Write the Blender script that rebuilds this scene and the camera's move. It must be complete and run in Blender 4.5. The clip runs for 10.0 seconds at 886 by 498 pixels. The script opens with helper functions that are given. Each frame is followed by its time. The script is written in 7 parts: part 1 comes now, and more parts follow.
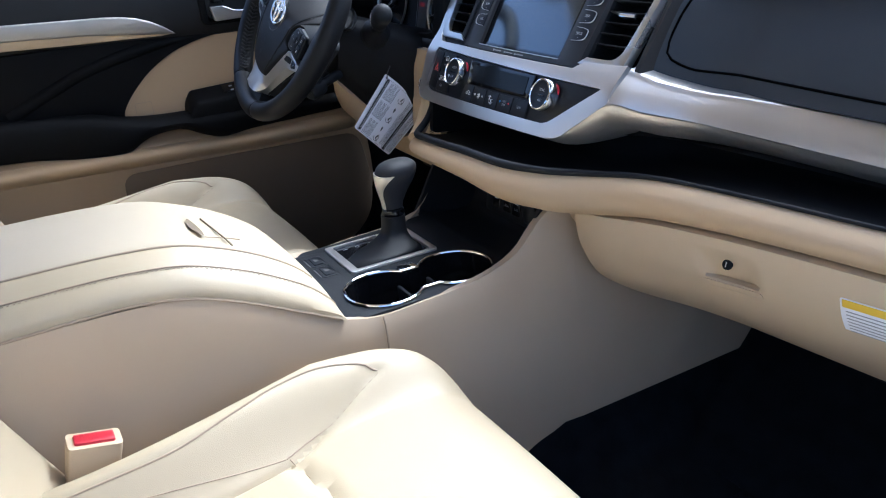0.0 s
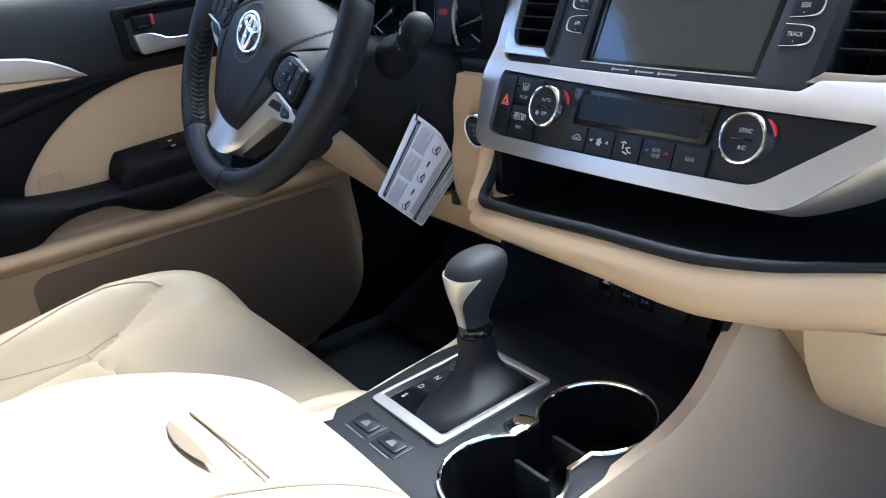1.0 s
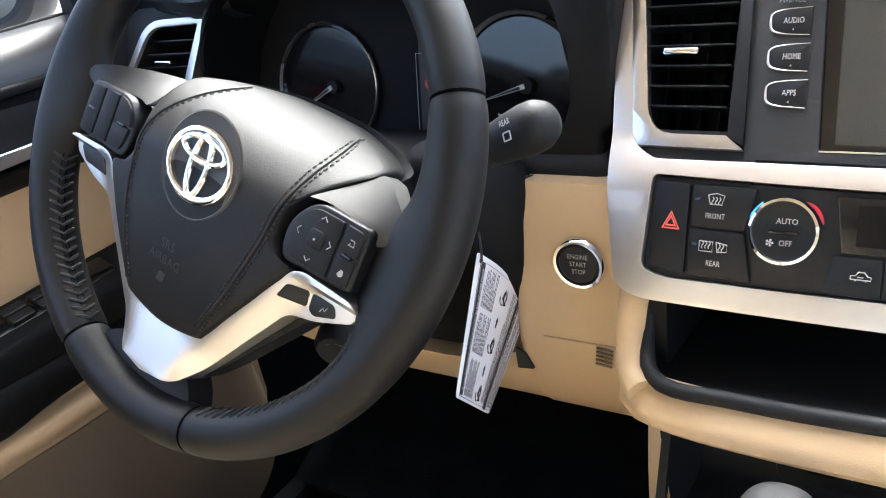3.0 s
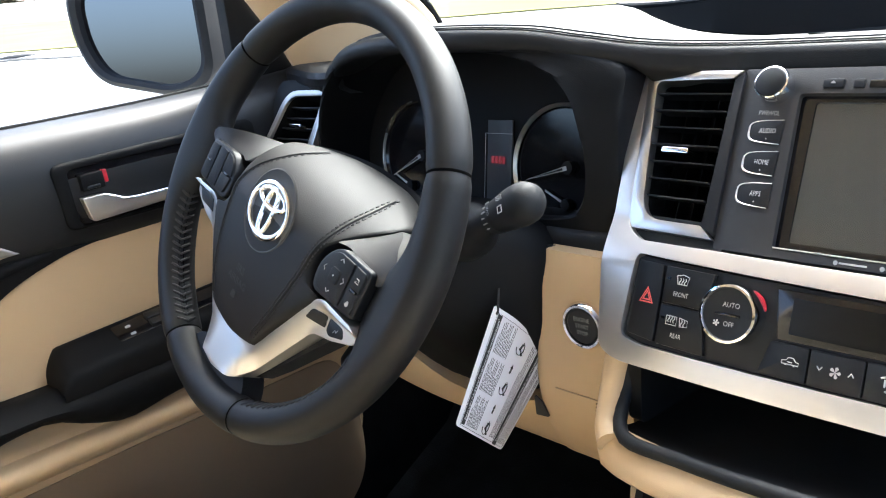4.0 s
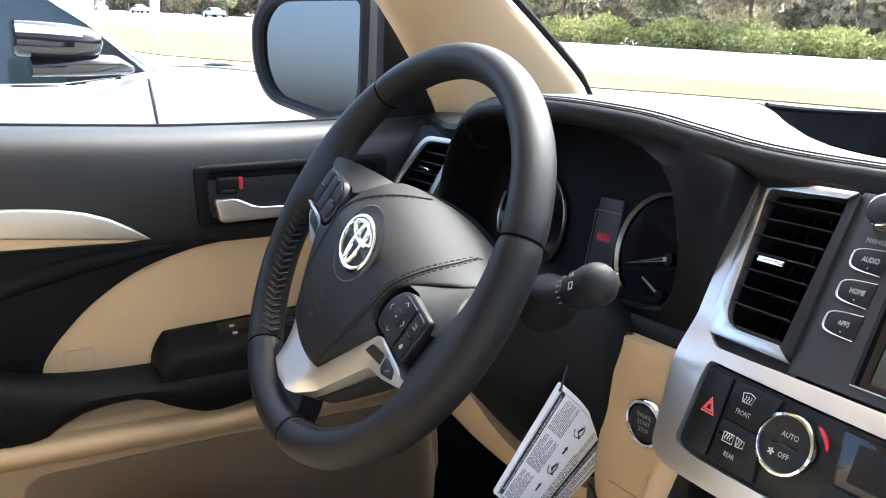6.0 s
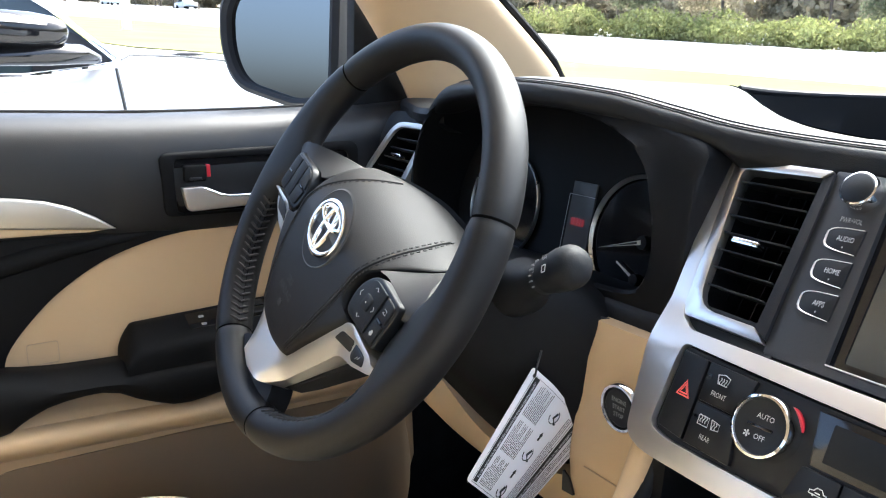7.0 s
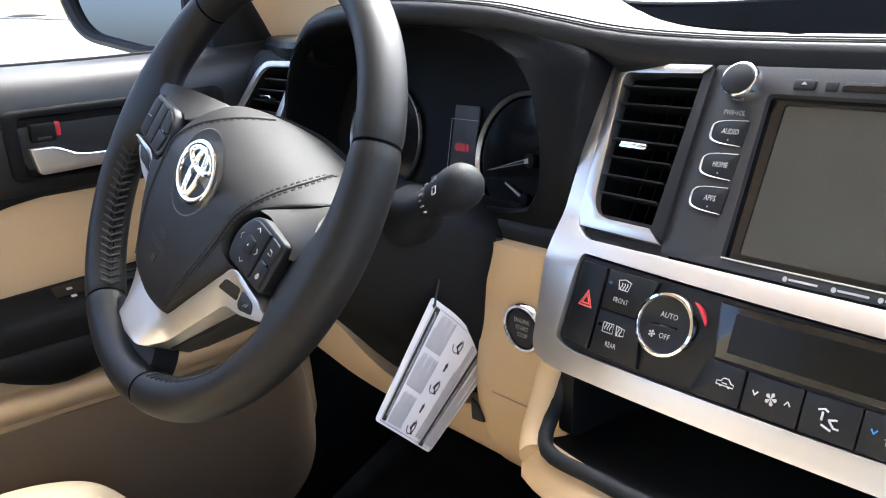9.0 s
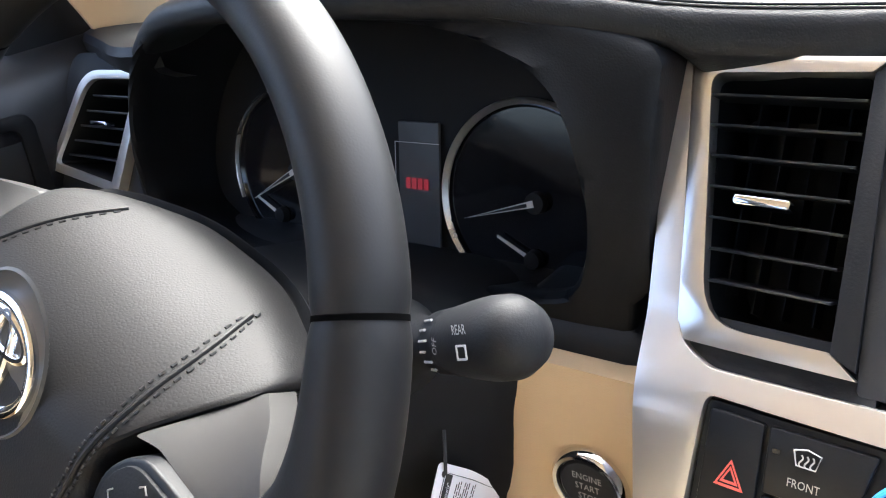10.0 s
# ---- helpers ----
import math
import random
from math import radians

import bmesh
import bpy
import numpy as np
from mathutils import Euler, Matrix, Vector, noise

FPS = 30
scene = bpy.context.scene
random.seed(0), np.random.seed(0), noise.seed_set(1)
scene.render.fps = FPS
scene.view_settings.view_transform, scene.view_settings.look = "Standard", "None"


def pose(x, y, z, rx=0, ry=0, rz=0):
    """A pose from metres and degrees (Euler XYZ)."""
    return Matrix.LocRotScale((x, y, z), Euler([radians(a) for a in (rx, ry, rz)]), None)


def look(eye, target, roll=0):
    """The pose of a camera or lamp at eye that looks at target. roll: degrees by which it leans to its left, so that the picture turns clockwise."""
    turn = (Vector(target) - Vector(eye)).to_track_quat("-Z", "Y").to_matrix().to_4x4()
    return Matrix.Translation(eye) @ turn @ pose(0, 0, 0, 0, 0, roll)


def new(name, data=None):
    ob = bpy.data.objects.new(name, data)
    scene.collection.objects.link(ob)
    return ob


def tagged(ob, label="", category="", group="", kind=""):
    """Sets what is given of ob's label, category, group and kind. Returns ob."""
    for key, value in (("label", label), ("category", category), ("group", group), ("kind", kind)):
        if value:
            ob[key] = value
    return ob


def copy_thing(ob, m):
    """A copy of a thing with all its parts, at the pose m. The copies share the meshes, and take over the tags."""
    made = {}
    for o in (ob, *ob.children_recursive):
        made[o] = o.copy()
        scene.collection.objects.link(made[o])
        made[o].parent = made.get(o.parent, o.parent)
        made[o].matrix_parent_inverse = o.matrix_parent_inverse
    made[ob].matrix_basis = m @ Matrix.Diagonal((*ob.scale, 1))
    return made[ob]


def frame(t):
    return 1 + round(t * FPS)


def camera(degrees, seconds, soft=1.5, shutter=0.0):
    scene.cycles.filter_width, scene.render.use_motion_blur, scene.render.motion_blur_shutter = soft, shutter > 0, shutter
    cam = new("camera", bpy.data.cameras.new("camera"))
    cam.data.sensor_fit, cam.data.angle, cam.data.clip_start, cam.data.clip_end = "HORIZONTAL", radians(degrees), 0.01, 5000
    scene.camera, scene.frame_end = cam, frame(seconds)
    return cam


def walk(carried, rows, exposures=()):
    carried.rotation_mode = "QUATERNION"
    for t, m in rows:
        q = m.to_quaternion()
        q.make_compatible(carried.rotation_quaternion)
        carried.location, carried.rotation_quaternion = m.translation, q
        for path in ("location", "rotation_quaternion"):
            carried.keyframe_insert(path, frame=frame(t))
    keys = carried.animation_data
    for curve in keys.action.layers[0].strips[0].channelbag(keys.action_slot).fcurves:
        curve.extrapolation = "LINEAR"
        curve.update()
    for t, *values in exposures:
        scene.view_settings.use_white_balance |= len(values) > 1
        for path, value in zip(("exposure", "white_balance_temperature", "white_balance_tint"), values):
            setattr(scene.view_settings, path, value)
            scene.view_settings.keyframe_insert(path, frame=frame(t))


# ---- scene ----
cam = camera(57.6, 10.0, soft=1.1)
PATH = [
    (0, (0.8767, -0.5599, 1.1695), (0.0663, -0.1282, 0.7734), -4.45),
    (0.5, (0.6602, -0.5021, 1.1649), (-0.1263, -0.0339, 0.7623), -3.80),
    (1, (0.4341, -0.4970, 1.1314), (-0.3258, 0.0210, 0.7386), -7.48),
    (1.5, (0.2162, -0.4746, 1.1202), (-0.4812, 0.1205, 0.7207), -11.16),
    (2, (0.0731, -0.4779, 1.1370), (-0.5371, 0.2220, 0.7658), -10.87),
    (2.5, (-0.0078, -0.4622, 1.1250), (-0.5531, 0.2748, 0.7256), -9.68),
    (2.7, (-0.0186, -0.4445, 1.1454), (-0.5507, 0.2961, 0.7350), -9.94),
    (3.8, (0.0576, -0.4366, 1.1625), (-0.5750, 0.2668, 0.8385), -10.41),
    (4, (0.1376, -0.4413, 1.1679), (-0.5785, 0.1887, 0.8676), -8.14),
    (4.5, (0.2048, -0.4300, 1.1592), (-0.6423, 0.0125, 0.8648), -3.05),
    (5, (0.1821, -0.4028, 1.1698), (-0.6649, 0.0671, 0.9212), -0.25),
    (5.5, (0.1771, -0.4028, 1.1708), (-0.6683, 0.0813, 0.9451), 0.56),
    (7, (0.1673, -0.3902, 1.1593), (-0.6552, 0.1289, 0.9265), 0.41),
    (7.5, (0.1652, -0.3924, 1.1610), (-0.6498, 0.1331, 0.9169), -0.40),
    (8, (0.1601, -0.3994, 1.1531), (-0.6360, 0.1442, 0.8871), -2.36),
    (8.5, (0.1543, -0.3892, 1.1533), (-0.6040, 0.1991, 0.8724), -2.79),
    (9, (0.1463, -0.3789, 1.1365), (-0.5797, 0.2430, 0.8431), -2.99),
    (9.5, (0.0366, -0.2793, 1.1573), (-0.6238, 0.3957, 0.8283), -4.56),
    (10, (-0.0800, -0.2413, 1.1642), (-0.6763, 0.4596, 0.7729), -8.48),
]
walk(cam, [(t, look(eye, target, roll)) for t, eye, target, roll in PATH],
     [(0.0, 2.0, 4850, 6), (1.0, 2.68, 4950, 4), (1.5, 3.12, 4800, 0), (2.5, 3.40, 5700, 4), (4.0, 3.28, 5650, 2), (4.5, 3.18, 5650, 2), (7.5, 3.15, 5650, 3), (8.5, 3.30, 5650, 4), (10.0, 3.42, 5800, 6)])

# ---- daylight: hazy sun from ahead, pale sky ----
world = bpy.data.worlds.new("sky")
scene.world = world
world.use_nodes = True
_wn = world.node_tree.nodes
_sky = _wn.new("ShaderNodeTexSky")
_sky.sky_type = "NISHITA"
_sky.sun_disc = False
_sky.sun_elevation = radians(52)
_sky.sun_rotation = radians(-14)
_sky.air_density, _sky.dust_density, _sky.ozone_density = 0.8, 8.0, 0.3
_wn["Background"].inputs["Strength"].default_value = 0.135
world.node_tree.links.new(_sky.outputs["Color"], _wn["Background"].inputs["Color"])
sun = new("sun", bpy.data.lights.new("sun", "SUN"))
sun.data.energy = 0.9
sun.data.angle = radians(30)
sun.data.color = (1.0, 0.95, 0.88)
sun.matrix_world = look((-1.0, 4.0, 6.1), (0, 0, 0.8))


# ---- materials ----
def material(name, colour, rough=0.5, metal=0.0, grain=0.0, grain_scale=300.0, vary=0.06, vary_scale=6.0, coat=0.0, spec=0.5,
             second=None, kind="noise", rough_vary=0.08, sheen=0.0):
    m = bpy.data.materials.new(name)
    m.use_nodes = True
    nt = m.node_tree
    n, l = nt.nodes, nt.links
    b = n["Principled BSDF"]
    tc = n.new("ShaderNodeTexCoord")
    big = n.new("ShaderNodeTexNoise")
    big.inputs["Scale"].default_value = vary_scale
    big.inputs["Detail"].default_value = 5
    l.new(tc.outputs["Object"], big.inputs["Vector"])
    mix = n.new("ShaderNodeMix")
    mix.data_type = "RGBA"
    c = Vector(colour)
    d = Vector(second) if second else c * (1 - vary)
    mix.inputs["A"].default_value = (*(c * (1 + (0 if second else vary))), 1)
    mix.inputs["B"].default_value = (*d, 1)
    ramp = n.new("ShaderNodeMapRange")
    ramp.inputs["From Min"].default_value, ramp.inputs["From Max"].default_value = 0.3, 0.7
    l.new(big.outputs["Fac"], ramp.inputs["Value"])
    l.new(ramp.outputs["Result"], mix.inputs["Factor"])
    l.new(mix.outputs["Result"], b.inputs["Base Color"])
    rr = n.new("ShaderNodeMapRange")
    rr.inputs["To Min"].default_value, rr.inputs["To Max"].default_value = max(rough - rough_vary, 0.02), min(rough + rough_vary, 1)
    l.new(big.outputs["Fac"], rr.inputs["Value"])
    l.new(rr.outputs["Result"], b.inputs["Roughness"])
    b.inputs["Metallic"].default_value = metal
    b.inputs["Coat Weight"].default_value = coat
    b.inputs["Coat Roughness"].default_value = 0.06
    b.inputs["Specular IOR Level"].default_value = spec
    b.inputs["Sheen Weight"].default_value = sheen
    if grain:
        if kind == "leather":
            g = n.new("ShaderNodeTexVoronoi")
            g.feature = "DISTANCE_TO_EDGE"
            out = g.outputs["Distance"]
        else:
            g = n.new("ShaderNodeTexNoise")
            g.inputs["Detail"].default_value = 4
            out = g.outputs["Fac"]
        g.inputs["Scale"].default_value = grain_scale
        l.new(tc.outputs["Object"], g.inputs["Vector"])
        bump = n.new("ShaderNodeBump")
        bump.inputs["Strength"].default_value = grain
        bump.inputs["Distance"].default_value = 0.0006
        l.new(out, bump.inputs["Height"])
        l.new(bump.outputs["Normal"], b.inputs["Normal"])
    return m


BEIGE = (0.545, 0.425, 0.275)
M_LEATHER = material("beige leather", (0.435, 0.360, 0.235), 0.46, grain=0.25, grain_scale=700, kind="leather", vary=0.04)
M_BEIGE = material("beige moulded plastic", BEIGE, 0.55, grain=0.22, grain_scale=900, vary=0.03)
M_DOORBEIGE = material("tan moulded door plastic", (0.44, 0.325, 0.195), 0.62, grain=0.22, grain_scale=900, vary=0.03, spec=0.3)
M_BEIGE_SOFT = material("beige padded vinyl", (0.50, 0.365, 0.215), 0.60, grain=0.25, grain_scale=800, kind="leather", vary=0.03)
M_TAUPE = material("brown door pocket plastic", (0.190, 0.140, 0.088), 0.7, grain=0.25, grain_scale=700, vary=0.05)
M_BLACK = material("black soft plastic", (0.0135, 0.0145, 0.0165), 0.55, grain=0.22, grain_scale=900, vary=0.12, spec=0.17)
M_DOOR = material("black door vinyl", (0.0060, 0.0063, 0.0070), 0.62, grain=0.22, grain_scale=800, kind="leather", vary=0.12, spec=0.08)
M_PAD = material("black dashboard pad", (0.0085, 0.0095, 0.0110), 0.44, grain=0.25, grain_scale=650, kind="leather", vary=0.1, spec=0.21)
M_BLACK_LEATHER = material("black leather", (0.0125, 0.0123, 0.0125), 0.50, grain=0.20, grain_scale=620, kind="leather", vary=0.12, spec=0.17)
M_RIM = material("black smooth rim leather", (0.0070, 0.0074, 0.0085), 0.50, grain=0.06, grain_scale=650, kind="leather", vary=0.1, spec=0.26)
M_SILL = material("black sheen sill vinyl", (0.0085, 0.0090, 0.0102), 0.46, grain=0.2, grain_scale=800, kind="leather", vary=0.1, spec=0.40)
M_SURROUND = material("bright satin vent trim", (0.62, 0.605, 0.585), 0.28, metal=0.95, vary=0.03, rough_vary=0.03)
M_LIDTHREAD = material("tan sewing thread", (0.44, 0.355, 0.245), 0.7, vary=0.08)
M_GAP = material("black shadow gap", (0.0015, 0.0015, 0.0016), 0.95, vary=0.1, spec=0.02)
M_HOOD = material("black hood vinyl", (0.0055, 0.0060, 0.0070), 0.50, grain=0.2, grain_scale=650, kind="leather", vary=0.1, spec=0.10)
# the dashboard pad's black made paler: the passenger side's sheen is in the colour
M_AIRBAG = material("black airbag cover paled for sheen", (0.0320, 0.0360, 0.0420), 0.50, grain=0.25, grain_scale=650, kind="leather", vary=0.08, spec=0.28)
M_PANEL = material("black button plastic", (0.0070, 0.0080, 0.0098), 0.42, grain=0.12, grain_scale=900, vary=0.1, spec=0.3)
M_GLOSS = material("gloss black plastic", (0.006, 0.006, 0.007), 0.1, vary=0.1, rough_vary=0.03)
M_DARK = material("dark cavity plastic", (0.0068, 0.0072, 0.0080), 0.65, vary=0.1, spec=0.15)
M_SATIN = material("satin silver paint", (0.63, 0.605, 0.575), 0.34, metal=0.88, vary=0.03, rough_vary=0.03)
M_TRIMSILVER = material("brushed silver trim", (0.45, 0.44, 0.42), 0.40, metal=0.8, grain=0.08, grain_scale=1200, vary=0.04, rough_vary=0.04)
M_EAR = material("satin graphite paint", (0.034, 0.033, 0.032), 0.52, spec=0.20, metal=0.1, vary=0.03)
M_CHROME = material("chrome", (0.82, 0.82, 0.82), 0.07, metal=1.0, vary=0.02, rough_vary=0.02)
M_SCREEN = material("screen glass", (0.030, 0.030, 0.029), 0.13, vary=0.1, spec=1.0, rough_vary=0.05, coat=0.7)
M_SCREEN.node_tree.nodes["Principled BSDF"].inputs["Specular Tint"].default_value = (0.78, 0.90, 1.0, 1)
M_SCREEN.node_tree.nodes["Principled BSDF"].inputs["Coat Tint"].default_value = (0.85, 0.93, 1.0, 1)
M_DISPLAY = material("smoked display window", (0.007, 0.007, 0.0065), 0.20, vary=0.1, spec=0.18, rough_vary=0.04)
M_CONSOLE = material("taupe beige moulded plastic", (0.455, 0.355, 0.240), 0.55, grain=0.22, grain_scale=900, vary=0.03)
M_KNOB = material("matt black leather knob", (0.020, 0.020, 0.022), 0.60, grain=0.12, grain_scale=900, kind="leather", vary=0.1, spec=0.30)
M_INFO = material("grey information display", (0.060, 0.063, 0.066), 0.42, vary=0.08, spec=0.25)
M_HOUSING = material("black textured radio housing", (0.019, 0.0195, 0.021), 0.48, grain=0.2, grain_scale=1000, vary=0.1, spec=0.4)
M_CREASE = material("brown shut line and pocket shade", (0.15, 0.112, 0.065), 0.8, vary=0.1)
M_CARPET = material("black carpet", (0.0060, 0.0070, 0.0090), 0.95, grain=1.0, grain_scale=420, vary=0.3, vary_scale=30, spec=0.1)
M_PRINT = material("white print", (0.52, 0.52, 0.52), 0.5, vary=0.02)
M_PRINT_DIM = material("grey print", (0.33, 0.33, 0.33), 0.5, vary=0.02)
M_PRINT_FAINT = material("faint grey print", (0.085, 0.085, 0.085), 0.5, vary=0.02)
M_RED = material("red plastic", (0.45, 0.015, 0.03), 0.35, vary=0.05)
M_BLUE = material("blue print", (0.05, 0.25, 0.6), 0.4, vary=0.05)
M_HAZARD = material("red print", (0.75, 0.12, 0.1), 0.5, vary=0.02)
M_PAPER = material("white tag card", (0.84, 0.83, 0.86), 0.6, vary=0.02)
M_INK = material("black ink", (0.02, 0.02, 0.02), 0.6, vary=0.05)
M_YELLOW = material("yellow label print", (0.75, 0.5, 0.03), 0.5, vary=0.03)
M_THREAD = material("black stitching thread", (0.016, 0.016, 0.017), 0.7, vary=0.1)
M_SEAM = material("sewn seam thread", (0.34, 0.265, 0.18), 0.8, vary=0.1)
M_HEADLINER = material("beige headliner cloth", (0.55, 0.46, 0.34), 0.9, grain=0.5, grain_scale=900, vary=0.04, spec=0.1)
M_WHITEPAINT = material("white car paint", (0.62, 0.64, 0.66), 0.3, coat=1.0, vary=0.02)
M_RUBBER = material("black rubber", (0.012, 0.012, 0.012), 0.8, vary=0.1, spec=0.12)
M_BADGE = material("dark grey badge recess", (0.045, 0.045, 0.045), 0.45, vary=0.05, spec=0.3)
M_MIRROR = material("blue-tinted mirror glass", (0.19, 0.19, 0.195), 0.015, metal=1.0, vary=0.01, rough_vary=0.005)
M_CONCRETE = material("pale concrete", (0.40, 0.39, 0.37), 0.95, spec=0.05, grain=0.4, grain_scale=60, vary=0.1, vary_scale=0.7)
M_ASPHALT = material("pale worn asphalt", (0.27, 0.27, 0.265), 0.95, spec=0.05, grain=0.5, grain_scale=40, vary=0.12, vary_scale=0.3)
M_GRASS = material("dry autumn lawn", (0.215, 0.200, 0.085), 0.95, spec=0.0, second=(0.170, 0.168, 0.070), grain=0.6, grain_scale=25, vary_scale=0.5)
M_BARK = material("grey bark", (0.12, 0.10, 0.08), 0.9, grain=0.8, grain_scale=40, vary=0.3)
M_DASH_GLASS = material("dark window glass", (0.02, 0.03, 0.035), 0.05, vary=0.1, rough_vary=0.01)


def glass(name, tint=(1, 1, 1)):
    m = bpy.data.materials.new(name)
    m.use_nodes = True
    nt = m.node_tree
    n, l = nt.nodes, nt.links
    n.remove(n["Principled BSDF"])
    tr, gl, mx = (n.new(k) for k in ("ShaderNodeBsdfTransparent", "ShaderNodeBsdfGlossy", "ShaderNodeMixShader"))
    tr.inputs["Color"].default_value = (*tint, 1)
    gl.inputs["Roughness"].default_value = 0.01
    mx.inputs["Fac"].default_value = 0.05
    l.new(tr.outputs["BSDF"], mx.inputs[1])
    l.new(gl.outputs["BSDF"], mx.inputs[2])
    l.new(mx.outputs["Shader"], n["Material Output"].inputs["Surface"])
    return m


M_GLASS = glass("clear window glass", (0.96, 0.98, 0.97))


def glow(name, colour, power):
    m = bpy.data.materials.new(name)
    m.use_nodes = True
    b = m.node_tree.nodes["Principled BSDF"]
    b.inputs["Base Color"].default_value = (0.02, 0.02, 0.02, 1)
    b.inputs["Emission Color"].default_value = (*colour, 1)
    b.inputs["Emission Strength"].default_value = power
    return m


M_LED = glow("dim red display segment", (0.8, 0.03, 0.05), 0.03)


# ---- mesh helpers ----
def V(*p):
    return Vector(p)


def spline(pts, n=40, closed=False):
    """A smooth curve of n points through pts (any dimension)."""
    P = np.array(pts, float)
    k = len(P)
    if closed:
        idx = lambda i: P[i % k]
        segs = k
    else:
        idx = lambda i: P[i] if 0 <= i < k else (2 * P[0] - P[1] if i < 0 else 2 * P[-1] - P[-2])
        segs = k - 1
    d = [np.linalg.norm(idx(i + 1) - idx(i)) for i in range(segs)]
    s = np.r_[0, np.cumsum(d)]
    u = np.linspace(0, s[-1], n, endpoint=not closed)
    out = []
    for q in u:
        i = min(int(np.searchsorted(s, q, side="right")) - 1, segs - 1)
        t = (q - s[i]) / max(d[i], 1e-9)
        a, b, c, e = idx(i - 1), idx(i), idx(i + 1), idx(i + 2)
        out.append(0.5 * (2 * b + (c - a) * t + (2 * a - 5 * b + 4 * c - e) * t * t + (3 * b - a - 3 * c + e) * t ** 3))
    return np.array(out)


def grid(rows, close_u=False, close_v=False, caps=False):
    """A bmesh over rows of points."""
    bm = bmesh.new()
    vs = [[bm.verts.new(Vector(p)) for p in r] for r in rows]
    nu, nv = len(vs), len(vs[0])
    for i in range(nu if close_u else nu - 1):
        for j in range(nv if close_v else nv - 1):
            bm.faces.new((vs[i][j], vs[i][(j + 1) % nv], vs[(i + 1) % nu][(j + 1) % nv], vs[(i + 1) % nu][j]))
    if caps:
        bm.faces.new(vs[0])
        bm.faces.new(list(reversed(vs[-1])))
    bmesh.ops.remove_doubles(bm, verts=bm.verts, dist=1e-6)
    bmesh.ops.recalc_face_normals(bm, faces=bm.faces)
    return bm


def sweep(path, radius, sides=10, closed=False, flat=1.0, up=(0, 0, 1), caps=True):
    """A tube along path; radius is a number or one for each point; flat squashes it along up."""
    P = [Vector(p) for p in path]
    n = len(P)
    rows = []
    for i, p in enumerate(P):
        a = P[(i - 1) % n] if closed or i else P[0]
        b = P[(i + 1) % n] if closed or i < n - 1 else P[-1]
        t = (b - a).normalized()
        x = t.cross(Vector(up))
        if x.length < 1e-5:
            x = t.cross(Vector((0, 1, 0.01)))
        x.normalize()
        y = x.cross(t)
        r = radius[i] if hasattr(radius, "__len__") else radius
        rows.append([p + x * (r * math.cos(k * math.tau / sides)) + y * (r * flat * math.sin(k * math.tau / sides)) for k in range(sides)])
    return grid(rows, close_u=closed, close_v=True, caps=caps and not closed)


def solid(bm, depth):
    """Gives a sheet a thickness, against its normals."""
    bmesh.ops.recalc_face_normals(bm, faces=bm.faces)
    bmesh.ops.solidify(bm, geom=bm.faces[:], thickness=depth)
    return bm


def rounded(pts, r, n=5):
    """A 2D outline with its corners rounded by r."""
    out = []
    k = len(pts)
    for i in range(k):
        a, b, c = (np.array(pts[j % k], float) for j in (i - 1, i, i + 1))
        ua, uc = a - b, c - b
        la, lc = np.linalg.norm(ua), np.linalg.norm(uc)
        q = r[i] if hasattr(r, "__len__") else r
        q = min(q, la * 0.49, lc * 0.49)
        if q <= 0:
            out.append(b)
            continue
        p, s = b + ua / la * q, b + uc / lc * q
        for j in range(n + 1):
            t = j / n
            out.append((1 - t) ** 2 * p + 2 * t * (1 - t) * b + t * t * s)
    return out


def rect(x0, y0, x1, y1, r=0.0, n=5):
    return rounded([(x0, y0), (x1, y0), (x1, y1), (x0, y1)], r, n)


def circle(cx, cy, r, n=32, ry=None):
    return [np.array((cx + r * math.cos(k * math.tau / n), cy + (ry or r) * math.sin(k * math.tau / n))) for k in range(n)]


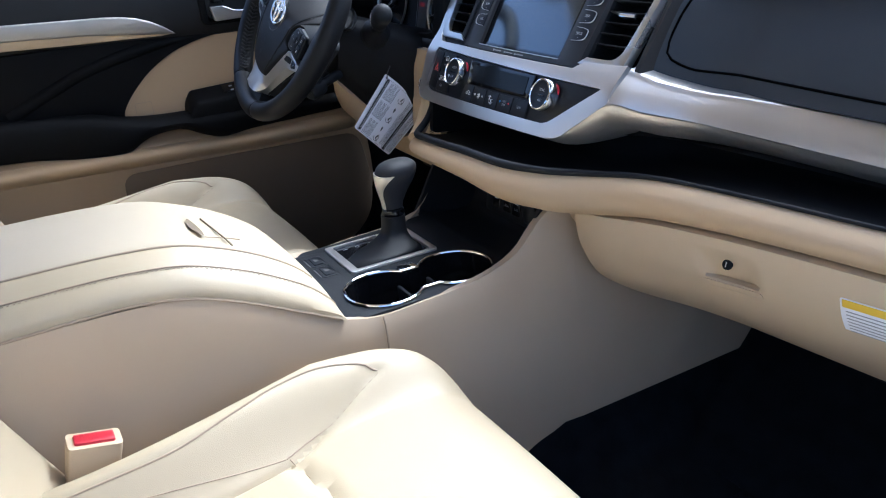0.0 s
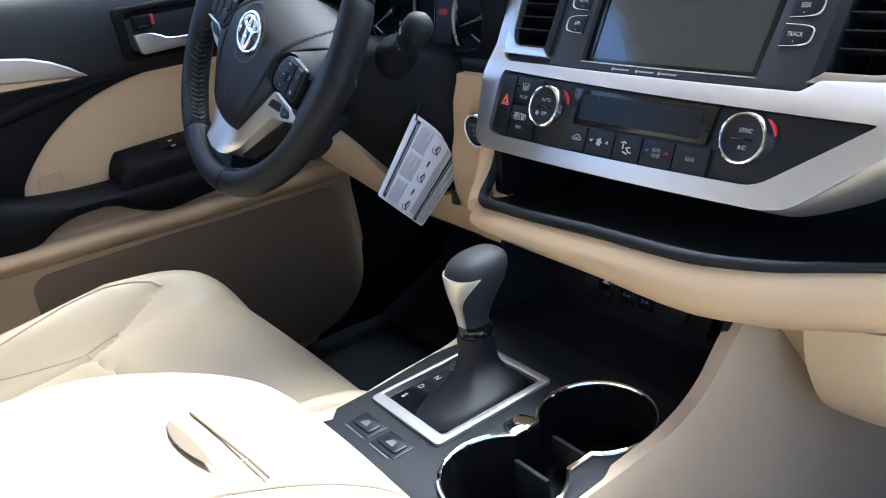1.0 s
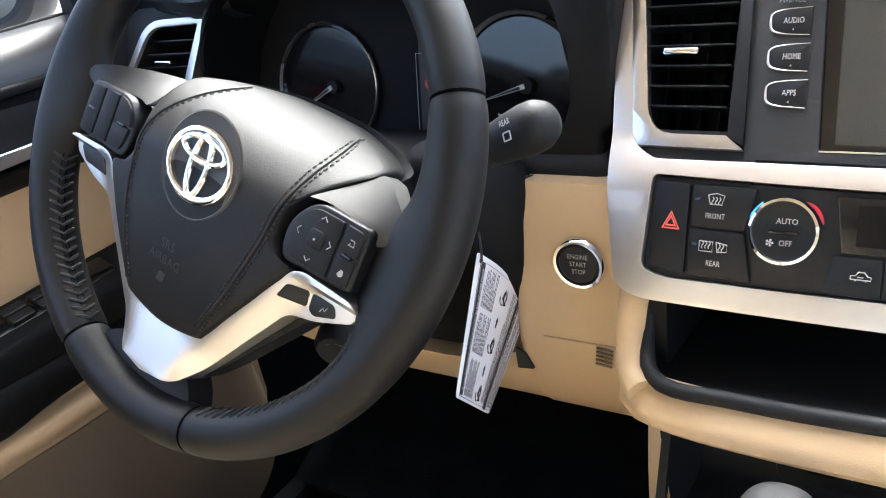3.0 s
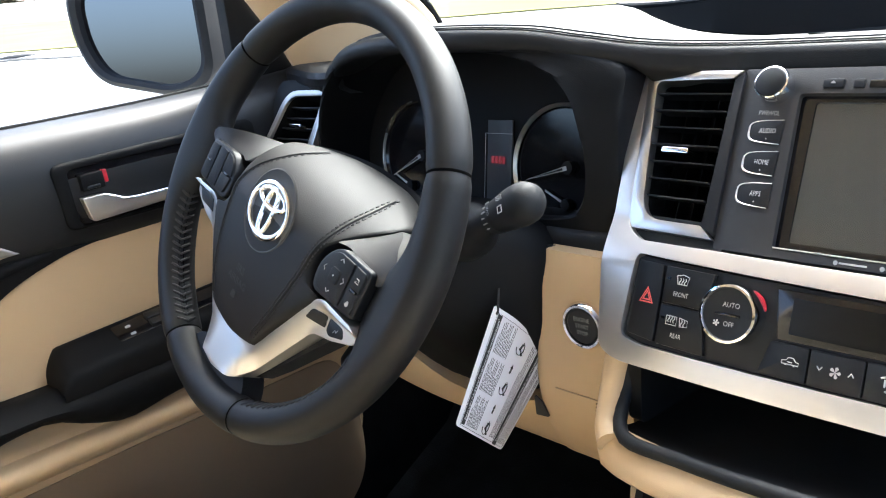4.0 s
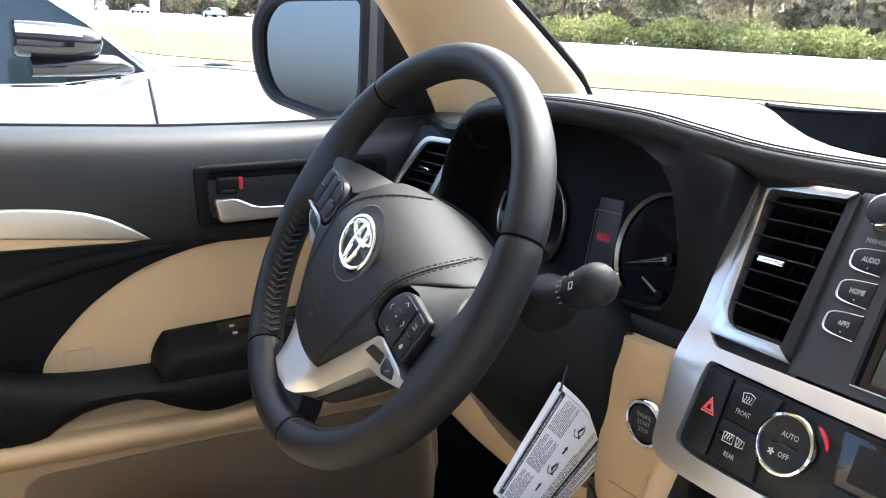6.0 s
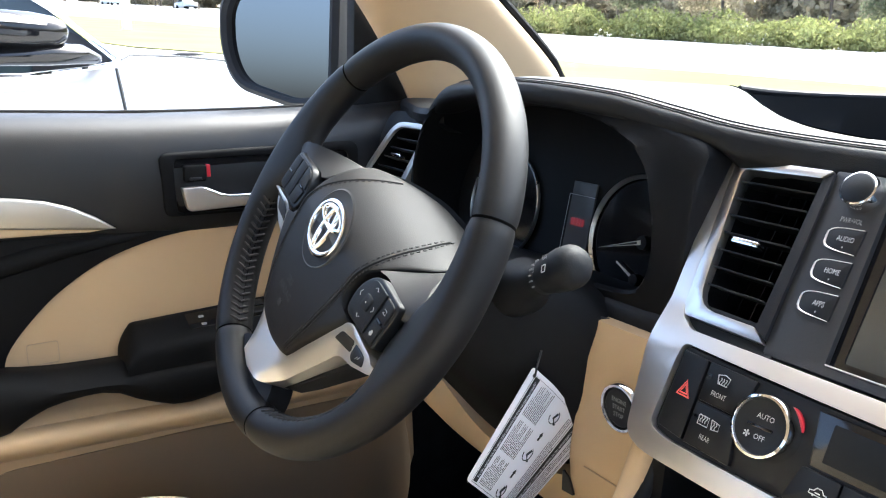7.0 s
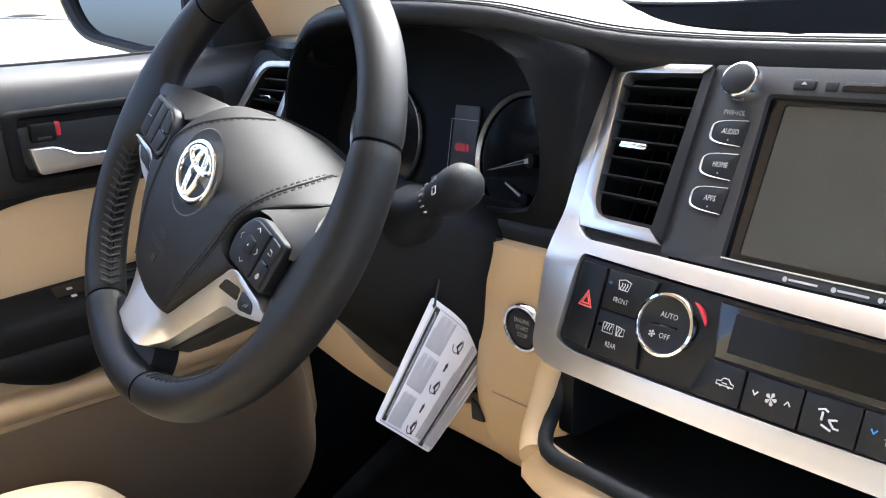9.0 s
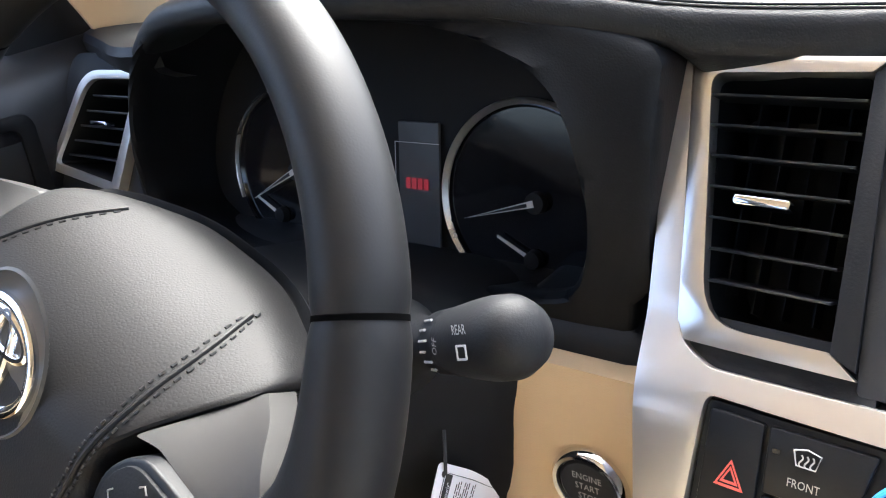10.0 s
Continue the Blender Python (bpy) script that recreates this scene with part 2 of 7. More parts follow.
def plate(outline, depth, place, holes=(), bevel=0.0, cuts=None, segments=2, rows=None):
    """A flat piece from a 2D outline with holes; place(u, v, w) puts it in the world, w out of its face; it is depth thick behind w = 0."""
    bm = bmesh.new()
    edges = []
    for ring in (outline, *holes):
        vs = [bm.verts.new((p[0], p[1], 0)) for p in ring]
        edges += [bm.edges.new((vs[i], vs[(i + 1) % len(vs)])) for i in range(len(vs))]
    if holes:
        bmesh.ops.triangle_fill(bm, edges=edges, use_beauty=True)
    else:
        bm.faces.new(bm.verts[:])
    for f in bm.faces:
        f.normal_update()
        if f.normal.z < 0:
            f.normal_flip()
    if cuts:
        lo, hi = min(p[0] for p in outline), max(p[0] for p in outline)
        x = lo + cuts
        while x < hi - 1e-4:
            bmesh.ops.bisect_plane(bm, geom=bm.verts[:] + bm.edges[:] + bm.faces[:], plane_co=(x, 0, 0), plane_no=(1, 0, 0))
            x += cuts
    if rows:
        y, hi = min(p[1] for p in outline) + rows, max(p[1] for p in outline)
        while y < hi - 1e-4:
            bmesh.ops.bisect_plane(bm, geom=bm.verts[:] + bm.edges[:] + bm.faces[:], plane_co=(0, y, 0), plane_no=(0, 1, 0))
            y += rows
    front = bm.faces[:]
    ext = bmesh.ops.extrude_face_region(bm, geom=front, use_keep_orig=True)
    moved = [g for g in ext["geom"] if isinstance(g, bmesh.types.BMVert)]
    for v in moved:
        v.co.z -= depth
    bmesh.ops.recalc_face_normals(bm, faces=bm.faces)
    if bevel:
        bm.edges.ensure_lookup_table()
        es = [e for e in bm.edges if all(abs(v.co.z) < 1e-7 for v in e.verts) and len(e.link_faces) == 2 and e.calc_face_angle(0) > 0.8]
        bmesh.ops.bevel(bm, geom=es, offset=bevel, segments=segments, affect="EDGES", profile=0.5, clamp_overlap=True)
    for v in bm.verts:
        v.co = Vector(place(v.co.x, v.co.y, v.co.z))
    bmesh.ops.recalc_face_normals(bm, faces=bm.faces)
    return bm


def box(x0, y0, z0, x1, y1, z1, bevel=0.004, segments=2):
    bm = bmesh.new()
    bmesh.ops.create_cube(bm, size=1, matrix=Matrix.Translation(((x0 + x1) / 2, (y0 + y1) / 2, (z0 + z1) / 2)) @ Matrix.Diagonal((abs(x1 - x0), abs(y1 - y0), abs(z1 - z0), 1)))
    if bevel:
        bmesh.ops.bevel(bm, geom=bm.edges[:], offset=bevel, segments=segments, affect="EDGES", profile=0.5, clamp_overlap=True)
    return bm


def lathe(profile, m=None, sides=32):
    """A turned piece: profile of (radius, height) round the z axis, placed by the matrix m."""
    rows = [[(r * math.cos(k * math.tau / sides), r * math.sin(k * math.tau / sides), h) for k in range(sides)] for r, h in profile]
    bm = grid(rows, close_v=True, caps=True)
    if m:
        bm.transform(m)
    return bm


def join(*bms):
    out = bmesh.new()
    for b in bms:
        me = bpy.data.meshes.new("tmp")
        b.to_mesh(me)
        out.from_mesh(me)
        bpy.data.meshes.remove(me)
        b.free()
    return out


def part(name, bm, mat, parent=None, label="", sharp=38):
    me = bpy.data.meshes.new(name)
    bm.normal_update()
    bm.to_mesh(me)
    bm.free()
    me.materials.append(mat)
    me.shade_smooth()
    me.set_sharp_from_angle(angle=radians(sharp))
    ob = new(name, me)
    if parent:
        ob.parent = parent
    if label:
        ob["label"] = label
    return ob


def thing(name, label, category, at=(0, 0, 0), group="", kind=""):
    """An empty that carries the parts of a thing; parts are built in world places."""
    ob = new(name)
    ob.empty_display_size = 0.05
    return tagged(ob, label, category, group, kind)


def lettering(text, size, place, mat, parent, name="lettering", depth=0.0003, spacing=1.0, squeeze=1.0):
    """Words in the built-in font, centred, put on a surface by place(u, v, w)."""
    cu = bpy.data.curves.new(name, "FONT")
    cu.body, cu.size, cu.align_x, cu.align_y, cu.extrude, cu.resolution_u = text, size, "CENTER", "CENTER", 0.0, 2
    cu.space_character = spacing
    ob = bpy.data.objects.new(name, cu)
    scene.collection.objects.link(ob)
    me = bpy.data.meshes.new_from_object(ob.evaluated_get(bpy.context.evaluated_depsgraph_get()))
    bpy.data.objects.remove(ob)
    bm = bmesh.new()
    bm.from_mesh(me)
    bpy.data.meshes.remove(me)
    for v in bm.verts:
        v.co = Vector(place(v.co.x * squeeze, v.co.y, depth))
    return part(name, bm, mat, parent)


def frame_on(origin, u, v):
    """place(u, v, w) of a plane with the axes u and v."""
    o, u, v = Vector(origin), Vector(u).normalized(), Vector(v).normalized()
    w = u.cross(v)
    return lambda a, b, c: o + u * a + v * b + w * c


def shifted(place, du, dv, dw=0.0, turn=0.0):
    c, s = math.cos(radians(turn)), math.sin(radians(turn))
    return lambda a, b, w: place(du + c * a - s * b, dv + s * a + c * b, dw + w)


# ---- shell of the car: floor, roof lining, screen, walls ----
def xcurve(table, x):
    """A smooth value from a table of (x, value)."""
    t = sorted(table)
    xs, ys = [p[0] for p in t], [p[1] for p in t]
    if x <= xs[0]:
        return ys[0]
    if x >= xs[-1]:
        return ys[-1]
    i = int(np.searchsorted(xs, x)) - 1
    i = max(0, min(i, len(xs) - 2))
    h = xs[i + 1] - xs[i]
    m = [0.0] * len(xs)
    for k in range(len(xs)):
        a, b = max(k - 1, 0), min(k + 1, len(xs) - 1)
        m[k] = (ys[b] - ys[a]) / (xs[b] - xs[a])
    s = (x - xs[i]) / h
    return ((2 * s ** 3 - 3 * s * s + 1) * ys[i] + (s ** 3 - 2 * s * s + s) * h * m[i] + (-2 * s ** 3 + 3 * s * s) * ys[i + 1] + (s ** 3 - s * s) * h * m[i + 1])


tagged(part("floor", join(box(-0.82, -2.2, 0.36, 0.82, 0.62, 0.40, 0.01), box(-0.82, 0.55, 0.38, 0.82, 0.60, 1.0, 0.01)), M_CARPET),
               "black carpeted car floor and front bulkhead", "floor", kind="structure")
tagged(part("toe_board", solid(grid([[(x, y, z) for y, z in ((0.18, 0.401), (0.34, 0.47), (0.46, 0.60), (0.54, 0.80))] for x in np.linspace(-0.80, 0.80, 12)]), 0.02), M_CARPET),
             "sloping black carpeted toe board", "floor", kind="structure")
roof_rows = [[(x, y, 1.66 - 0.10 * (x / 0.62) ** 2 - 0.20 * max(0, (y + 0.55) / 0.65) ** 2) for x in np.linspace(-0.62, 0.62, 13)] for y in np.linspace(-2.3, -0.05, 16)]
tagged(part("ceiling", solid(grid(roof_rows), 0.03), M_HEADLINER), "beige cloth roof lining", "ceiling", kind="structure")
tagged(part("roof_header", box(-0.58, -0.11, 1.435, 0.58, -0.05, 1.55, 0.02), M_HEADLINER), "beige roof header above the windscreen", "header", kind="structure")
back = tagged(part("wall_rear", join(box(-0.80, -2.34, 0.40, 0.80, -2.28, 1.02, 0.02), box(-0.80, -2.34, 1.50, 0.80, -2.28, 1.66, 0.02)), M_BEIGE), "beige tailgate trim", "wall", kind="structure")
for sx in (-1, 1):
    w = tagged(part("wall_left" if sx < 0 else "wall_right", join(box(sx * 0.76, -2.3, 0.40, sx * 0.84, -0.95, 1.06, 0.02), box(sx * 0.70, -1.12, 1.0, sx * 0.76, -0.98, 1.62, 0.02), box(sx * 0.62, -2.3, 1.545, sx * 0.70, -0.2, 1.60, 0.015)), M_BEIGE), "beige body side trim", "wall", kind="structure")

for sx in (-1, 1):
    tagged(part("sill", box(sx * 0.76, -0.95, 0.30, sx * 0.84, 0.55, 0.42, 0.015), M_CARPET), "black carpeted door sill", "sill", kind="structure")
    tagged(part("kick_panel", join(box(sx * 0.79, 0.12, 0.36, sx * 0.83, 0.62, 1.10, 0.01), box(sx * 0.793, -0.05, 0.36, sx * 0.827, 0.13, 0.80, 0.01)), M_CARPET), "black footwell side panel", "wall", kind="structure")
tun = [[(x, y, z) for x, z in spline([(0.128, 0.505 if y > 0 else 0.505 + 0.5 * y), (0.140, 0.500 + 0.4 * min(0, y)), (0.165, 0.455), (0.20, 0.425), (0.30, 0.415)], 14)] for y in np.linspace(-0.12, 0.50, 16)]
tagged(part("tunnel_carpet", solid(grid(tun), 0.01), M_CARPET), "black carpet edge along the tunnel", "floor", kind="structure")

# windscreen and pillars


def screen_point(a, b):
    """a across from -1 to 1, b from the foot to the roof."""
    w = 0.74 - 0.14 * b
    return V(a * w, 0.74 - 0.32 * a * a - b * (0.78 - 0.36 * a * a), 1.085 + 0.03 * a * a + b * (0.36 - 0.03 * a * a) + 0.05 * b * (1 - b))


windscreen = tagged(part("windscreen", grid([[screen_point(a, b) for a in np.linspace(-1, 1, 25)] for b in np.linspace(0, 1, 12)]), M_GLASS), "clear laminated windscreen glass", "windscreen", kind="structure")
windscreen.visible_shadow = False
tagged(part("trim", grid([[screen_point(a, b) + V(0, -0.004, 0.0) for a in np.linspace(-1, 1, 25)] for b in (0, 0.012, 0.024)]), M_RUBBER), "black ceramic border of the windscreen", "trim", kind="structure")


def pillar(sx):
    """Roof pillar trim: inner edge along the screen, outer edge along the door window."""
    A = spline([(0.715, 0.372, 1.100), (0.700, 0.330, 1.150), (0.672, 0.185, 1.252), (0.640, 0.03, 1.355), (0.59, -0.16, 1.46)], 24)
    B = spline([(0.745, 0.150, 1.080), (0.738, 0.110, 1.150), (0.725, 0.040, 1.242), (0.695, -0.08, 1.36), (0.64, -0.24, 1.46)], 24)
    rows = []
    for a, b in zip(A, B):
        a, b = V(*a), V(*b)
        mid = (a + b) / 2 + V(-0.030, -0.012, 0.004)
        rows.append([V(0.03, 0.03, 0) + a, a + V(0.006, 0.006, 0), a, a * 0.75 + mid * 0.25 + V(-0.012, 0, 0), mid, b * 0.75 + mid * 0.25 + V(-0.012, -0.004, 0), b, b + V(0.012, 0.0, 0), b + V(0.045, 0.02, 0)])
    rows = [spline([tuple(p) for p in r], 22) for r in rows]
    if sx < 0:
        rows = [[(-p[0], p[1], p[2]) for p in r] for r in rows]
    return tagged(part("pillar_trim", grid(rows), M_BEIGE_SOFT), "beige moulded trim on the windscreen pillar", "pillar trim", group="windscreen pillars", kind="structure")


pillar(-1)
pillar(1)
for sx in (-1, 1):
    e = spline([(sx * 0.722, 0.376, 1.10), (sx * 0.706, 0.338, 1.152), (sx * 0.678, 0.193, 1.256), (sx * 0.646, 0.036, 1.360), (sx * 0.594, -0.155, 1.465)], 20)
    tagged(part("trim", sweep(e, 0.006, 8), M_RUBBER), "black rubber edge of the windscreen", "trim", kind="structure")

# ---- dashboard ----
dash = thing("dashboard", "black and beige two-tone dashboard with satin silver trim", "dashboard")
EDGE_Y = [(-0.80, 0.14), (-0.66, 0.10), (-0.58, 0.062), (-0.52, 0.045), (-0.40, 0.03), (-0.30, 0.048), (-0.22, 0.085), (-0.12, 0.112), (0.0, 0.12), (0.12, 0.115), (0.25, 0.15), (0.8, 0.19)]
EDGE_Z = [(-0.80, 1.090), (-0.66, 1.094), (-0.60, 1.104), (-0.52, 1.132), (-0.40, 1.1395), (-0.30, 1.1325), (-0.25, 1.1205), (-0.22, 1.1130), (-0.18, 1.1075), (-0.12, 1.1035), (0.0, 1.101), (0.2, 1.098), (0.8, 1.085)]


def pad_profile(x):
    ey, ez = xcurve(EDGE_Y, x), xcurve(EDGE_Z, x)
    foot = 0.74 - 0.32 * min(1, abs(x) / 0.75) ** 2 - 0.012
    top = [(foot, 1.083), (foot - 0.05, 1.102), (ey + 0.55 * (foot - ey), 1.109 + 0.5 * (ez - 1.104)), (ey + 0.10, ez + 0.003 - 0.06 * max(0, ez - 1.104)), (ey + 0.03, ez + 0.002), (ey + 0.009, ez), (ey + 0.0025, ez - 0.0035), (ey, ez - 0.010), (ey + 0.002, ez - 0.020)]
    if x > 0.206:
        fy = -0.055 * max(0, 1 - (x - 0.208) / 0.09) ** 1.5
        face = [(0.155 + fy, 1.05), (0.125 + fy, 1.0), (0.112 + fy, 0.962)]
        top = top[:6] + [(ey - 0.012, ez - 0.012), (0.168 + fy * 0.7, 1.072)] + face
    else:
        k = max(0, min(1, (x + 0.222) / 0.012))  # over the instruments the pad turns in at once
        dz = [0.019, 0.019, 0.019], [0.035, 0.05, 0.06]
        top[-1] = (ey + 0.003 - 0.002 * k, ez - 0.017 - 0.003 * k)
        top += [(ey + d, ez - a * (1 - k) - b * k) for d, a, b in zip((0.02, 0.05, 0.09), *dz)]
    return top


# the dashboard top is sunk inside the outline of a shallow tray
T_FRONT = spline([(-0.415, 0.335), (-0.35, 0.265), (-0.30, 0.215), (-0.24, 0.170), (-0.18, 0.148), (-0.11, 0.146), (0.0, 0.150), (0.10, 0.156), (0.20, 0.190), (0.28, 0.25), (0.33, 0.335)], 70)
T_BACK = spline([(-0.415, 0.335), (-0.395, 0.415), (-0.33, 0.49), (-0.18, 0.535), (0.0, 0.55), (0.15, 0.53), (0.28, 0.46), (0.33, 0.335)], 70)


def top_row(x):
    """The pad's section at x: from the screen to the tray, through the sunken part, and on to the rounded edge."""
    pr = spline(pad_profile(x), 420)
    ey = xcurve(EDGE_Y, x)
    cut = int(np.argmax(pr[:, 0] < ey + 0.035))
    back, front = pr[:cut][::-1], pr[cut:]
    zat = lambda y: float(np.interp(y, back[:, 0], back[:, 1]))
    f = float(np.interp(x, T_FRONT[:, 0], T_FRONT[:, 1]))
    b = float(np.interp(x, T_BACK[:, 0], T_BACK[:, 1])) + 0.008
    lo, hi = back[0][0], back[-1][0]
    f = min(max(f, lo + 0.002), hi - 0.03)
    b = min(max(b, f + 0.004), hi - 0.02)
    deep = T_FRONT[0][0] < x < T_FRONT[-1][0] and b - f > 0.014
    ys = list(np.linspace(hi, b, 16)) + list(np.linspace(b - 0.001, f + 0.001, 6)) + list(np.linspace(f, lo, 14))
    out = [(x, y, 1.03 if deep and 16 <= i < 22 else zat(y)) for i, y in enumerate(ys)]
    return out + [(x, p[0], p[1]) for p in front[np.linspace(2, len(front) - 1, 60).astype(int)]]


xs = np.r_[np.linspace(-0.76, -0.62, 6), np.linspace(-0.60, -0.23, 50), np.linspace(-0.224, -0.20, 9), np.linspace(-0.19, 0.205, 46)]
part("upper_pad", grid([top_row(x) for x in xs]), M_PAD, dash, "black soft-touch upper dashboard pad with stitched edge")
part("passenger_panel", grid([top_row(x) for x in np.linspace(0.207, 0.77, 60)]), M_AIRBAG, dash, "black soft airbag panel before the passenger")


def pad_edge(x, back, up=0.0):
    pr = spline(pad_profile(x), 300)
    ey, ez = xcurve(EDGE_Y, x), xcurve(EDGE_Z, x)
    k = [p for p in pr if p[1] > ez - 0.006 and p[0] > ey - 0.003][::-1]
    y = ey + back
    return V(x, y, float(np.interp(y, [p[0] for p in k], [p[1] for p in k])) + up)


for back in (0.007, 0.0105, 0.017):
    part("stitched_seam", sweep([pad_edge(x, back, 0.0004) for x in np.linspace(-0.50, 0.60, 110)], 0.0006, 6), M_INK, dash)

# joint line round the airbag cover
def face_point(x, z):
    pr = [p for p in spline(pad_profile(x), 160) if p[1] < 1.078]
    pr.sort(key=lambda p: p[1])
    return V(x, float(np.interp(z, [p[1] for p in pr], [p[0] for p in pr])) - 0.0003, z)


part("airbag_joint", sweep([face_point(x, z) for x, z in spline([(0.224, 1.060), (0.221, 1.040), (0.2205, 1.010), (0.225, 0.996), (0.240, 0.987), (0.262, 0.982), (0.355, 0.979), (0.60, 0.975), (0.74, 0.973)], 60)], 0.0014, 6), M_GAP, dash, "joint line of the airbag cover")

# recessed tray in the middle of the dashboard top
def pad_z(x, y):
    pr = spline(pad_profile(x), 90)
    k = [p for p in pr if p[1] > 1.06][::-1]
    k.sort(key=lambda p: p[0])
    return float(np.interp(y, [p[0] for p in k], [p[1] for p in k]))


tray, rim_f, rim_b = [], [], []
for k in range(70):
    f = V(T_FRONT[k][0], T_FRONT[k][1], 0)
    b = V(T_BACK[k][0], T_BACK[k][1], 0)
    zf = pad_z(f.x, f.y)
    t = min(1, k / 16, (69 - k) / 16)
    zb = pad_z(b.x, b.y) * (1 - t) + 1.1185 * t
    gap = (b - f).length
    d = min(0.055, gap * 0.5)
    f.z, b.z = zf + 0.001, zb
    w = b - f
    tray.append([f, f + w * min(0.03, 0.2) + V(0, 0, -0.5 * d), f + w * 0.10 + V(0, 0, -d), f + w * 0.5 + V(0, 0, -d), f + w * 0.96 + V(0, 0, -d), f + w * 0.985 + V(0, 0, -0.9 * d), f + w * 0.995 + V(0, 0, -0.2 * d), b, b + V(0, 0.004, 0.001), b + V(0, 0.012, -0.002), V(b.x, b.y + 0.02, 1.05)])
    rim_f.append(f)
    rim_b.append(b + V(0, 0.004, 0.0005))
part("top_tray", grid(tray), M_DARK, dash, "dark recessed tray on the dashboard top")
part("tray_rim", sweep(rim_b[1:-1], 0.0035, 8), M_BLACK, dash)


# surfaces of the centre stack
def S1(x, z, w=0.0):
    return V(x, 0.006 + 0.20 * (x * x - 0.0102) + 0.43 * (z - 0.9447) - 0.918 * w, z + 0.395 * w)


def S2(x, z, w=0.0):
    return V(x, 0.036 + 0.63 * (z - 0.985) + 0.22 * (x * x - 0.0074) - 0.846 * w, z + 0.533 * w)


def blend(z):
    t = max(0, min(1, (z - 0.958) / 0.036))
    return t * t * (3 - 2 * t)


def S12(x, z, w=0.0):
    """The silver frame runs from the climate panel back to the vents."""
    a, b = S1(x, z, w + 0.003), S2(x, z, w + 0.004)
    return a.lerp(b, blend(z))


# silver frame of the stack: a left arm beside the vent, a bar under the screen and the frame of the climate panel
hv = rounded([(-0.1830, 0.9180), (-0.168, 0.9145), (0.118, 0.9175), (0.190, 0.9655), (-0.1800, 0.9715)], [0.006, 0.02, 0.012, 0.004, 0.004])
frame_out = rounded([(-0.2005, 0.906), (-0.184, 0.9005), (0.125, 0.903), (0.146, 0.9065), (0.2055, 0.9525), (0.2055, 0.9885), (0.195, 0.9875), (0.140, 0.986), (0.129, 0.9790), (-0.129, 0.9790), (-0.140, 0.9788), (-0.182, 0.9785), (-0.1985, 0.985), (-0.2155, 1.086), (-0.2245, 1.0840), (-0.2125, 0.98)],
                    [0.014, 0.02, 0.02, 0.03, 0.001, 0.001, 0.001, 0.003, 0.003, 0.003, 0.003, 0.004, 0.012, 0.001, 0.002, 0.02])
part("vent_sill", plate(rect(-0.206, 0.966, -0.122, 0.994, 0.002), 0.012, lambda u, v, w: S12(u, v, w - 0.007), cuts=0.02, rows=0.007), M_BLACK, dash, "black sill under the vent")
part("silver_frame", plate(frame_out, 0.030, S12, holes=[hv], bevel=0.0045, cuts=0.012, segments=4, rows=0.0055), M_SATIN, dash, "satin silver frame round the climate panel")
arm = rounded([(0.2080, 0.986), (0.2095, 1.084), (0.2165, 1.084), (0.2150, 0.986)], 0.001)
part("silver_arm", plate(arm, 0.02, lambda u, v, w: S2(u, v, w - 0.004), bevel=0.002), M_EAR, dash)

# silver band before the passenger
band, under = [], []
Z_TOP = [(0.2, 0.9885), (0.235, 0.974), (0.28, 0.964), (0.5, 0.958), (0.8, 0.95)]
Z_CREASE = [(0.10, 0.903), (0.125, 0.904), (0.146, 0.9085), (0.175, 0.929), (0.2055, 0.9515), (0.235, 0.9435), (0.28, 0.935), (0.35, 0.927), (0.8, 0.913)]
Z_FOLD = [(0.10, 0.80), (0.20, 0.90), (0.2055, 0.9135), (0.235, 0.909), (0.28, 0.904), (0.35, 0.899), (0.8, 0.886)]
Y_TOP = [(0.2, 0.043), (0.235, 0.064), (0.28, 0.092), (0.35, 0.112), (0.8, 0.15)]
Y_CREASE = [(0.10, -0.012), (0.125, -0.012), (0.146, -0.010), (0.175, 0.000), (0.2055, 0.014), (0.235, 0.038), (0.28, 0.070), (0.35, 0.093), (0.8, 0.132)]
for x in np.r_[np.linspace(0.2045, 0.30, 16), np.linspace(0.315, 0.775, 20)]:
    zt, zc, yt, yc = (xcurve(q, x) for q in (Z_TOP, Z_CREASE, Y_TOP, Y_CREASE))
    pr = [(yt + 0.02, zt + 0.001), (yt, zt), (yt - 0.004, zt - 0.004), ((yt + yc) / 2 - 0.004, (zt + zc) / 2), (yc - 0.0015, zc + 0.002), (yc, zc)]
    band.append([(x, y, z) for y, z in spline(pr, 24)])
for x in np.r_[np.linspace(0.10, 0.30, 34), np.linspace(0.315, 0.775, 20)]:
    zc, yc = xcurve(Z_CREASE, x), xcurve(Y_CREASE, x)
    h = max(0, min(1, (x - 0.09) / 0.13))
    h = min(0.036 * h * h * (3 - 2 * h) + 0.002, zc - xcurve(Z_FOLD, x))
    under.append([(x, y, z) for y, z in spline([(yc, zc), (yc + 0.004, zc - 0.3 * h), (yc + 0.016, zc - 0.68 * h), (yc + 0.036, zc - 0.92 * h), (yc + 0.07, zc - h)], 20)])
part("silver_band", grid(band), M_SATIN, dash, "satin silver band along the passenger side")
part("band_underside", grid(under), M_SATIN, dash, "satin silver underside rolling into the shelf")

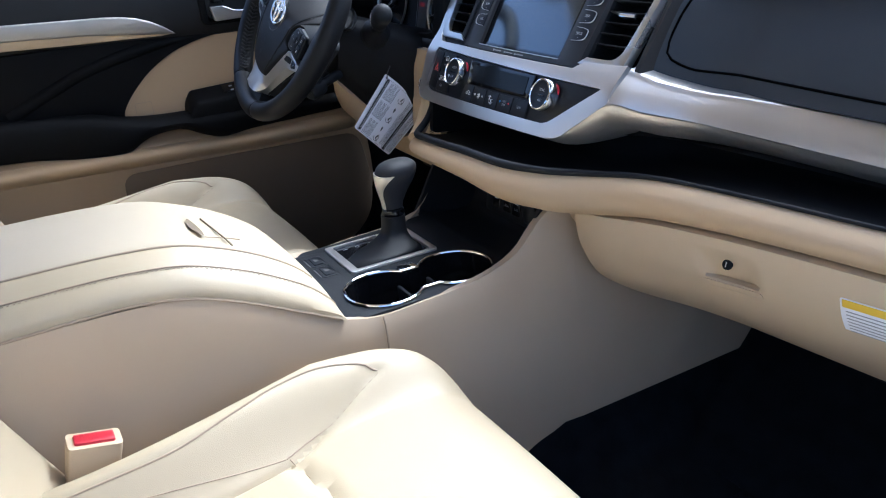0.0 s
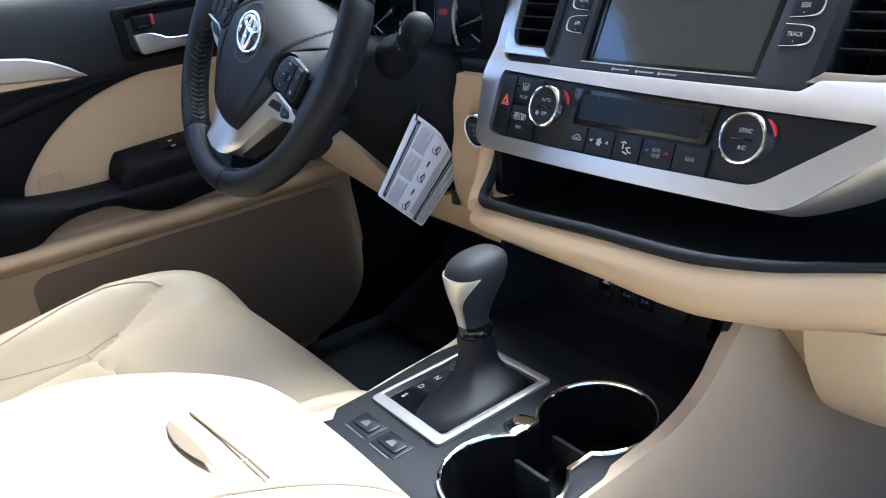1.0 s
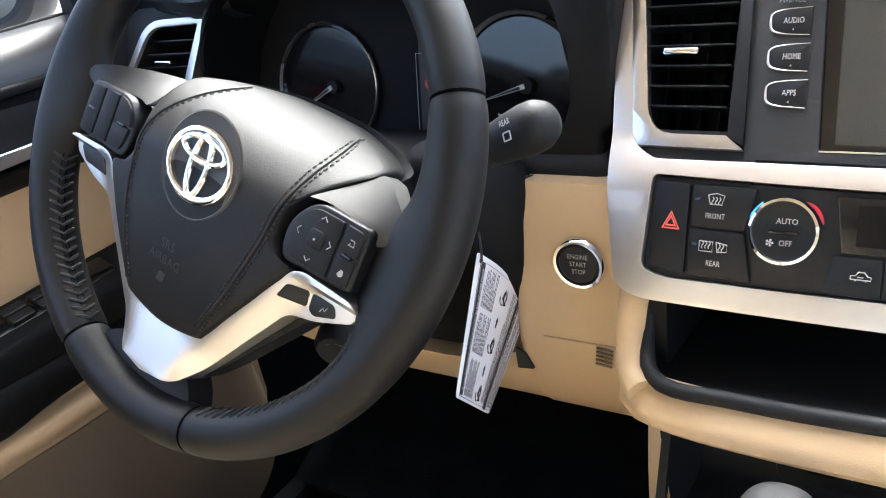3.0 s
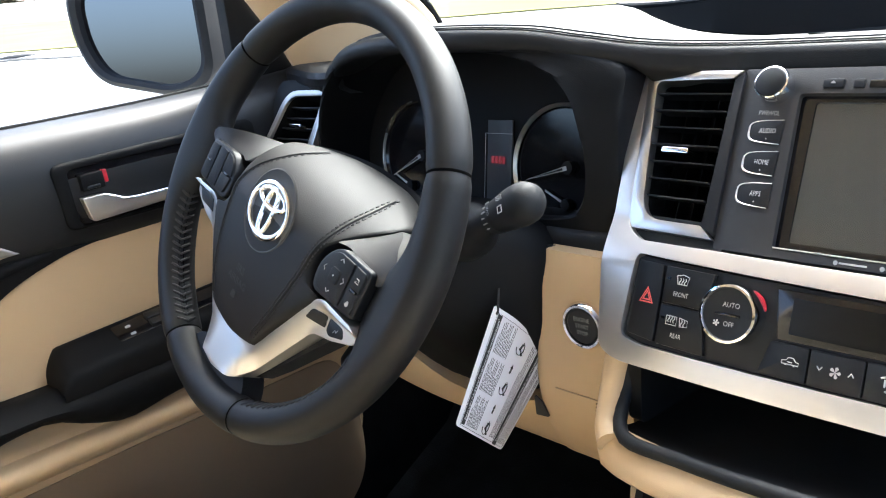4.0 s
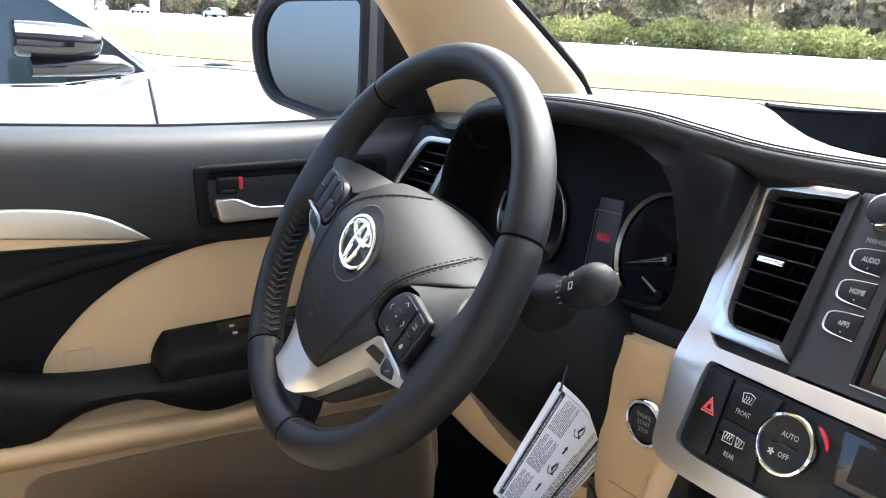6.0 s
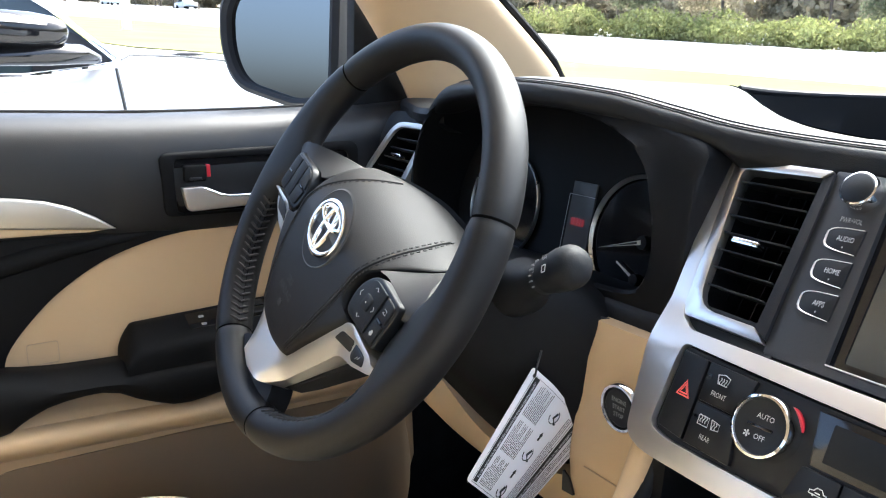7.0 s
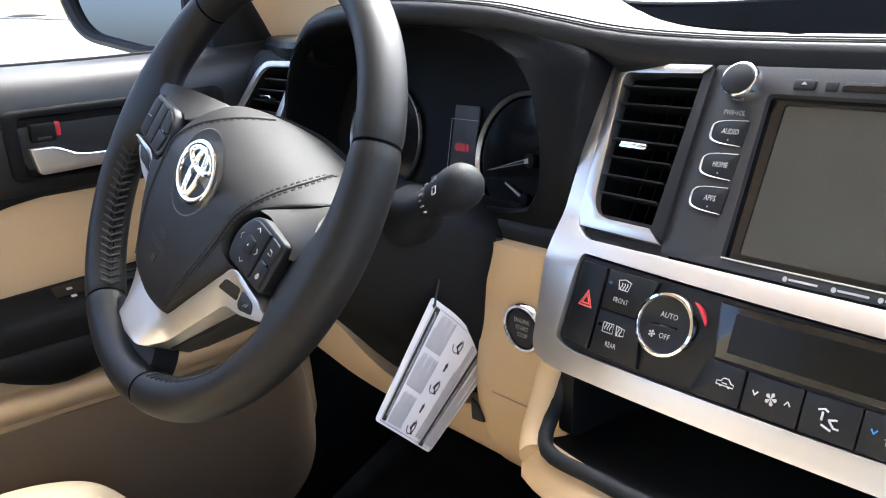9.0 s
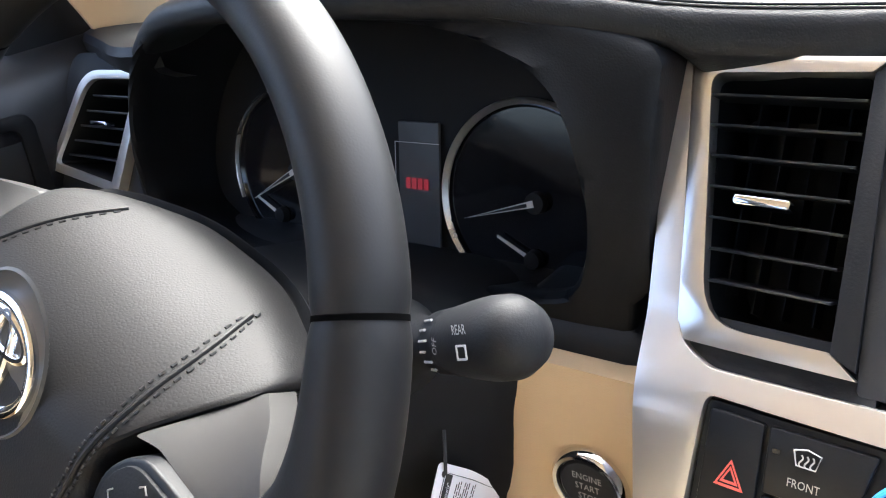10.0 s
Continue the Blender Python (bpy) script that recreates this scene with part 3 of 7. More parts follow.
# open storage shelf under the band
LIP_Y = [(-0.20, 0.0), (-0.192, -0.018), (-0.17, -0.034), (-0.10, -0.050), (0.0, -0.058), (0.10, -0.060), (0.15, -0.040), (0.19, -0.012), (0.24, 0.010), (0.30, 0.020), (0.50, 0.045), (0.78, 0.085)]
LIP_Z = [(-0.20, 0.850), (-0.17, 0.852), (0.0, 0.868), (0.10, 0.873), (0.19, 0.873), (0.30, 0.884), (0.50, 0.890), (0.78, 0.895)]
FIN_Z = [(-0.20, 0.810), (-0.15, 0.814), (-0.10, 0.819), (0.0, 0.823), (0.11, 0.822), (0.16, 0.823), (0.22, 0.831), (0.30, 0.842), (0.45, 0.852), (0.78, 0.860)]
xs = np.linspace(-0.195, 0.775, 66)
shelf, rimline, lip = [], [], []
for x in xs:
    y, z, b = xcurve(LIP_Y, x), xcurve(LIP_Z, x), xcurve(FIN_Z, x)
    kx = max(0, min(1, (x - 0.13) / 0.07))
    top = xcurve([(-0.2, 0.908), (0.12, 0.908), (0.26, 0.909), (0.8, 0.897)], x)
    shelf.append([(x, yy, zz) for yy, zz in spline([(y + 0.006, z + 0.004), (y + 0.016, z - 0.002), (y + 0.05, z - 0.010), (y + 0.125, z - 0.008), (y + 0.15, z + 0.02), (y + 0.15, top - 0.012), (y + 0.13, top - 0.004), (y + 0.075, top - 0.003)], 26)])
    rimline.append(V(x, y + 0.004, z + 0.003))
    lip.append([(x, yy, zz) for yy, zz in spline([(y + 0.012, z + 0.002), (y + 0.002, z), (y - 0.010, z - 0.012), (y - 0.012, (z + b) / 2), (y - 0.002 - 0.007 * kx, b + 0.012 - 0.003 * kx), (y + 0.018 - 0.012 * kx, b + 0.001 - 0.003 * kx), (y + 0.05 - 0.03 * kx, b), (y + 0.09, b + 0.004)], 26)])
rimline = [V(-0.178, 0.010, 0.904), V(-0.1805, 0.002, 0.885), V(-0.180, -0.008, 0.868), V(-0.172, -0.026, 0.8575), V(-0.155, -0.038, 0.8565)] + [p for p in rimline if p.x > -0.135]
rimline = [V(*p) for p in spline([tuple(p) for p in rimline], 110)]
part("storage_shelf", grid([r for r in shelf if r[0][0] > -0.186]), M_DARK, dash, "deep dark open storage shelf")
part("shelf_rim", sweep(rimline, [0.0052 - 0.0030 * min(1, max(0, (p.x - 0.10) / 0.22)) for p in rimline], 10), M_BLACK, dash, "black soft rim of the shelf")
lip_bm = grid(lip)
part("lower_lip", lip_bm, M_BEIGE_SOFT, dash, "beige padded ledge under the shelf")
part("shelf_side", plate(rounded([(-0.005, 0.85), (0.10, 0.84), (0.11, 0.912), (0.0, 0.912)], 0.008), 0.012, lambda u, v, w: V(-0.180 - w, u, v), bevel=0.002), M_DARK, dash)
part("shelf_edge", sweep(spline([(-0.176, -0.032, 0.846), (-0.186, -0.020, 0.852), (-0.190, -0.008, 0.866), (-0.1905, 0.000, 0.885), (-0.189, 0.008, 0.908)], 24), 0.0105, 14), M_BEIGE_SOFT, dash)

# glovebox
def glove_y(x):
    return xcurve([(0.14, 0.010), (0.20, 0.006), (0.24, 0.012), (0.30, 0.019), (0.50, 0.044), (0.78, 0.084)], x)


def scoop(x, d):
    """Depth of the finger pocket at x, d below the door's top edge: it deepens downwards and ends at a sharp lip."""
    a = max(0, min(1, (x - 0.325 - 0.3 * (d - 0.02)) / 0.012)) * max(0, min(1, (0.405 - x) / 0.02))
    return 0.015 * a * max(0, min(1, (d - 0.018) / 0.034)) * max(0, min(1, (0.056 - d) / 0.003))


glove = []
for x in np.linspace(0.152, 0.765, 110):
    b = xcurve(FIN_Z, x)
    y0 = glove_y(x)
    row = spline([(y0 + 0.03, b - 0.004), (y0 + 0.006, b - 0.005), (y0 + 0.001, b - 0.012), (y0 + 0.013, b - 0.06), (y0 + 0.055, b - 0.115), (y0 + 0.165, 0.655), (y0 + 0.19, 0.640), (y0 + 0.20, 0.650)], 90)
    glove.append([(x, y + scoop(x, b - z), z - 0.3 * scoop(x, b - z)) for y, z in row])
box_door = part("glovebox_door", solid(grid(glove), 0.012), M_BEIGE, dash, "closed beige glovebox door")


def G(u, v, w=0.0):
    """On the glovebox face: u across, v down the face."""
    x = u
    b = xcurve(FIN_Z, x)
    y0 = glove_y(x)
    d = 0.012 + 0.84 * v
    return V(x, y0 + xcurve([(0.0, 0.008), (0.012, 0.001), (0.06, 0.013), (0.115, 0.055)], d) - 0.9 * w, b - d + 0.43 * w)


lock_at = G(0.366, 0.024, -0.006)
part("lock", lathe([(0.0, 0.0), (0.0055, 0.0), (0.0055, 0.003), (0.0045, 0.004), (0.0, 0.004)], Matrix.Translation(lock_at) @ Euler((radians(70), 0, 0)).to_matrix().to_4x4(), 20), M_DARK, box_door, "dark round key lock")
part("lock_slot", plate(rect(-0.0005, -0.0028, 0.0005, 0.0028), 0.0006, frame_on(lock_at + V(0, -0.0040, 0.0014), (1, 0, 0), (0, 0.34, 0.94))), M_SATIN, box_door)
part("handle_lip", plate(rounded([(0.334, 0.0545), (0.402, 0.0545), (0.404, 0.0640), (0.340, 0.0640)], 0.004), 0.006, lambda u, v, w: G(u, v, w + 0.0022), bevel=0.002, cuts=0.02), M_BEIGE, box_door, "raised beige lip of the latch pocket")
label = part("warning_label", plate(rect(0.484, 0.024, 0.566, 0.076, 0.003), 0.0004, lambda u, v, w: G(u, v, w + 0.0012), cuts=0.02, rows=0.008), M_PAPER, box_door, "white airbag warning label with a yellow band")
part("label_band", plate(rect(0.486, 0.026, 0.564, 0.036, 0.001), 0.0002, lambda u, v, w: G(u, v, w + 0.0016), cuts=0.02), M_YELLOW, label)
for i in range(7):
    part("label_line", plate(rect(0.489, 0.040 + 0.0048 * i, 0.561 - 0.012 * (i % 3), 0.0416 + 0.0048 * i), 0.0001, lambda u, v, w: G(u, v, w + 0.0016), cuts=0.02), M_PRINT_DIM, label)
# under-dash filler beside the tunnel
part("lower_filler", solid(grid([[(0.112, 0.034, 0.806), (0.120, 0.080, 0.74), (0.118, 0.180, 0.655)], [(0.158, 0.030, 0.815), (0.160, 0.076, 0.745), (0.160, 0.182, 0.652)]]), 0.01), M_BEIGE, dash)
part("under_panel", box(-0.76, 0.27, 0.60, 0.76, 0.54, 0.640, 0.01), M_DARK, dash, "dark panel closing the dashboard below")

# driver's knee panel
def knee_y(x, z):
    y0 = 0.030 + 0.03 * max(0, (-0.45 - x) / 0.25) ** 1.5
    return y0 + xcurve([(0.75, 0.030), (0.765, 0.016), (0.80, 0.0), (0.84, -0.006), (0.88, -0.002), (0.93, 0.0), (0.955, 0.008)], z)


knee = []
for x in np.linspace(-0.302, -0.196, 18):
    side_in = 0.02 * max(0, (-0.290 - x) / 0.012) ** 2
    knee.append([(x, knee_y(x, z) + side_in, z) for z in np.linspace(0.752, 0.957, 30)] + [(x, 0.10, 0.960)])
knee_panel = part("knee_panel", solid(grid(knee), 0.010), M_BEIGE_SOFT, dash, "beige moulded panel with the start button")
low = []
for x in np.linspace(-0.72, -0.28, 34):
    top = xcurve([(-0.72, 0.845), (-0.58, 0.838), (-0.50, 0.832), (-0.42, 0.800), (-0.36, 0.797), (-0.30, 0.815), (-0.28, 0.82)], x)
    bot = xcurve([(-0.72, 0.775), (-0.58, 0.770), (-0.46, 0.756), (-0.28, 0.752)], x)
    low.append([(x, 0.10, top + 0.004)] + [(x, knee_y(x, z) + 0.002, z) for z in np.linspace(top, bot, 12)] + [(x, knee_y(x, bot) + 0.10, bot - 0.006)])
part("lower_knee_panel", solid(grid(low), 0.010), M_BEIGE_SOFT, dash, "beige lower panel under the steering column")
# flat dark sheet added for the shade in the gap round the column
part("column_gap_shade", solid(grid([[(x, 0.135, z) for z in np.linspace(0.74, 0.97, 4)] for x in np.linspace(-0.74, -0.19, 6)]), 0.01), M_DARK, dash, "dark sheet standing in for shade round the column")
part("panel_joint", sweep([V(x, 0.0232, 0.838) for x in np.linspace(-0.272, -0.198, 12)], 0.0006, 6), M_SEAM, knee_panel)
for i in range(5):
    part("vent_slot", plate(rect(-0.0065, -0.0007, 0.0065, 0.0007, 0.0006), 0.001, shifted(frame_on((-0.2235 - 0.0004 * i, 0.0225, 0.835 - i * 0.0034), (1, 0, 0), (0, 0, 1)), 0, 0, 0.0006, -6)), M_CREASE, knee_panel)
part("dark_notch", plate(rounded([(-0.02, 0.026), (0.004, 0.014), (0.022, -0.018), (-0.02, -0.022)], 0.004), 0.002, lambda u, v, w: V(-0.292 + 0.35 * u, 0.0245 - w, 0.812 + 0.40 * v)), M_INK, knee_panel)


# ---- air vents ----
def vent(x0, x1, mirror):
    v = thing("air_vent", "rectangular dashboard air vent with black slats and satin silver surround", "air vent", group="centre air vents")
    s = -1 if mirror else 1
    P = lambda u, z, w=0.0: S2(s * u, z, w)
    inner = rounded([(-0.1890, 0.9905), (-0.1400, 0.9905), (-0.1425, 1.0808), (-0.2058, 1.0808)], [0.016, 0.002, 0.002, 0.006])
    part("surround", plate(rounded([(-0.1985, 0.9835), (-0.129, 0.9835), (-0.1400, 0.9905), (-0.1890, 0.9905), (-0.2055, 1.0800), (-0.1425, 1.0815), (-0.136, 1.0865), (-0.2145, 1.0865)], [0.005, 0.0005, 0.0005, 0.016, 0.006, 0.0005, 0.0005, 0.008]), 0.012, lambda u, z, w: P(u, z, w + 0.0045), bevel=0.0018, rows=0.01, cuts=0.012), M_SURROUND, v, "satin silver surround")
    part("side_post", plate(rounded([(-0.1396, 0.990), (-0.130, 0.9860), (-0.1352, 1.086), (-0.1418, 1.0815)], 0.0005), 0.012, lambda u, z, w: P(u, z, w + 0.003), bevel=0.001), M_BLACK, v)
    duct = [[P(a, b, -0.002) for a, b in inner], [P(a * 0.98 - 0.003, 1.038 + (b - 1.038) * 0.9, -0.055) for a, b in inner]]
    part("duct", grid(duct, close_v=True), M_DARK, v)
    part("duct_end", plate([(a * 0.98 - 0.003, 1.038 + (b - 1.038) * 0.9) for a, b in inner], 0.002, lambda u, z, w: P(u, z, w - 0.054)), M_DARK, v)
    for i in range(7):
        z = 1.0072 + i * 0.0111
        left = -0.1905 - 0.0023 * i
        part("slat", plate([(left, -0.0007), (-0.1425, -0.0007), (-0.1425, 0.0007), (left, 0.0007)], 0.020, lambda u, q, w, z=z: P(u, z, 0) + V(0, -0.0035 - 0.9 * w, q + 0.4 * w), bevel=0.0006), M_PANEL, v)
    for i in range(4):
        x = -0.190 + i * 0.0125
        part("rear_vane", plate([(0.998, -0.024), (1.078, -0.024), (1.078, -0.040), (0.998, -0.040)], 0.001, lambda u, q, w, x=x: P(x + w, u, q)), M_DARK, v)
    t = part("slider_tab", plate(rect(-0.0115, -0.0018, 0.0115, 0.0018, 0.0015), 0.008, lambda u, q, w: P(-0.174 + u, 1.0348 + q, 0.007 + w), bevel=0.0009), M_CHROME, v, "small chrome slider")
    return v


vent(-0.2, -0.14, False)
vent(-0.2, -0.14, True)

# ---- touch-screen unit ----
unit = thing("infotainment_unit", "black touch-screen unit with side buttons and round volume knob", "car radio")
hole = rounded([(-0.0885, 0.9845), (0.0885, 0.9845), (0.0945, 1.0735), (-0.0945, 1.0735)], 0.003)
body_out = rounded([(-0.1290, 0.9795), (0.1290, 0.9795), (0.136, 1.0885), (-0.136, 1.0885)], 0.002)
part("housing", plate(body_out, 0.03, S2, holes=[hole], bevel=0.0012, cuts=0.03), M_HOUSING, unit, "black moulded housing")
part("screen_bezel", plate(hole, 0.004, lambda u, v, w: S2(u, v, w - 0.005), holes=[rounded([(-0.081, 0.9895), (0.081, 0.9895), (0.0845, 1.070), (-0.0845, 1.070)], 0.002)], cuts=0.03), M_GLOSS, unit)
part("screen", plate(rounded([(-0.0815, 0.989), (0.0815, 0.989), (0.085, 1.0705), (-0.085, 1.0705)], 0.002), 0.003, lambda u, v, w: S2(u, v, w - 0.006), cuts=0.03), M_SCREEN, unit, "dark grey switched-off touch screen")
part("bezel_line", sweep([S2(x, 0.985, 0.0002) for x in np.linspace(-0.088, 0.088, 16)], 0.0005, 6), M_SATIN, unit)
part("disc_slot", plate(rect(-0.052, 1.0765, 0.052, 1.0815, 0.001), 0.003, lambda u, v, w: S2(u, v, w + 0.0006), bevel=0.0004, cuts=0.03), M_GLOSS, unit)
part("slot_flap", plate(rect(-0.0615, 1.0765, -0.0545, 1.0815, 0.001), 0.002, lambda u, v, w: S2(u, v, w + 0.001), bevel=0.0005), M_PANEL, unit)
ej = part("eject_button", plate(rect(-0.0805, 1.0765, -0.067, 1.0818, 0.0015), 0.003, lambda u, v, w: S2(u, v, w + 0.0016), bevel=0.0008), M_PANEL, unit)
part("eject_mark", plate([(-0.0755, 1.0788), (-0.072, 1.0788), (-0.07375, 1.0803)], 0.0003, lambda u, v, w: S2(u, v, w + 0.0019)), M_PRINT_DIM, ej)


def stack_knob(x, z):
    m = Matrix.Translation(S2(x, z, 0)) @ Euler((radians(57.8), 0, 0)).to_matrix().to_4x4()
    k = part("volume_knob", lathe([(0.0, 0.0), (0.0108, 0.0), (0.0108, 0.011), (0.0102, 0.0124), (0.0092, 0.013), (0.0, 0.0126)], m, 40), M_PANEL, unit, "round black volume knob")
    part("chrome_ring", lathe([(0.0110, 0.0), (0.0120, 0.001), (0.0118, 0.0100), (0.0113, 0.0116), (0.0104, 0.0121), (0.0104, 0.009), (0.0108, 0.0)], m, 40), M_CHROME, k)


for sx in (-1, 1):
    stack_knob(sx * 0.1105, 1.0765)
    names = ("AUDIO", "HOME", "APPS") if sx < 0 else None
    lettering("PWR•VOL" if sx < 0 else "TUNE•SCROLL", 0.0042, lambda u, v, w: S2(sx * 0.112 + u, 1.0615 + v, w), M_PRINT_DIM, unit, squeeze=0.8)
    for i in range(3):
        zc = 1.0505 - 0.0185 * i
        xc = sx * (0.1115 - 0.001 * i)
        shape = rounded([(-0.0125, 0.0045), (-0.0105, -0.0062), (0.012, -0.0075), (0.012, 0.0070)], [0.006, 0.006, 0.0006, 0.0006])
        if sx > 0:
            shape = [(-a, b) for a, b in shape]
        b = part("side_button", plate(shape, 0.003, lambda u, v, w: S2(xc + u, zc + v, w + 0.0013), bevel=0.0006), M_PANEL, unit)
        arc = spline([(-sx * 0.0115, 0.0068), (sx * 0.004, 0.0060), (sx * 0.0105, 0.0040), (sx * 0.0112, 0.0), (sx * 0.0100, -0.0045), (sx * 0.004, -0.0065), (-sx * 0.0115, -0.0075)], 26)
        part("silver_arc", sweep([S2(xc + p[0], zc + p[1], 0.0014) for p in arc[::-1]], [0.0002 + 0.0006 * math.exp(-((k - 11) / 4.0) ** 2) for k in range(26)], 8), M_SATIN, b)
        word = names[i] if names else ("AUX", "SEEK", "TRACK")[i]
        lettering(word, 0.0043, lambda u, v, w: S2(xc + u - sx * 0.002, zc + v, w + 0.0014), M_PRINT, b, squeeze=0.85)
        part("dot", plate(circle(0, 0, 0.0005, 8), 0.0002, lambda u, v, w: S2(xc + u - sx * 0.002, zc - 0.0045 + v, w + 0.0016)), M_PRINT_DIM, b)
for i, x in enumerate((-0.037, -0.0105, 0.013)):
    part("maker_mark", plate(rect(x - 0.0085, 0.9812, x + 0.0075, 0.9822, 0.0004), 0.0003, lambda u, v, w: S2(u, v, w + 0.0004)), M_PRINT_DIM, unit)
    part("maker_mark", plate(circle(x - 0.0105, 0.9816, 0.0013, 16), 0.0003, lambda u, v, w: S2(u, v, w + 0.0004)), M_PRINT_DIM, unit)

# ---- climate panel ----
hvac = thing("climate_panel", "black climate control panel with two chrome-ringed knobs and a dark display", "climate panel")
H = lambda u, v, w=0.0: S1(u, v, w)
part("panel", plate([(p[0] * 0.998, 0.943 + (p[1] - 0.943) * 0.99) for p in hv], 0.012, lambda u, v, w: H(u, v, w - 0.002), bevel=0.001, cuts=0.02), M_PANEL, hvac, "black satin panel")


def key(outline, name="button", w=0.001, parent=None, mat=None):
    return part(name, plate(rounded(outline, 0.0012, 3), 0.004, lambda u, v, q: H(u, v, q + w), bevel=0.0007, cuts=0.03), mat or M_PANEL, parent or hvac)


hz = key([(-0.1785, 0.9205), (-0.1560, 0.9185), (-0.1560, 0.9682), (-0.1770, 0.9688)], "hazard_button")
for k, s in enumerate((1.0, 0.62)):
    o = [(-0.1662 + s * a, 0.9465 + s * b) for a, b in ((-0.0058, -0.0042), (0.0058, -0.0042), (0.0, 0.0062))]
    q = 0.0009
    i = [(-0.1662 + (s - 0.22) * a, 0.9465 + (s - 0.22) * b) for a, b in ((-0.0058, -0.0042), (0.0058, -0.0042), (0.0, 0.0062))]
    part("warning_triangle", plate(o, 0.0003, lambda u, v, w: H(u, v, w + 0.0014), holes=[i]), M_HAZARD, hz)
fb = key([(-0.1540, 0.9450), (-0.122, 0.9450), (-0.1165, 0.9680), (-0.1540, 0.9682)], "front_defrost_button")
lettering("FRONT", 0.0042, lambda u, v, w: H(-0.1395 + u, 0.9515 + v, w + 0.0014), M_PRINT, fb, squeeze=0.85)
rb = key([(-0.1540, 0.9182), (-0.1165, 0.9178), (-0.122, 0.9437), (-0.1540, 0.9437)], "rear_defrost_button")
lettering("REAR", 0.0042, lambda u, v, w: H(-0.1385 + u, 0.9255 + v, w + 0.0014), M_PRINT, rb, squeeze=0.85)


def icon(lines, cx, cz, parent, mat=None, width=0.0006, s=1.0, name="symbol"):
    bms = []
    for ln in lines:
        L = np.array(ln, float) * s
        bms.append(sweep([H(cx + p[0], cz + p[1], 0.0016) for p in L], width * 0.55, 5))
    return part(name, join(*bms), mat or M_PRINT, parent)


WAVE = lambda x, y0: [(x + 0.0006 * math.sin(t * 6), y0 - 0.004 * t) for t in np.linspace(0, 1, 7)]
icon([[(-0.0048, 0.003), (0, 0.0042), (0.0048, 0.003), (0.0034, -0.002), (-0.0034, -0.002), (-0.0048, 0.003)], WAVE(-0.002, 0.002), WAVE(0, 0.002), WAVE(0.002, 0.002)], -0.1395, 0.9600, fb)
icon([[(-0.009, 0.003), (-0.001, 0.003), (-0.001, -0.0025), (-0.009, -0.0025), (-0.009, 0.003)], [(0.001, 0.003), (0.0075, 0.002), (0.0075, -0.0018), (0.002, -0.0025), (0.001, 0.003)], WAVE(-0.007, 0.003), WAVE(-0.005, 0.003), WAVE(-0.003, 0.003), WAVE(0.003, 0.002), WAVE(0.005, 0.002)], -0.1385, 0.9345, rb)


for b_, z_ in ((fb, 0.9605), (rb, 0.9355)):
    part("indicator", plate(rect(-0.1520, z_ - 0.0008, -0.1490, z_ + 0.0008, 0.0003), 0.0004, lambda u, v, w: H(u, v, w + 0.0013)), M_GLOSS, b_)


def dial(cx, top, bottom, ring_name):
    m = Matrix.Translation(H(cx, 0.9470, -0.002)) @ Euler((radians(66.7), 0, 0)).to_matrix().to_4x4() @ Matrix.Diagonal((0.88, 0.88, 1, 1))
    k = part("temperature_knob", lathe([(0.0, 0.0), (0.0195, 0.0), (0.0195, 0.0125), (0.0185, 0.0135), (0.0165, 0.0130), (0.0, 0.0128)], m, 48), M_PANEL, hvac, "black rotary temperature knob with push halves")
    part("chrome_ring", lathe([(0.0196, 0.0), (0.0222, 0.001), (0.0220, 0.012), (0.0212, 0.0146), (0.0195, 0.0152), (0.0186, 0.0140), (0.0186, 0.010), (0.0195, 0.0)], m, 48), M_CHROME, k)
    f = lambda u, v, w: m @ V(u, v, 0.0131 + w)
    part("split_bar", plate(rect(-0.0095, -0.0010, 0.0095, 0.0010, 0.001), 0.001, lambda u, v, w: f(u, v - 0.0006, w + 0.0006), bevel=0.0004), M_GLOSS, k)
    lettering(top, 0.0052, lambda u, v, w: f(u + 0.002, v + 0.0065, w), M_PRINT, k, squeeze=0.9)
    lettering(bottom, 0.0052, lambda u, v, w: f(u + 0.002, v - 0.0075, w), M_PRINT, k, squeeze=0.9)
    a = np.linspace(radians(16), radians(62), 20)
    part("red_mark", grid([[m @ V(r * math.cos(t), r * math.sin(t), h) for t in a for r in [0.0222 + q * 0.0017 * math.sin((t - a[0]) / (a[-1] - a[0]) * math.pi) ** 0.6]] for q, h in ((0, 0.0030), (0.8, 0.0026), (1, 0.0010))]), M_RED, k, "red warm mark on the dial collar")
    b = np.linspace(radians(128), radians(160), 12)
    part("blue_mark", grid([[m @ V(r * math.cos(t), r * math.sin(t), h) for t in b] for r, h in ((0.0221, 0.0115), (0.0232, 0.0105), (0.0234, 0.006))]), M_BLUE, k)
    return k, f


k1, f1 = dial(-0.0990, "AUTO", "OFF", "")
part("fan_mark", join(*[plate([(0, 0), (0.0021 * math.cos(t - .4), 0.0021 * math.sin(t - .4)), (0.0026 * math.cos(t), 0.0026 * math.sin(t)), (0.0021 * math.cos(t + .35), 0.0021 * math.sin(t + .35))], 0.0003, lambda u, v, w: f1(u - 0.0075, v - 0.0075, w + 0.0006)) for t in np.arange(5) * math.tau / 5]), M_PRINT, k1)
dial(0.1045, "SYNC", "A/C", "")
key([(-0.070, 0.9385), (0.070, 0.9395), (0.074, 0.9665), (-0.0745, 0.9670)], "display", 0.0006, mat=M_GLOSS)
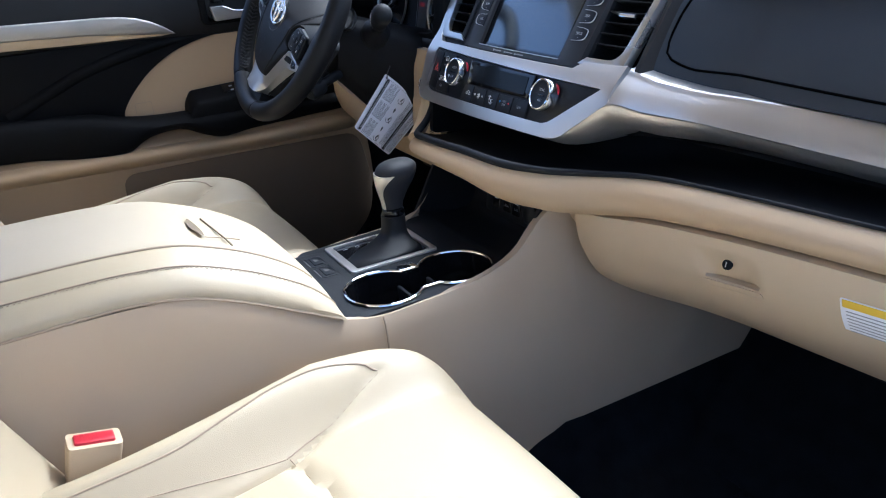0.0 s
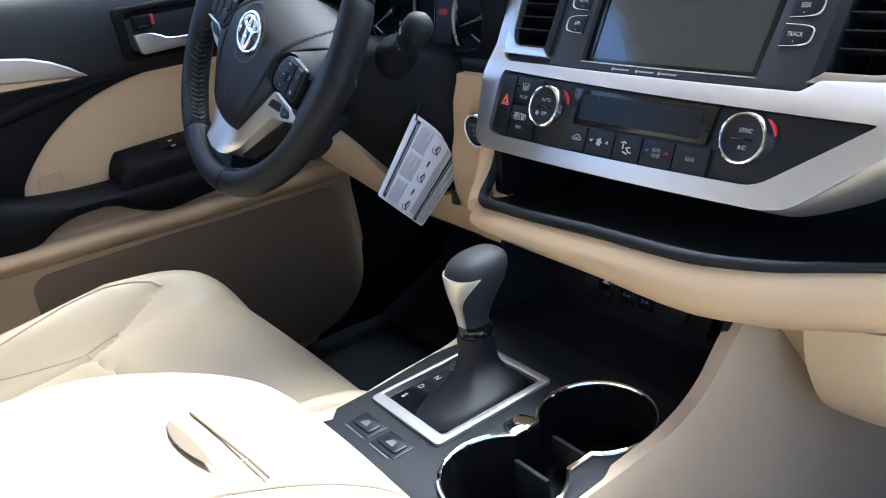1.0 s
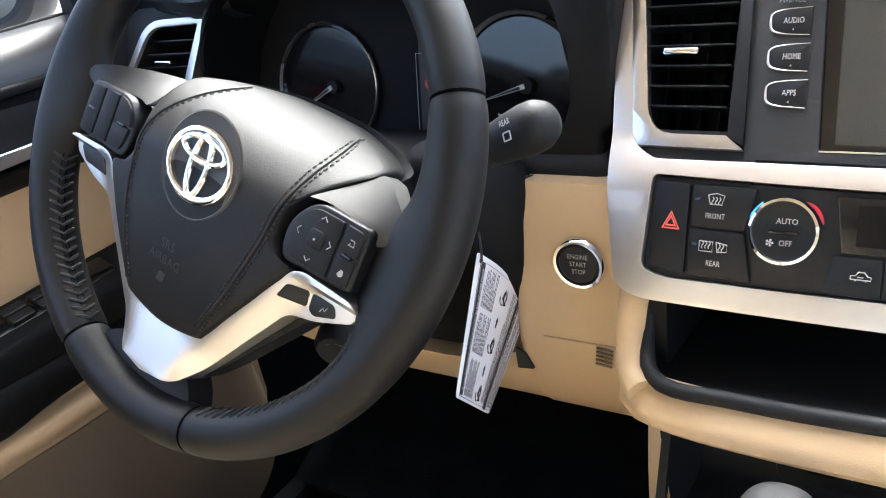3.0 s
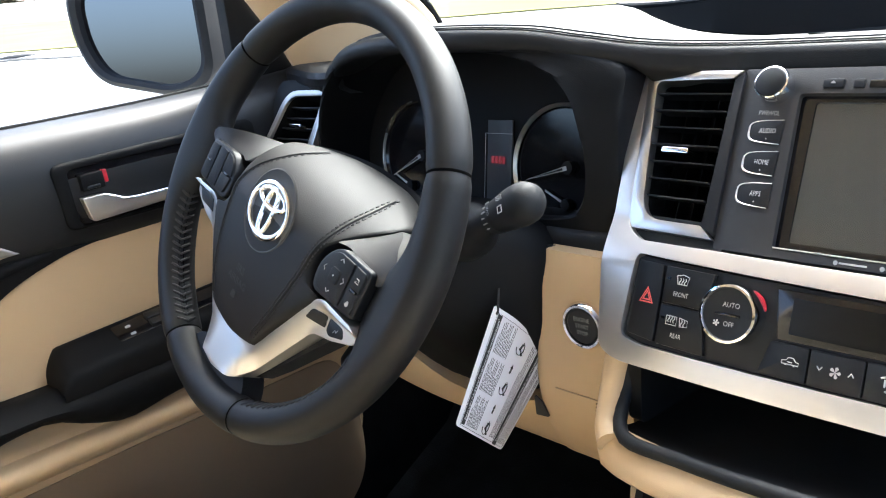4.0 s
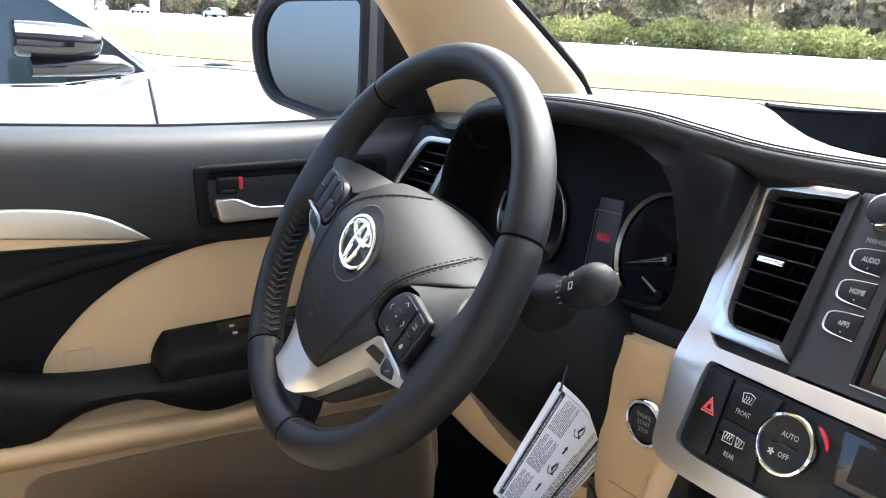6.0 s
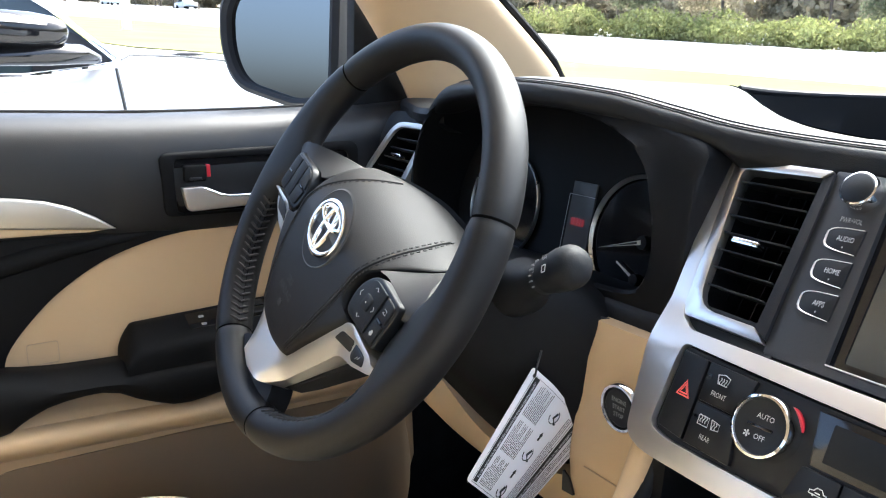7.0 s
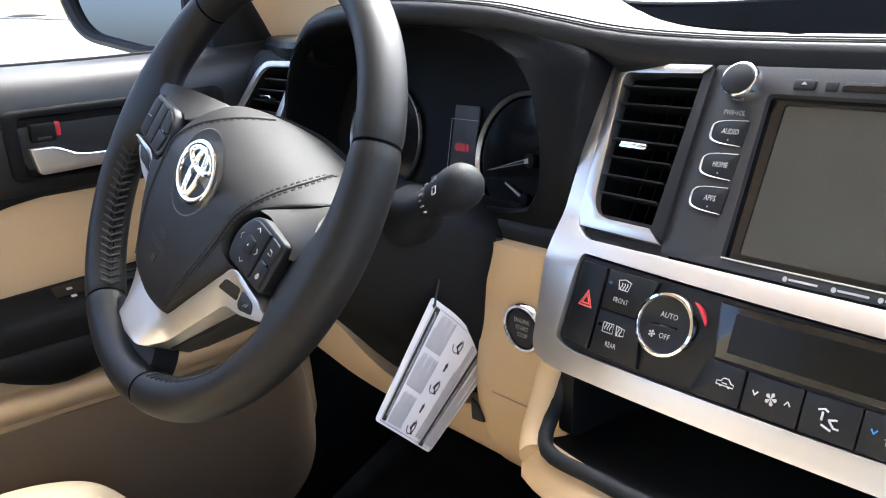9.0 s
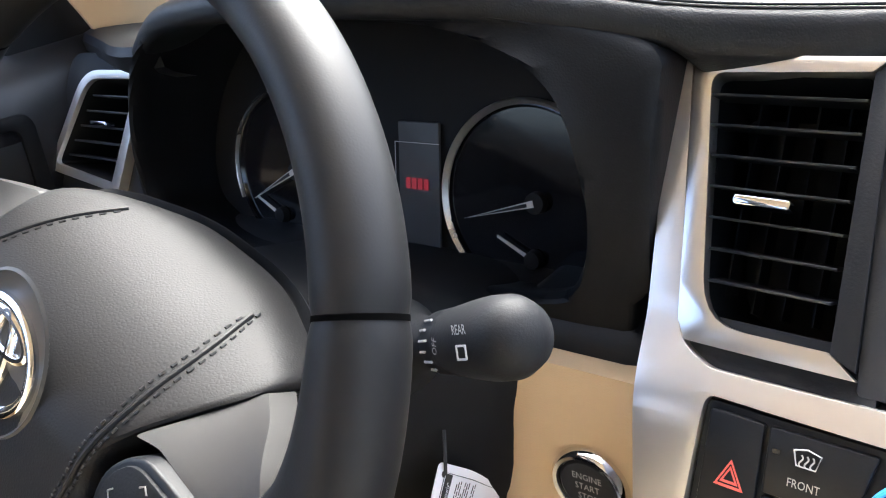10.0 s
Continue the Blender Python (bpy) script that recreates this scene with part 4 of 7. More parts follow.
part("display_window", plate(rect(-0.063, 0.9425, 0.062, 0.9630, 0.001), 0.001, lambda u, v, w: H(u, v, w + 0.0012), cuts=0.03), M_DISPLAY, hvac, "dark grey unlit display window")
edges = [-0.0775, -0.0485, -0.0165, 0.0125, 0.0445, 0.0765]
words = [None, None, None, "REAR\nTEMP", "REAR"]
for i in range(5):
    a, b = edges[i] + 0.0005, edges[i + 1] - 0.0005
    kb = key([(a - (0.002 if i == 0 else 0), 0.9172), (b, 0.9172), (b, 0.9370), (a + (0.004 if i == 0 else 0), 0.9370)], "climate_button")
    c = (a + b) / 2
    if words[i]:
        lettering(words[i], 0.0042, lambda u, v, w: H(c + u, 0.9275 + v, w + 0.0014), M_PRINT_DIM, kb, squeeze=0.85)
        if i == 3:
            icon([[(-0.0110, 0.0010), (-0.0095, -0.0008), (-0.0080, 0.0010)]], c, 0.9285, kb, M_BLUE, 0.0009)
            icon([[(0.0080, -0.0008), (0.0095, 0.0010), (0.0110, -0.0008)]], c, 0.9285, kb, M_RED, 0.0009)
    elif i == 0:
        icon([[(-0.006, -0.001), (-0.006, 0.001), (-0.003, 0.0015), (-0.0015, 0.0035), (0.002, 0.0035), (0.004, 0.0012), (0.006, 0.001), (0.006, -0.001), (-0.006, -0.001)], [(-0.0035, -0.0016), (-0.0025, -0.0016)], [(0.0025, -0.0016), (0.0035, -0.0016)], [(-0.002, 0.0005), (0.0015, 0.0005)]], c + 0.004, 0.927, kb, s=0.85)
    elif i == 1:
        icon([[(-0.0105, 0.002), (-0.009, 0.0), (-0.0075, 0.002)], [(0.0075, 0), (0.009, 0.002), (0.0105, 0)]], c, 0.927, kb, width=0.0008)
        part("fan_mark", join(*[plate([(0, 0), (0.0028 * math.cos(t - .4), 0.0028 * math.sin(t - .4)), (0.0034 * math.cos(t), 0.0034 * math.sin(t)), (0.0028 * math.cos(t + .35), 0.0028 * math.sin(t + .35))], 0.0003, lambda u, v, w: H(c + u, 0.9275 + v, w + 0.0016)) for t in np.arange(5) * math.tau / 5]), M_PRINT, kb)
    else:
        icon([[(-0.006, 0.0035), (-0.003, 0.0045), (-0.001, 0.0035)], [(-0.0035, 0.003), (-0.0035, -0.001)], [(0.000, 0.000), (0.003, -0.003), (0.0055, -0.003)], [(0.0, 0.0), (0.004, 0.001)], [(-0.003, -0.003), (0.002, -0.0045)]], c, 0.927, kb, width=0.0011)


# ---- instrument cluster ----
cluster = thing("instrument_cluster", "black instrument cluster with two chrome-rimmed gauges and a small display", "instrument cluster")
ins = frame_on((-0.40, 0.118, 1.0), (1, 0, 0), (0, 0.20, 0.98))
inner_edge = spline([(-0.609, 1.000), (-0.600, 1.050), (-0.568, 1.095), (-0.530, 1.113), (-0.470, 1.121), (-0.40, 1.118), (-0.335, 1.115), (-0.290, 1.105), (-0.262, 1.086), (-0.251, 1.055), (-0.248, 1.020), (-0.256, 0.992), (-0.275, 0.980), (-0.33, 0.976), (-0.42, 0.972), (-0.52, 0.974), (-0.585, 0.982)], 280, closed=True)
cx, cz = -0.425, 1.045


def scaled(p, k, dz=0.0):
    return (cx + (p[0] - cx) * k, cz + (p[1] - cz) * k + dz)


def hood_y(p):
    return 0.052 + 0.008 * max(0, (-0.50 - p[0]) / 0.12) ** 1.5 + 0.25 * (1.05 - p[1]) * 0.12


def hood_k(p):
    """0 at the sides, 1 along the top where the hood meets the pad."""
    k = max(0, min(1, (p[1] - 1.0) / 0.115))
    return k * k * (3 - 2 * k)


# sight hood: an inner tunnel, a rounded lip, and an outer skin that meets the pad and the column
def hood_out(p):
    x = min(cx + (p[0] - cx) * (1.205 if p[0] > cx else 1.05), -0.2195)
    k = hood_k(p)
    z = p[1] * (1 - k) + (xcurve(EDGE_Z, x) - 0.013) * k
    if p[1] < 0.985:
        z = z - 0.04
    return x, z


rows = []
for p in inner_edge:
    y = hood_y(p)
    q, r, o = scaled(p, 0.985), scaled(p, 0.93, -0.004), hood_out(p)
    l1, l2 = scaled(p, 1.018), scaled(p, 1.05)
    yo = (y + 0.004) * (1 - hood_k(p)) + (xcurve(EDGE_Y, o[0]) + 0.0006) * hood_k(p)
    drop = max(0, min(1, (1.0 - p[1]) / 0.02))
    pr = [V(r[0], 0.150, r[1] - 0.026 * drop), V(q[0], y + 0.035, q[1] - 0.010 * drop), V(p[0], y + 0.008, p[1]), V(l1[0], y + 0.0005, l1[1]), V(l2[0], y + 0.25 * (yo - y), l2[1]),
          V(0.5 * (l2[0] + o[0]), 0.38 * y + 0.62 * yo, 0.5 * (l2[1] + o[1])), V(o[0], yo, o[1]), V(o[0] + 0.0015 * (1 if o[0] > cx else -1), yo + 0.01, o[1]), V(o[0] + 0.0015 * (1 if o[0] > cx else -1), yo + 0.05, o[1])]
    rows.append([tuple(v) for v in spline([tuple(v) for v in pr], 34)])
part("gauge_hood", grid(rows, close_u=True), M_HOOD, dash, "black moulded hood round the instruments")
part("dash_face", join(box(-0.236, 0.080, 0.948, -0.2185, 0.12, 1.085, 0.012, 3), box(-0.30, 0.05, 0.938, -0.2185, 0.12, 0.972, 0.010, 3), box(-0.62, 0.07, 0.945, -0.29, 0.12, 0.968, 0.01)), M_BLACK, dash, "black fascia beside the instruments")
part("face", plate(rect(-0.205, -0.055, 0.165, 0.119, 0.02), 0.004, shifted(ins, 0, 0, 0), bevel=0), M_DARK, cluster, "matt black gauge face")
for gx, gv, name in ((-0.113, 0.006, "speed"), (0.082, 0.004, "power")):
    g = part("gauge", lathe([(0.0, 0.0), (0.0570, 0.0), (0.0570, 0.003), (0.0540, 0.0035), (0.0525, 0.0012), (0.0, 0.0012)], Matrix.Translation(ins(gx, gv, 0.001)) @ Euler((radians(90 - 11.5), 0, 0)).to_matrix().to_4x4(), 56), M_GLOSS, cluster, "round black gauge")
    gf = shifted(ins, gx, gv, 0.0028)
    a = np.linspace(radians(62), radians(246), 48) if gx > 0 else np.linspace(radians(-70), radians(205), 60)
    arc = []
    for t in a:
        wd = (0.0030 if gx > 0 else 0.0012) * (0.55 + 0.45 * math.sin((t - a[0]) / (a[-1] - a[0]) * math.pi))
        arc.append([gf(r * math.cos(t), r * math.sin(t), w) for r, w in ((0.0578, 0.0), (0.0577, 0.0034), (0.0568, 0.0040), (0.0566 - wd, 0.0022), (0.0564 - wd, 0.0))])
    part("chrome_arc", grid(arc), M_SURROUND, g, "flat bright silver rim")
    ang = radians(196 if gx > 0 else 208)
    c, s = math.cos(ang), math.sin(ang)
    part("needle", plate([(0.002 * s, -0.002 * c), (0.049 * c + 0.0004 * s, 0.049 * s), (0.049 * c - 0.0004 * s, 0.049 * s), (-0.002 * s, 0.002 * c)], 0.001, lambda u, v, w: gf(u + 0.008, v, w + 0.006)), M_PRINT, g, "white-edged pointer")
    part("needle_inlay", plate([(0.0011 * s + 0.004 * c, -0.0011 * c + 0.004 * s), (0.040 * c + 0.0003 * s, 0.040 * s), (0.040 * c - 0.0003 * s, 0.040 * s), (-0.0011 * s + 0.004 * c, 0.0011 * c + 0.004 * s)], 0.001, lambda u, v, w: gf(u + 0.008, v, w + 0.0065)), M_PANEL, g, "grey inlay of the pointer")
    part("needle_hub", lathe([(0.0, 0), (0.0065, 0), (0.006, 0.005), (0.0, 0.0055)], Matrix.Translation(gf(0.008, 0, 0)) @ Euler((radians(90 - 11.5), 0, 0)).to_matrix().to_4x4(), 24), M_DARK, g)
    part("small_needle", plate([(0.0, -0.0012), (-0.024, 0.0105), (-0.0238, 0.012), (0.0012, 0.0008)], 0.001, lambda u, v, w: gf(u + (0.007 if gx > 0 else -0.01), v - 0.033, w + 0.004)), M_PRINT, g)
    part("small_hub", lathe([(0.0, 0), (0.006, 0), (0.005, 0.005), (0.0, 0.006)], Matrix.Translation(gf(0.007 if gx > 0 else -0.01, -0.033, 0)) @ Euler((radians(90 - 11.5), 0, 0)).to_matrix().to_4x4(), 20), M_DARK, g)
    for i in range(9):
        t = radians(235 - i * 24)
        part("scale_mark", plate([(0.040 * math.cos(t - .012), 0.040 * math.sin(t - .012)), (0.045 * math.cos(t - .012), 0.045 * math.sin(t - .012)), (0.045 * math.cos(t + .012), 0.045 * math.sin(t + .012)), (0.040 * math.cos(t + .012), 0.040 * math.sin(t + .012))], 0.0003, lambda u, v, w: gf(u, v, w - 0.0008)), M_PRINT_DIM if i % 3 == 0 else M_PANEL, g)
disp = part("info_display", plate(rect(-0.015, -0.048, 0.017, 0.045, 0.001), 0.002, shifted(ins, 0.004, 0, 0.004), bevel=0.0005), M_INFO, cluster, "dark grey upright information display")
for i, (a, b) in enumerate(((-0.0175, 0.032), (-0.0175, -0.034))):
    part("display_line", plate(rect(a, b, -a, b + 0.0005), 0.0002, shifted(ins, 0.004, 0, 0.0044)), M_PRINT_DIM, disp)
part("display_line", plate(rect(-0.0178, -0.034, -0.0172, 0.0325), 0.0002, shifted(ins, 0.004, 0, 0.0044)), M_PRINT_DIM, disp)
for i in range(4):
    part("red_segment", plate(rect(-0.009 + i * 0.0048, -0.004, -0.0055 + i * 0.0048, 0.003, 0.0005), 0.0002, shifted(ins, 0.004, 0.0075, 0.0046)), M_LED, disp, "dim red warning segment")

# left side vent, with its pod above
sv = thing("air_vent", "side air vent with black slats and satin silver surround", "air vent")
SV = frame_on((-0.697, 0.082, 1.040), (1, -0.02, 0), (0, 0.36, 0.93))
s_out = rounded([(-0.066, -0.040), (0.046, -0.050), (0.074, 0.044), (-0.014, 0.043)], [0.010, 0.003, 0.004, 0.022])
s_in = rounded([(-0.054, -0.034), (0.036, -0.043), (0.064, 0.0375), (-0.008, 0.0365)], [0.008, 0.003, 0.003, 0.018])
part("surround", plate(s_out, 0.016, lambda u, v, w: SV(u, v, w + 0.004), holes=[s_in], bevel=0.0025), M_SATIN, sv, "satin silver surround")
part("duct", grid([[SV(a, b, 0) for a, b in s_in], [SV(a * 0.92, b * 0.92, -0.05) for a, b in s_in]], close_v=True), M_DARK, sv)
part("duct_end", plate([(a * 0.93, b * 0.93) for a, b in s_in], 0.002, lambda u, v, w: SV(u, v, w - 0.045)), M_DARK, sv)
for i in range(5):
    v0 = -0.026 + i * 0.0125
    l0, l1 = -0.046 + 0.0088 * i, 0.039 + 0.0043 * i
    part("slat", plate([(l0, -0.0008), (l1, -0.0008), (l1, 0.0008), (l0, 0.0008)], 0.018, lambda u, q, w, v0=v0: SV(u, v0 + q, -0.003 + w), bevel=0.0005), M_PANEL, sv)
part("slider_tab", plate(rect(-0.012, -0.0018, 0.012, 0.0018, 0.0015), 0.008, lambda u, v, w: SV(0.013 + u, v + 0.002, 0.005 + w), bevel=0.0009), M_CHROME, sv, "small chrome slider")
pod = []
for k in np.linspace(0, 1, 14):
    x = -0.765 + 0.200 * k
    y0 = xcurve([(-0.765, 0.135), (-0.68, 0.099), (-0.60, 0.067), (-0.565, 0.076)], x)
    pod.append([(x, y, z) for y, z in spline([(y0 + 0.12, 1.098), (y0 + 0.05, 1.106), (y0 + 0.008, 1.107), (y0 - 0.004, 1.100), (y0 - 0.002, 1.088), (y0 + 0.02, 1.078)], 20)])
part("side_pod", grid(pod), M_PAD, dash, "black stitched end cap above the side vent")
part("side_fascia", join(plate(rounded([(-0.085, -0.10), (0.085, -0.10), (0.09, 0.058), (-0.05, 0.058)], 0.02), 0.03, lambda u, v, w: SV(u, v, w - 0.004), holes=[s_in], bevel=0.004)), M_BLACK, dash, "black fascia round the side vent")

# ---- steering column ----
column = thing("steering_column", "black plastic steering column shroud", "steering column")
rows = []
for k in np.linspace(0, 1, 16):
    y = -0.075 + 0.20 * k
    c = V(-0.395, y, 0.983 - 0.34 * (y + 0.075))
    wd = 0.062 + 0.054 * min(1, k * 1.9) ** 1.3
    up, dn = 0.040 + 0.01 * k, 0.060 + 0.085 * min(1, k * 1.6) ** 1.2
    rows.append([c + V(wd * math.copysign(abs(math.cos(a)) ** 0.62, math.cos(a)), 0, (up if math.sin(a) > 0 else dn) * math.copysign(abs(math.sin(a)) ** 0.7, math.sin(a))) for a in np.linspace(0, math.tau, 44, endpoint=False)])
part("shroud", grid(rows, close_v=True, caps=True), M_DARK, column, "black grained column shroud")
part("shroud_joint", sweep([V(-0.335 + 0.07 * k - 0.0, -0.05 + 0.12 * k, 0.985 - 0.035 * k) for k in np.linspace(0, 1, 10)], 0.0012, 6), M_INK, column)

# wiper stalk
stalk = thing("wiper_stalk", "black wiper control stalk with white markings on the column", "control stalk")
A, B = V(-0.297, -0.022, 0.991), V(-0.213, -0.047, 1.029)
ax = (B - A).normalized()
rot = ax.to_track_quat("Z", "Y").to_matrix().to_4x4() @ Matrix.Diagonal((1.08, 1.08, 0.84, 1))
L = (B - A).length
part("stem", lathe([(0.0, -0.03), (0.021, -0.03), (0.020, -0.004), (0.0125, 0.014), (0.0095, 0.034), (0.0108, 0.042), (0.0108, 0.050), (0.0, 0.050)], Matrix.Translation(A) @ rot, 36), M_BLACK, stalk, "ribbed stalk collar")
part("ring", lathe([(0.0, 0.046), (0.0118, 0.046), (0.0122, 0.060), (0.0, 0.060)], Matrix.Translation(A) @ rot, 36), M_PANEL, stalk, "knurled turning ring")
part("tip", lathe([(0.0, 0.056), (0.0120, 0.056), (0.0134, 0.075), (0.0142, 0.090), (0.0138, 0.102), (0.0112, 0.110), (0.006, 0.114), (0.0, 0.115)], Matrix.Translation(A) @ rot, 36), M_BLACK, stalk, "rounded stalk end")
side = V(0.25, -0.85, 0.42)
side = (side - ax * side.dot(ax)).normalized()
face = frame_on(A + ax * 0.064 + side * 0.0197, ax, side.cross(ax))
lettering("REAR", 0.0050, shifted(face, 0.012, 0.005, -0.0045), M_PRINT, stalk, squeeze=0.8, depth=0.0008)
part("wiper_symbol", plate(rect(-0.0034, -0.003, 0.0034, 0.0024, 0.0008), 0.0004, shifted(face, 0.012, -0.0025, -0.0035), holes=[rect(-0.0027, -0.0023, 0.0027, 0.0017, 0.0006)]), M_PRINT, stalk)
lettering("OFF", 0.0046, shifted(face, -0.006, 0.0, -0.0045, 80), M_PRINT_DIM, stalk, squeeze=0.8, depth=0.0012)
for i in range(6):
    t = (i - 2.5) * 0.32
    dirn = side * math.cos(t) + side.cross(ax) * math.sin(t)
    part("ring_mark", sweep([A + ax * 0.0400 + dirn * 0.0131, A + ax * (0.044 + 0.002 * (i % 2)) + dirn * 0.0134], 0.0006, 5), M_PRINT_DIM, stalk)

# cruise lever, low on the column behind the wheel
cruise = thing("cruise_lever", "short black cruise control lever behind the steering wheel", "control lever")
ca, cb = V(-0.352, -0.070, 0.925), V(-0.331, -0.131, 0.909)
crot = (cb - ca).normalized().to_track_quat("Z", "Y").to_matrix().to_4x4()
part("stem", lathe([(0.0, 0.0), (0.008, 0.0), (0.0075, 0.045), (0.0, 0.046)], Matrix.Translation(ca) @ crot, 20), M_BLACK, cruise)
part("cap", lathe([(0.0, 0.040), (0.0135, 0.041), (0.0155, 0.050), (0.0150, 0.066), (0.0120, 0.070), (0.0, 0.071)], Matrix.Translation(ca) @ crot, 30), M_BLACK, cruise, "round black lever end")
for k in range(4):
    t = radians(20 + 42 * k)
    part("print_bar", plate(rect(-0.0028, -0.0007, 0.0028, 0.0007), 0.0003, lambda u, v, w: ca + crot.to_3x3() @ V(0.0085 * math.cos(t) - u * math.sin(t), 0.0085 * math.sin(t) + u * math.cos(t), 0.0714 + w)), M_PRINT_DIM, cruise)

# ---- steering wheel ----
wheel = thing("steering_wheel", "black leather steering wheel with satin silver spokes, turned slightly clockwise", "steering wheel")
TH, YAW, TURN_W = radians(28.7), radians(2.1), radians(-19.3)
_c, _s = math.cos(TURN_W), math.sin(TURN_W)
_n0, _v0 = V(0, -math.cos(TH), math.sin(TH)), V(0, math.sin(TH), math.cos(TH))
_n, _u0 = _n0 * math.cos(YAW) + V(math.sin(YAW), 0, 0), V(math.cos(YAW), 0, 0) - _n0 * math.sin(YAW)
_u, _v = _u0 * _c + _v0 * _s, _v0 * _c - _u0 * _s
WC = V(-0.3988, -0.1203, 1.0254)


def W(u, v, w=0.0):
    return WC + _u * u + _v * v + _n * w


def HW(u, v, w=0.0):
    """On the hub, which sits a little off the rim's middle."""
    return W(u + 0.0065, v, w)


R0 = 0.1655


def rim_point(t, a, grow=1.0):
    """t round the wheel, a round the section."""
    d = math.degrees(t) % 360
    thick = 0.0142 + 0.0012 * math.exp(-((d - 270) / 40) ** 2)
    bump = 0.0035 * (math.exp(-((d - 18) / 12) ** 2) + math.exp(-((d - 162) / 12) ** 2))
    e = min(abs(d + 3), abs(d - 357), abs(d - 183)) / 13
    swell = 0.0225 / (1 + e ** 4)
    q = max(0, -math.cos(a))
    r = R0 + thick * grow * math.cos(a) - bump * q - swell * q ** 2
    return W(r * math.cos(t), r * math.sin(t), 0.0165 * grow * math.sin(a))


SEAMS = [32.5, 147.5, 248.3, 290.8]
for i, s in enumerate(SEAMS):
    e = SEAMS[(i + 1) % 4] + (360 if i == 3 else 0)
    ts = np.radians(np.linspace(s + 0.12, e - 0.12, 60 if e - s > 60 else 26))
    rows = []
    for k, t in enumerate(ts):
        edge = min(k, len(ts) - 1 - k)
        gz = 1.0 if edge > 1 else 0.93 + 0.06 * edge
        rows.append([rim_point(t, a, gz) for a in np.linspace(0, math.tau, 26, endpoint=False)])
    part("rim", grid(rows, close_v=True, caps=True), M_RIM, wheel, "black leather rim section")
    part("rim_seam", grid([[rim_point(radians(s + d), a, 0.955) for a in np.linspace(0, math.tau, 26, endpoint=False)] for d in (-0.32, 0.32)], close_v=True), M_GAP, wheel)
# hand stitching on the inside of the rim: a row of slanting bars over a sewn groove
for a0, a1 in ((200, 246), (294, 340)):
    st = []
    for d in np.arange(a0, a1, 2.5):
        p, m_, q = rim_point(radians(d), radians(138), 1.015), rim_point(radians(d + 1.9), radians(165), 1.03), rim_point(radians(d), radians(194), 1.015)
        st.append(sweep([p, (p + m_) / 2, m_, (q + m_) / 2, q], [0.0009, 0.0013, 0.0011, 0.0013, 0.0009], 6))
    tagged(part("rim_stitching", join(*st), M_THREAD, wheel), kind="stuff")
    part("rim_groove", grid([[rim_point(radians(d), radians(t), 1.004 - 0.05 * (t == 166)) for t in (158, 166, 174)] for d in np.arange(a0, a1, 1.5)]), M_GAP, wheel)

# padded hub: its upper part rolls back towards the column
half = [(0.0, 0.0490), (0.030, 0.0482), (0.056, 0.0445), (0.078, 0.0395), (0.0885, 0.0335), (0.0815, 0.0205), (0.0740, 0.0095), (0.0668, -0.0045), (0.0662, -0.0200), (0.0745, -0.0295), (0.0850, -0.0330), (0.0715, -0.0520), (0.0515, -0.0790), (0.0385, -0.0975), (0.0310, -0.1030), (0.0, -0.1075)]
full = half + [(-a, b) for a, b in half[::-1][1:-1]]
hub_line = spline(full, 200, closed=True)


def hub_dome(u, v):
    return 0.0208 * (1 - 0.35 * (u / 0.1) ** 2) - 0.068 * max(0, (v + 0.012) / 0.057) ** 2 - 0.009 * max(0, (-v - 0.03) / 0.075) ** 2


rows = []
for k, g in ((0.985, -0.022), (1.0, -0.011), (0.998, -0.0055), (0.988, -0.0018), (0.965, -0.0004), (0.93, 0.0), (0.88, 0.0), (0.80, 0), (0.70, 0), (0.58, 0), (0.46, 0), (0.34, 0), (0.22, 0), (0.10, 0)):
    rows.append([HW(p[0] * k, -0.012 + (p[1] + 0.012) * k, hub_dome(p[0] * k, -0.012 + (p[1] + 0.012) * k) + g) for p in hub_line])
hub = part("hub_pad", grid(rows, close_v=True, caps=True), M_BLACK_LEATHER, wheel, "black leather airbag pad")


def sewn(sx, off):
    return spline([(sx * (0.0355 - off), -0.0935), (sx * (0.0500 - off), -0.0615), (sx * (0.0600 - off), -0.0270), (sx * (0.0632 - off), 0.0040), (sx * (0.0610 - off), 0.0215 - off * 0.4), (sx * (0.0570 - off * 0.7), 0.0330 - off * 0.7), (sx * (0.0500 - off * 0.3), 0.0430 - off * 0.5)], 96)


for off in (-0.0030, 0.0030):
    for sx in (-1, 1):
        if sx < 0 and off < 0:
            continue
        ln = sewn(sx, off)
        st = [sweep([HW(p[0], p[1], hub_dome(*p) + 0.0003), HW(q[0], q[1], hub_dome(*q) + 0.0003)], 0.00065, 5) for p, q in zip(ln[::2], ln[1::2])]
        tagged(part("pad_stitching", join(*st), M_THREAD, hub), kind="stuff")
# fold between the two rows of stitches
for sx in (-1, 1):
    part("pad_fold", sweep([HW(p[0], p[1], hub_dome(*p) - 0.0003) for p in sewn(sx, 0.0)], 0.0013, 8), M_BLACK_LEATHER, hub)
for i, word in enumerate(("SRS", "AIRBAG")):
    lettering(word, 0.0085, lambda u, v, w: HW(u - 0.004, v - 0.058 - 0.0095 * i, hub_dome(u - 0.004, v - 0.058 - 0.0095 * i) + 0.0006), M_INK, hub)
part("airbag_mark", plate(rounded([(-0.004, -0.003), (0.003, -0.003), (0.004, 0.003), (-0.002, 0.003)], 0.001), 0.0006, lambda u, v, w: HW(u - 0.004, v - 0.0785, hub_dome(u - 0.004, v - 0.0785) + 0.0006 + w)), M_INK, hub)

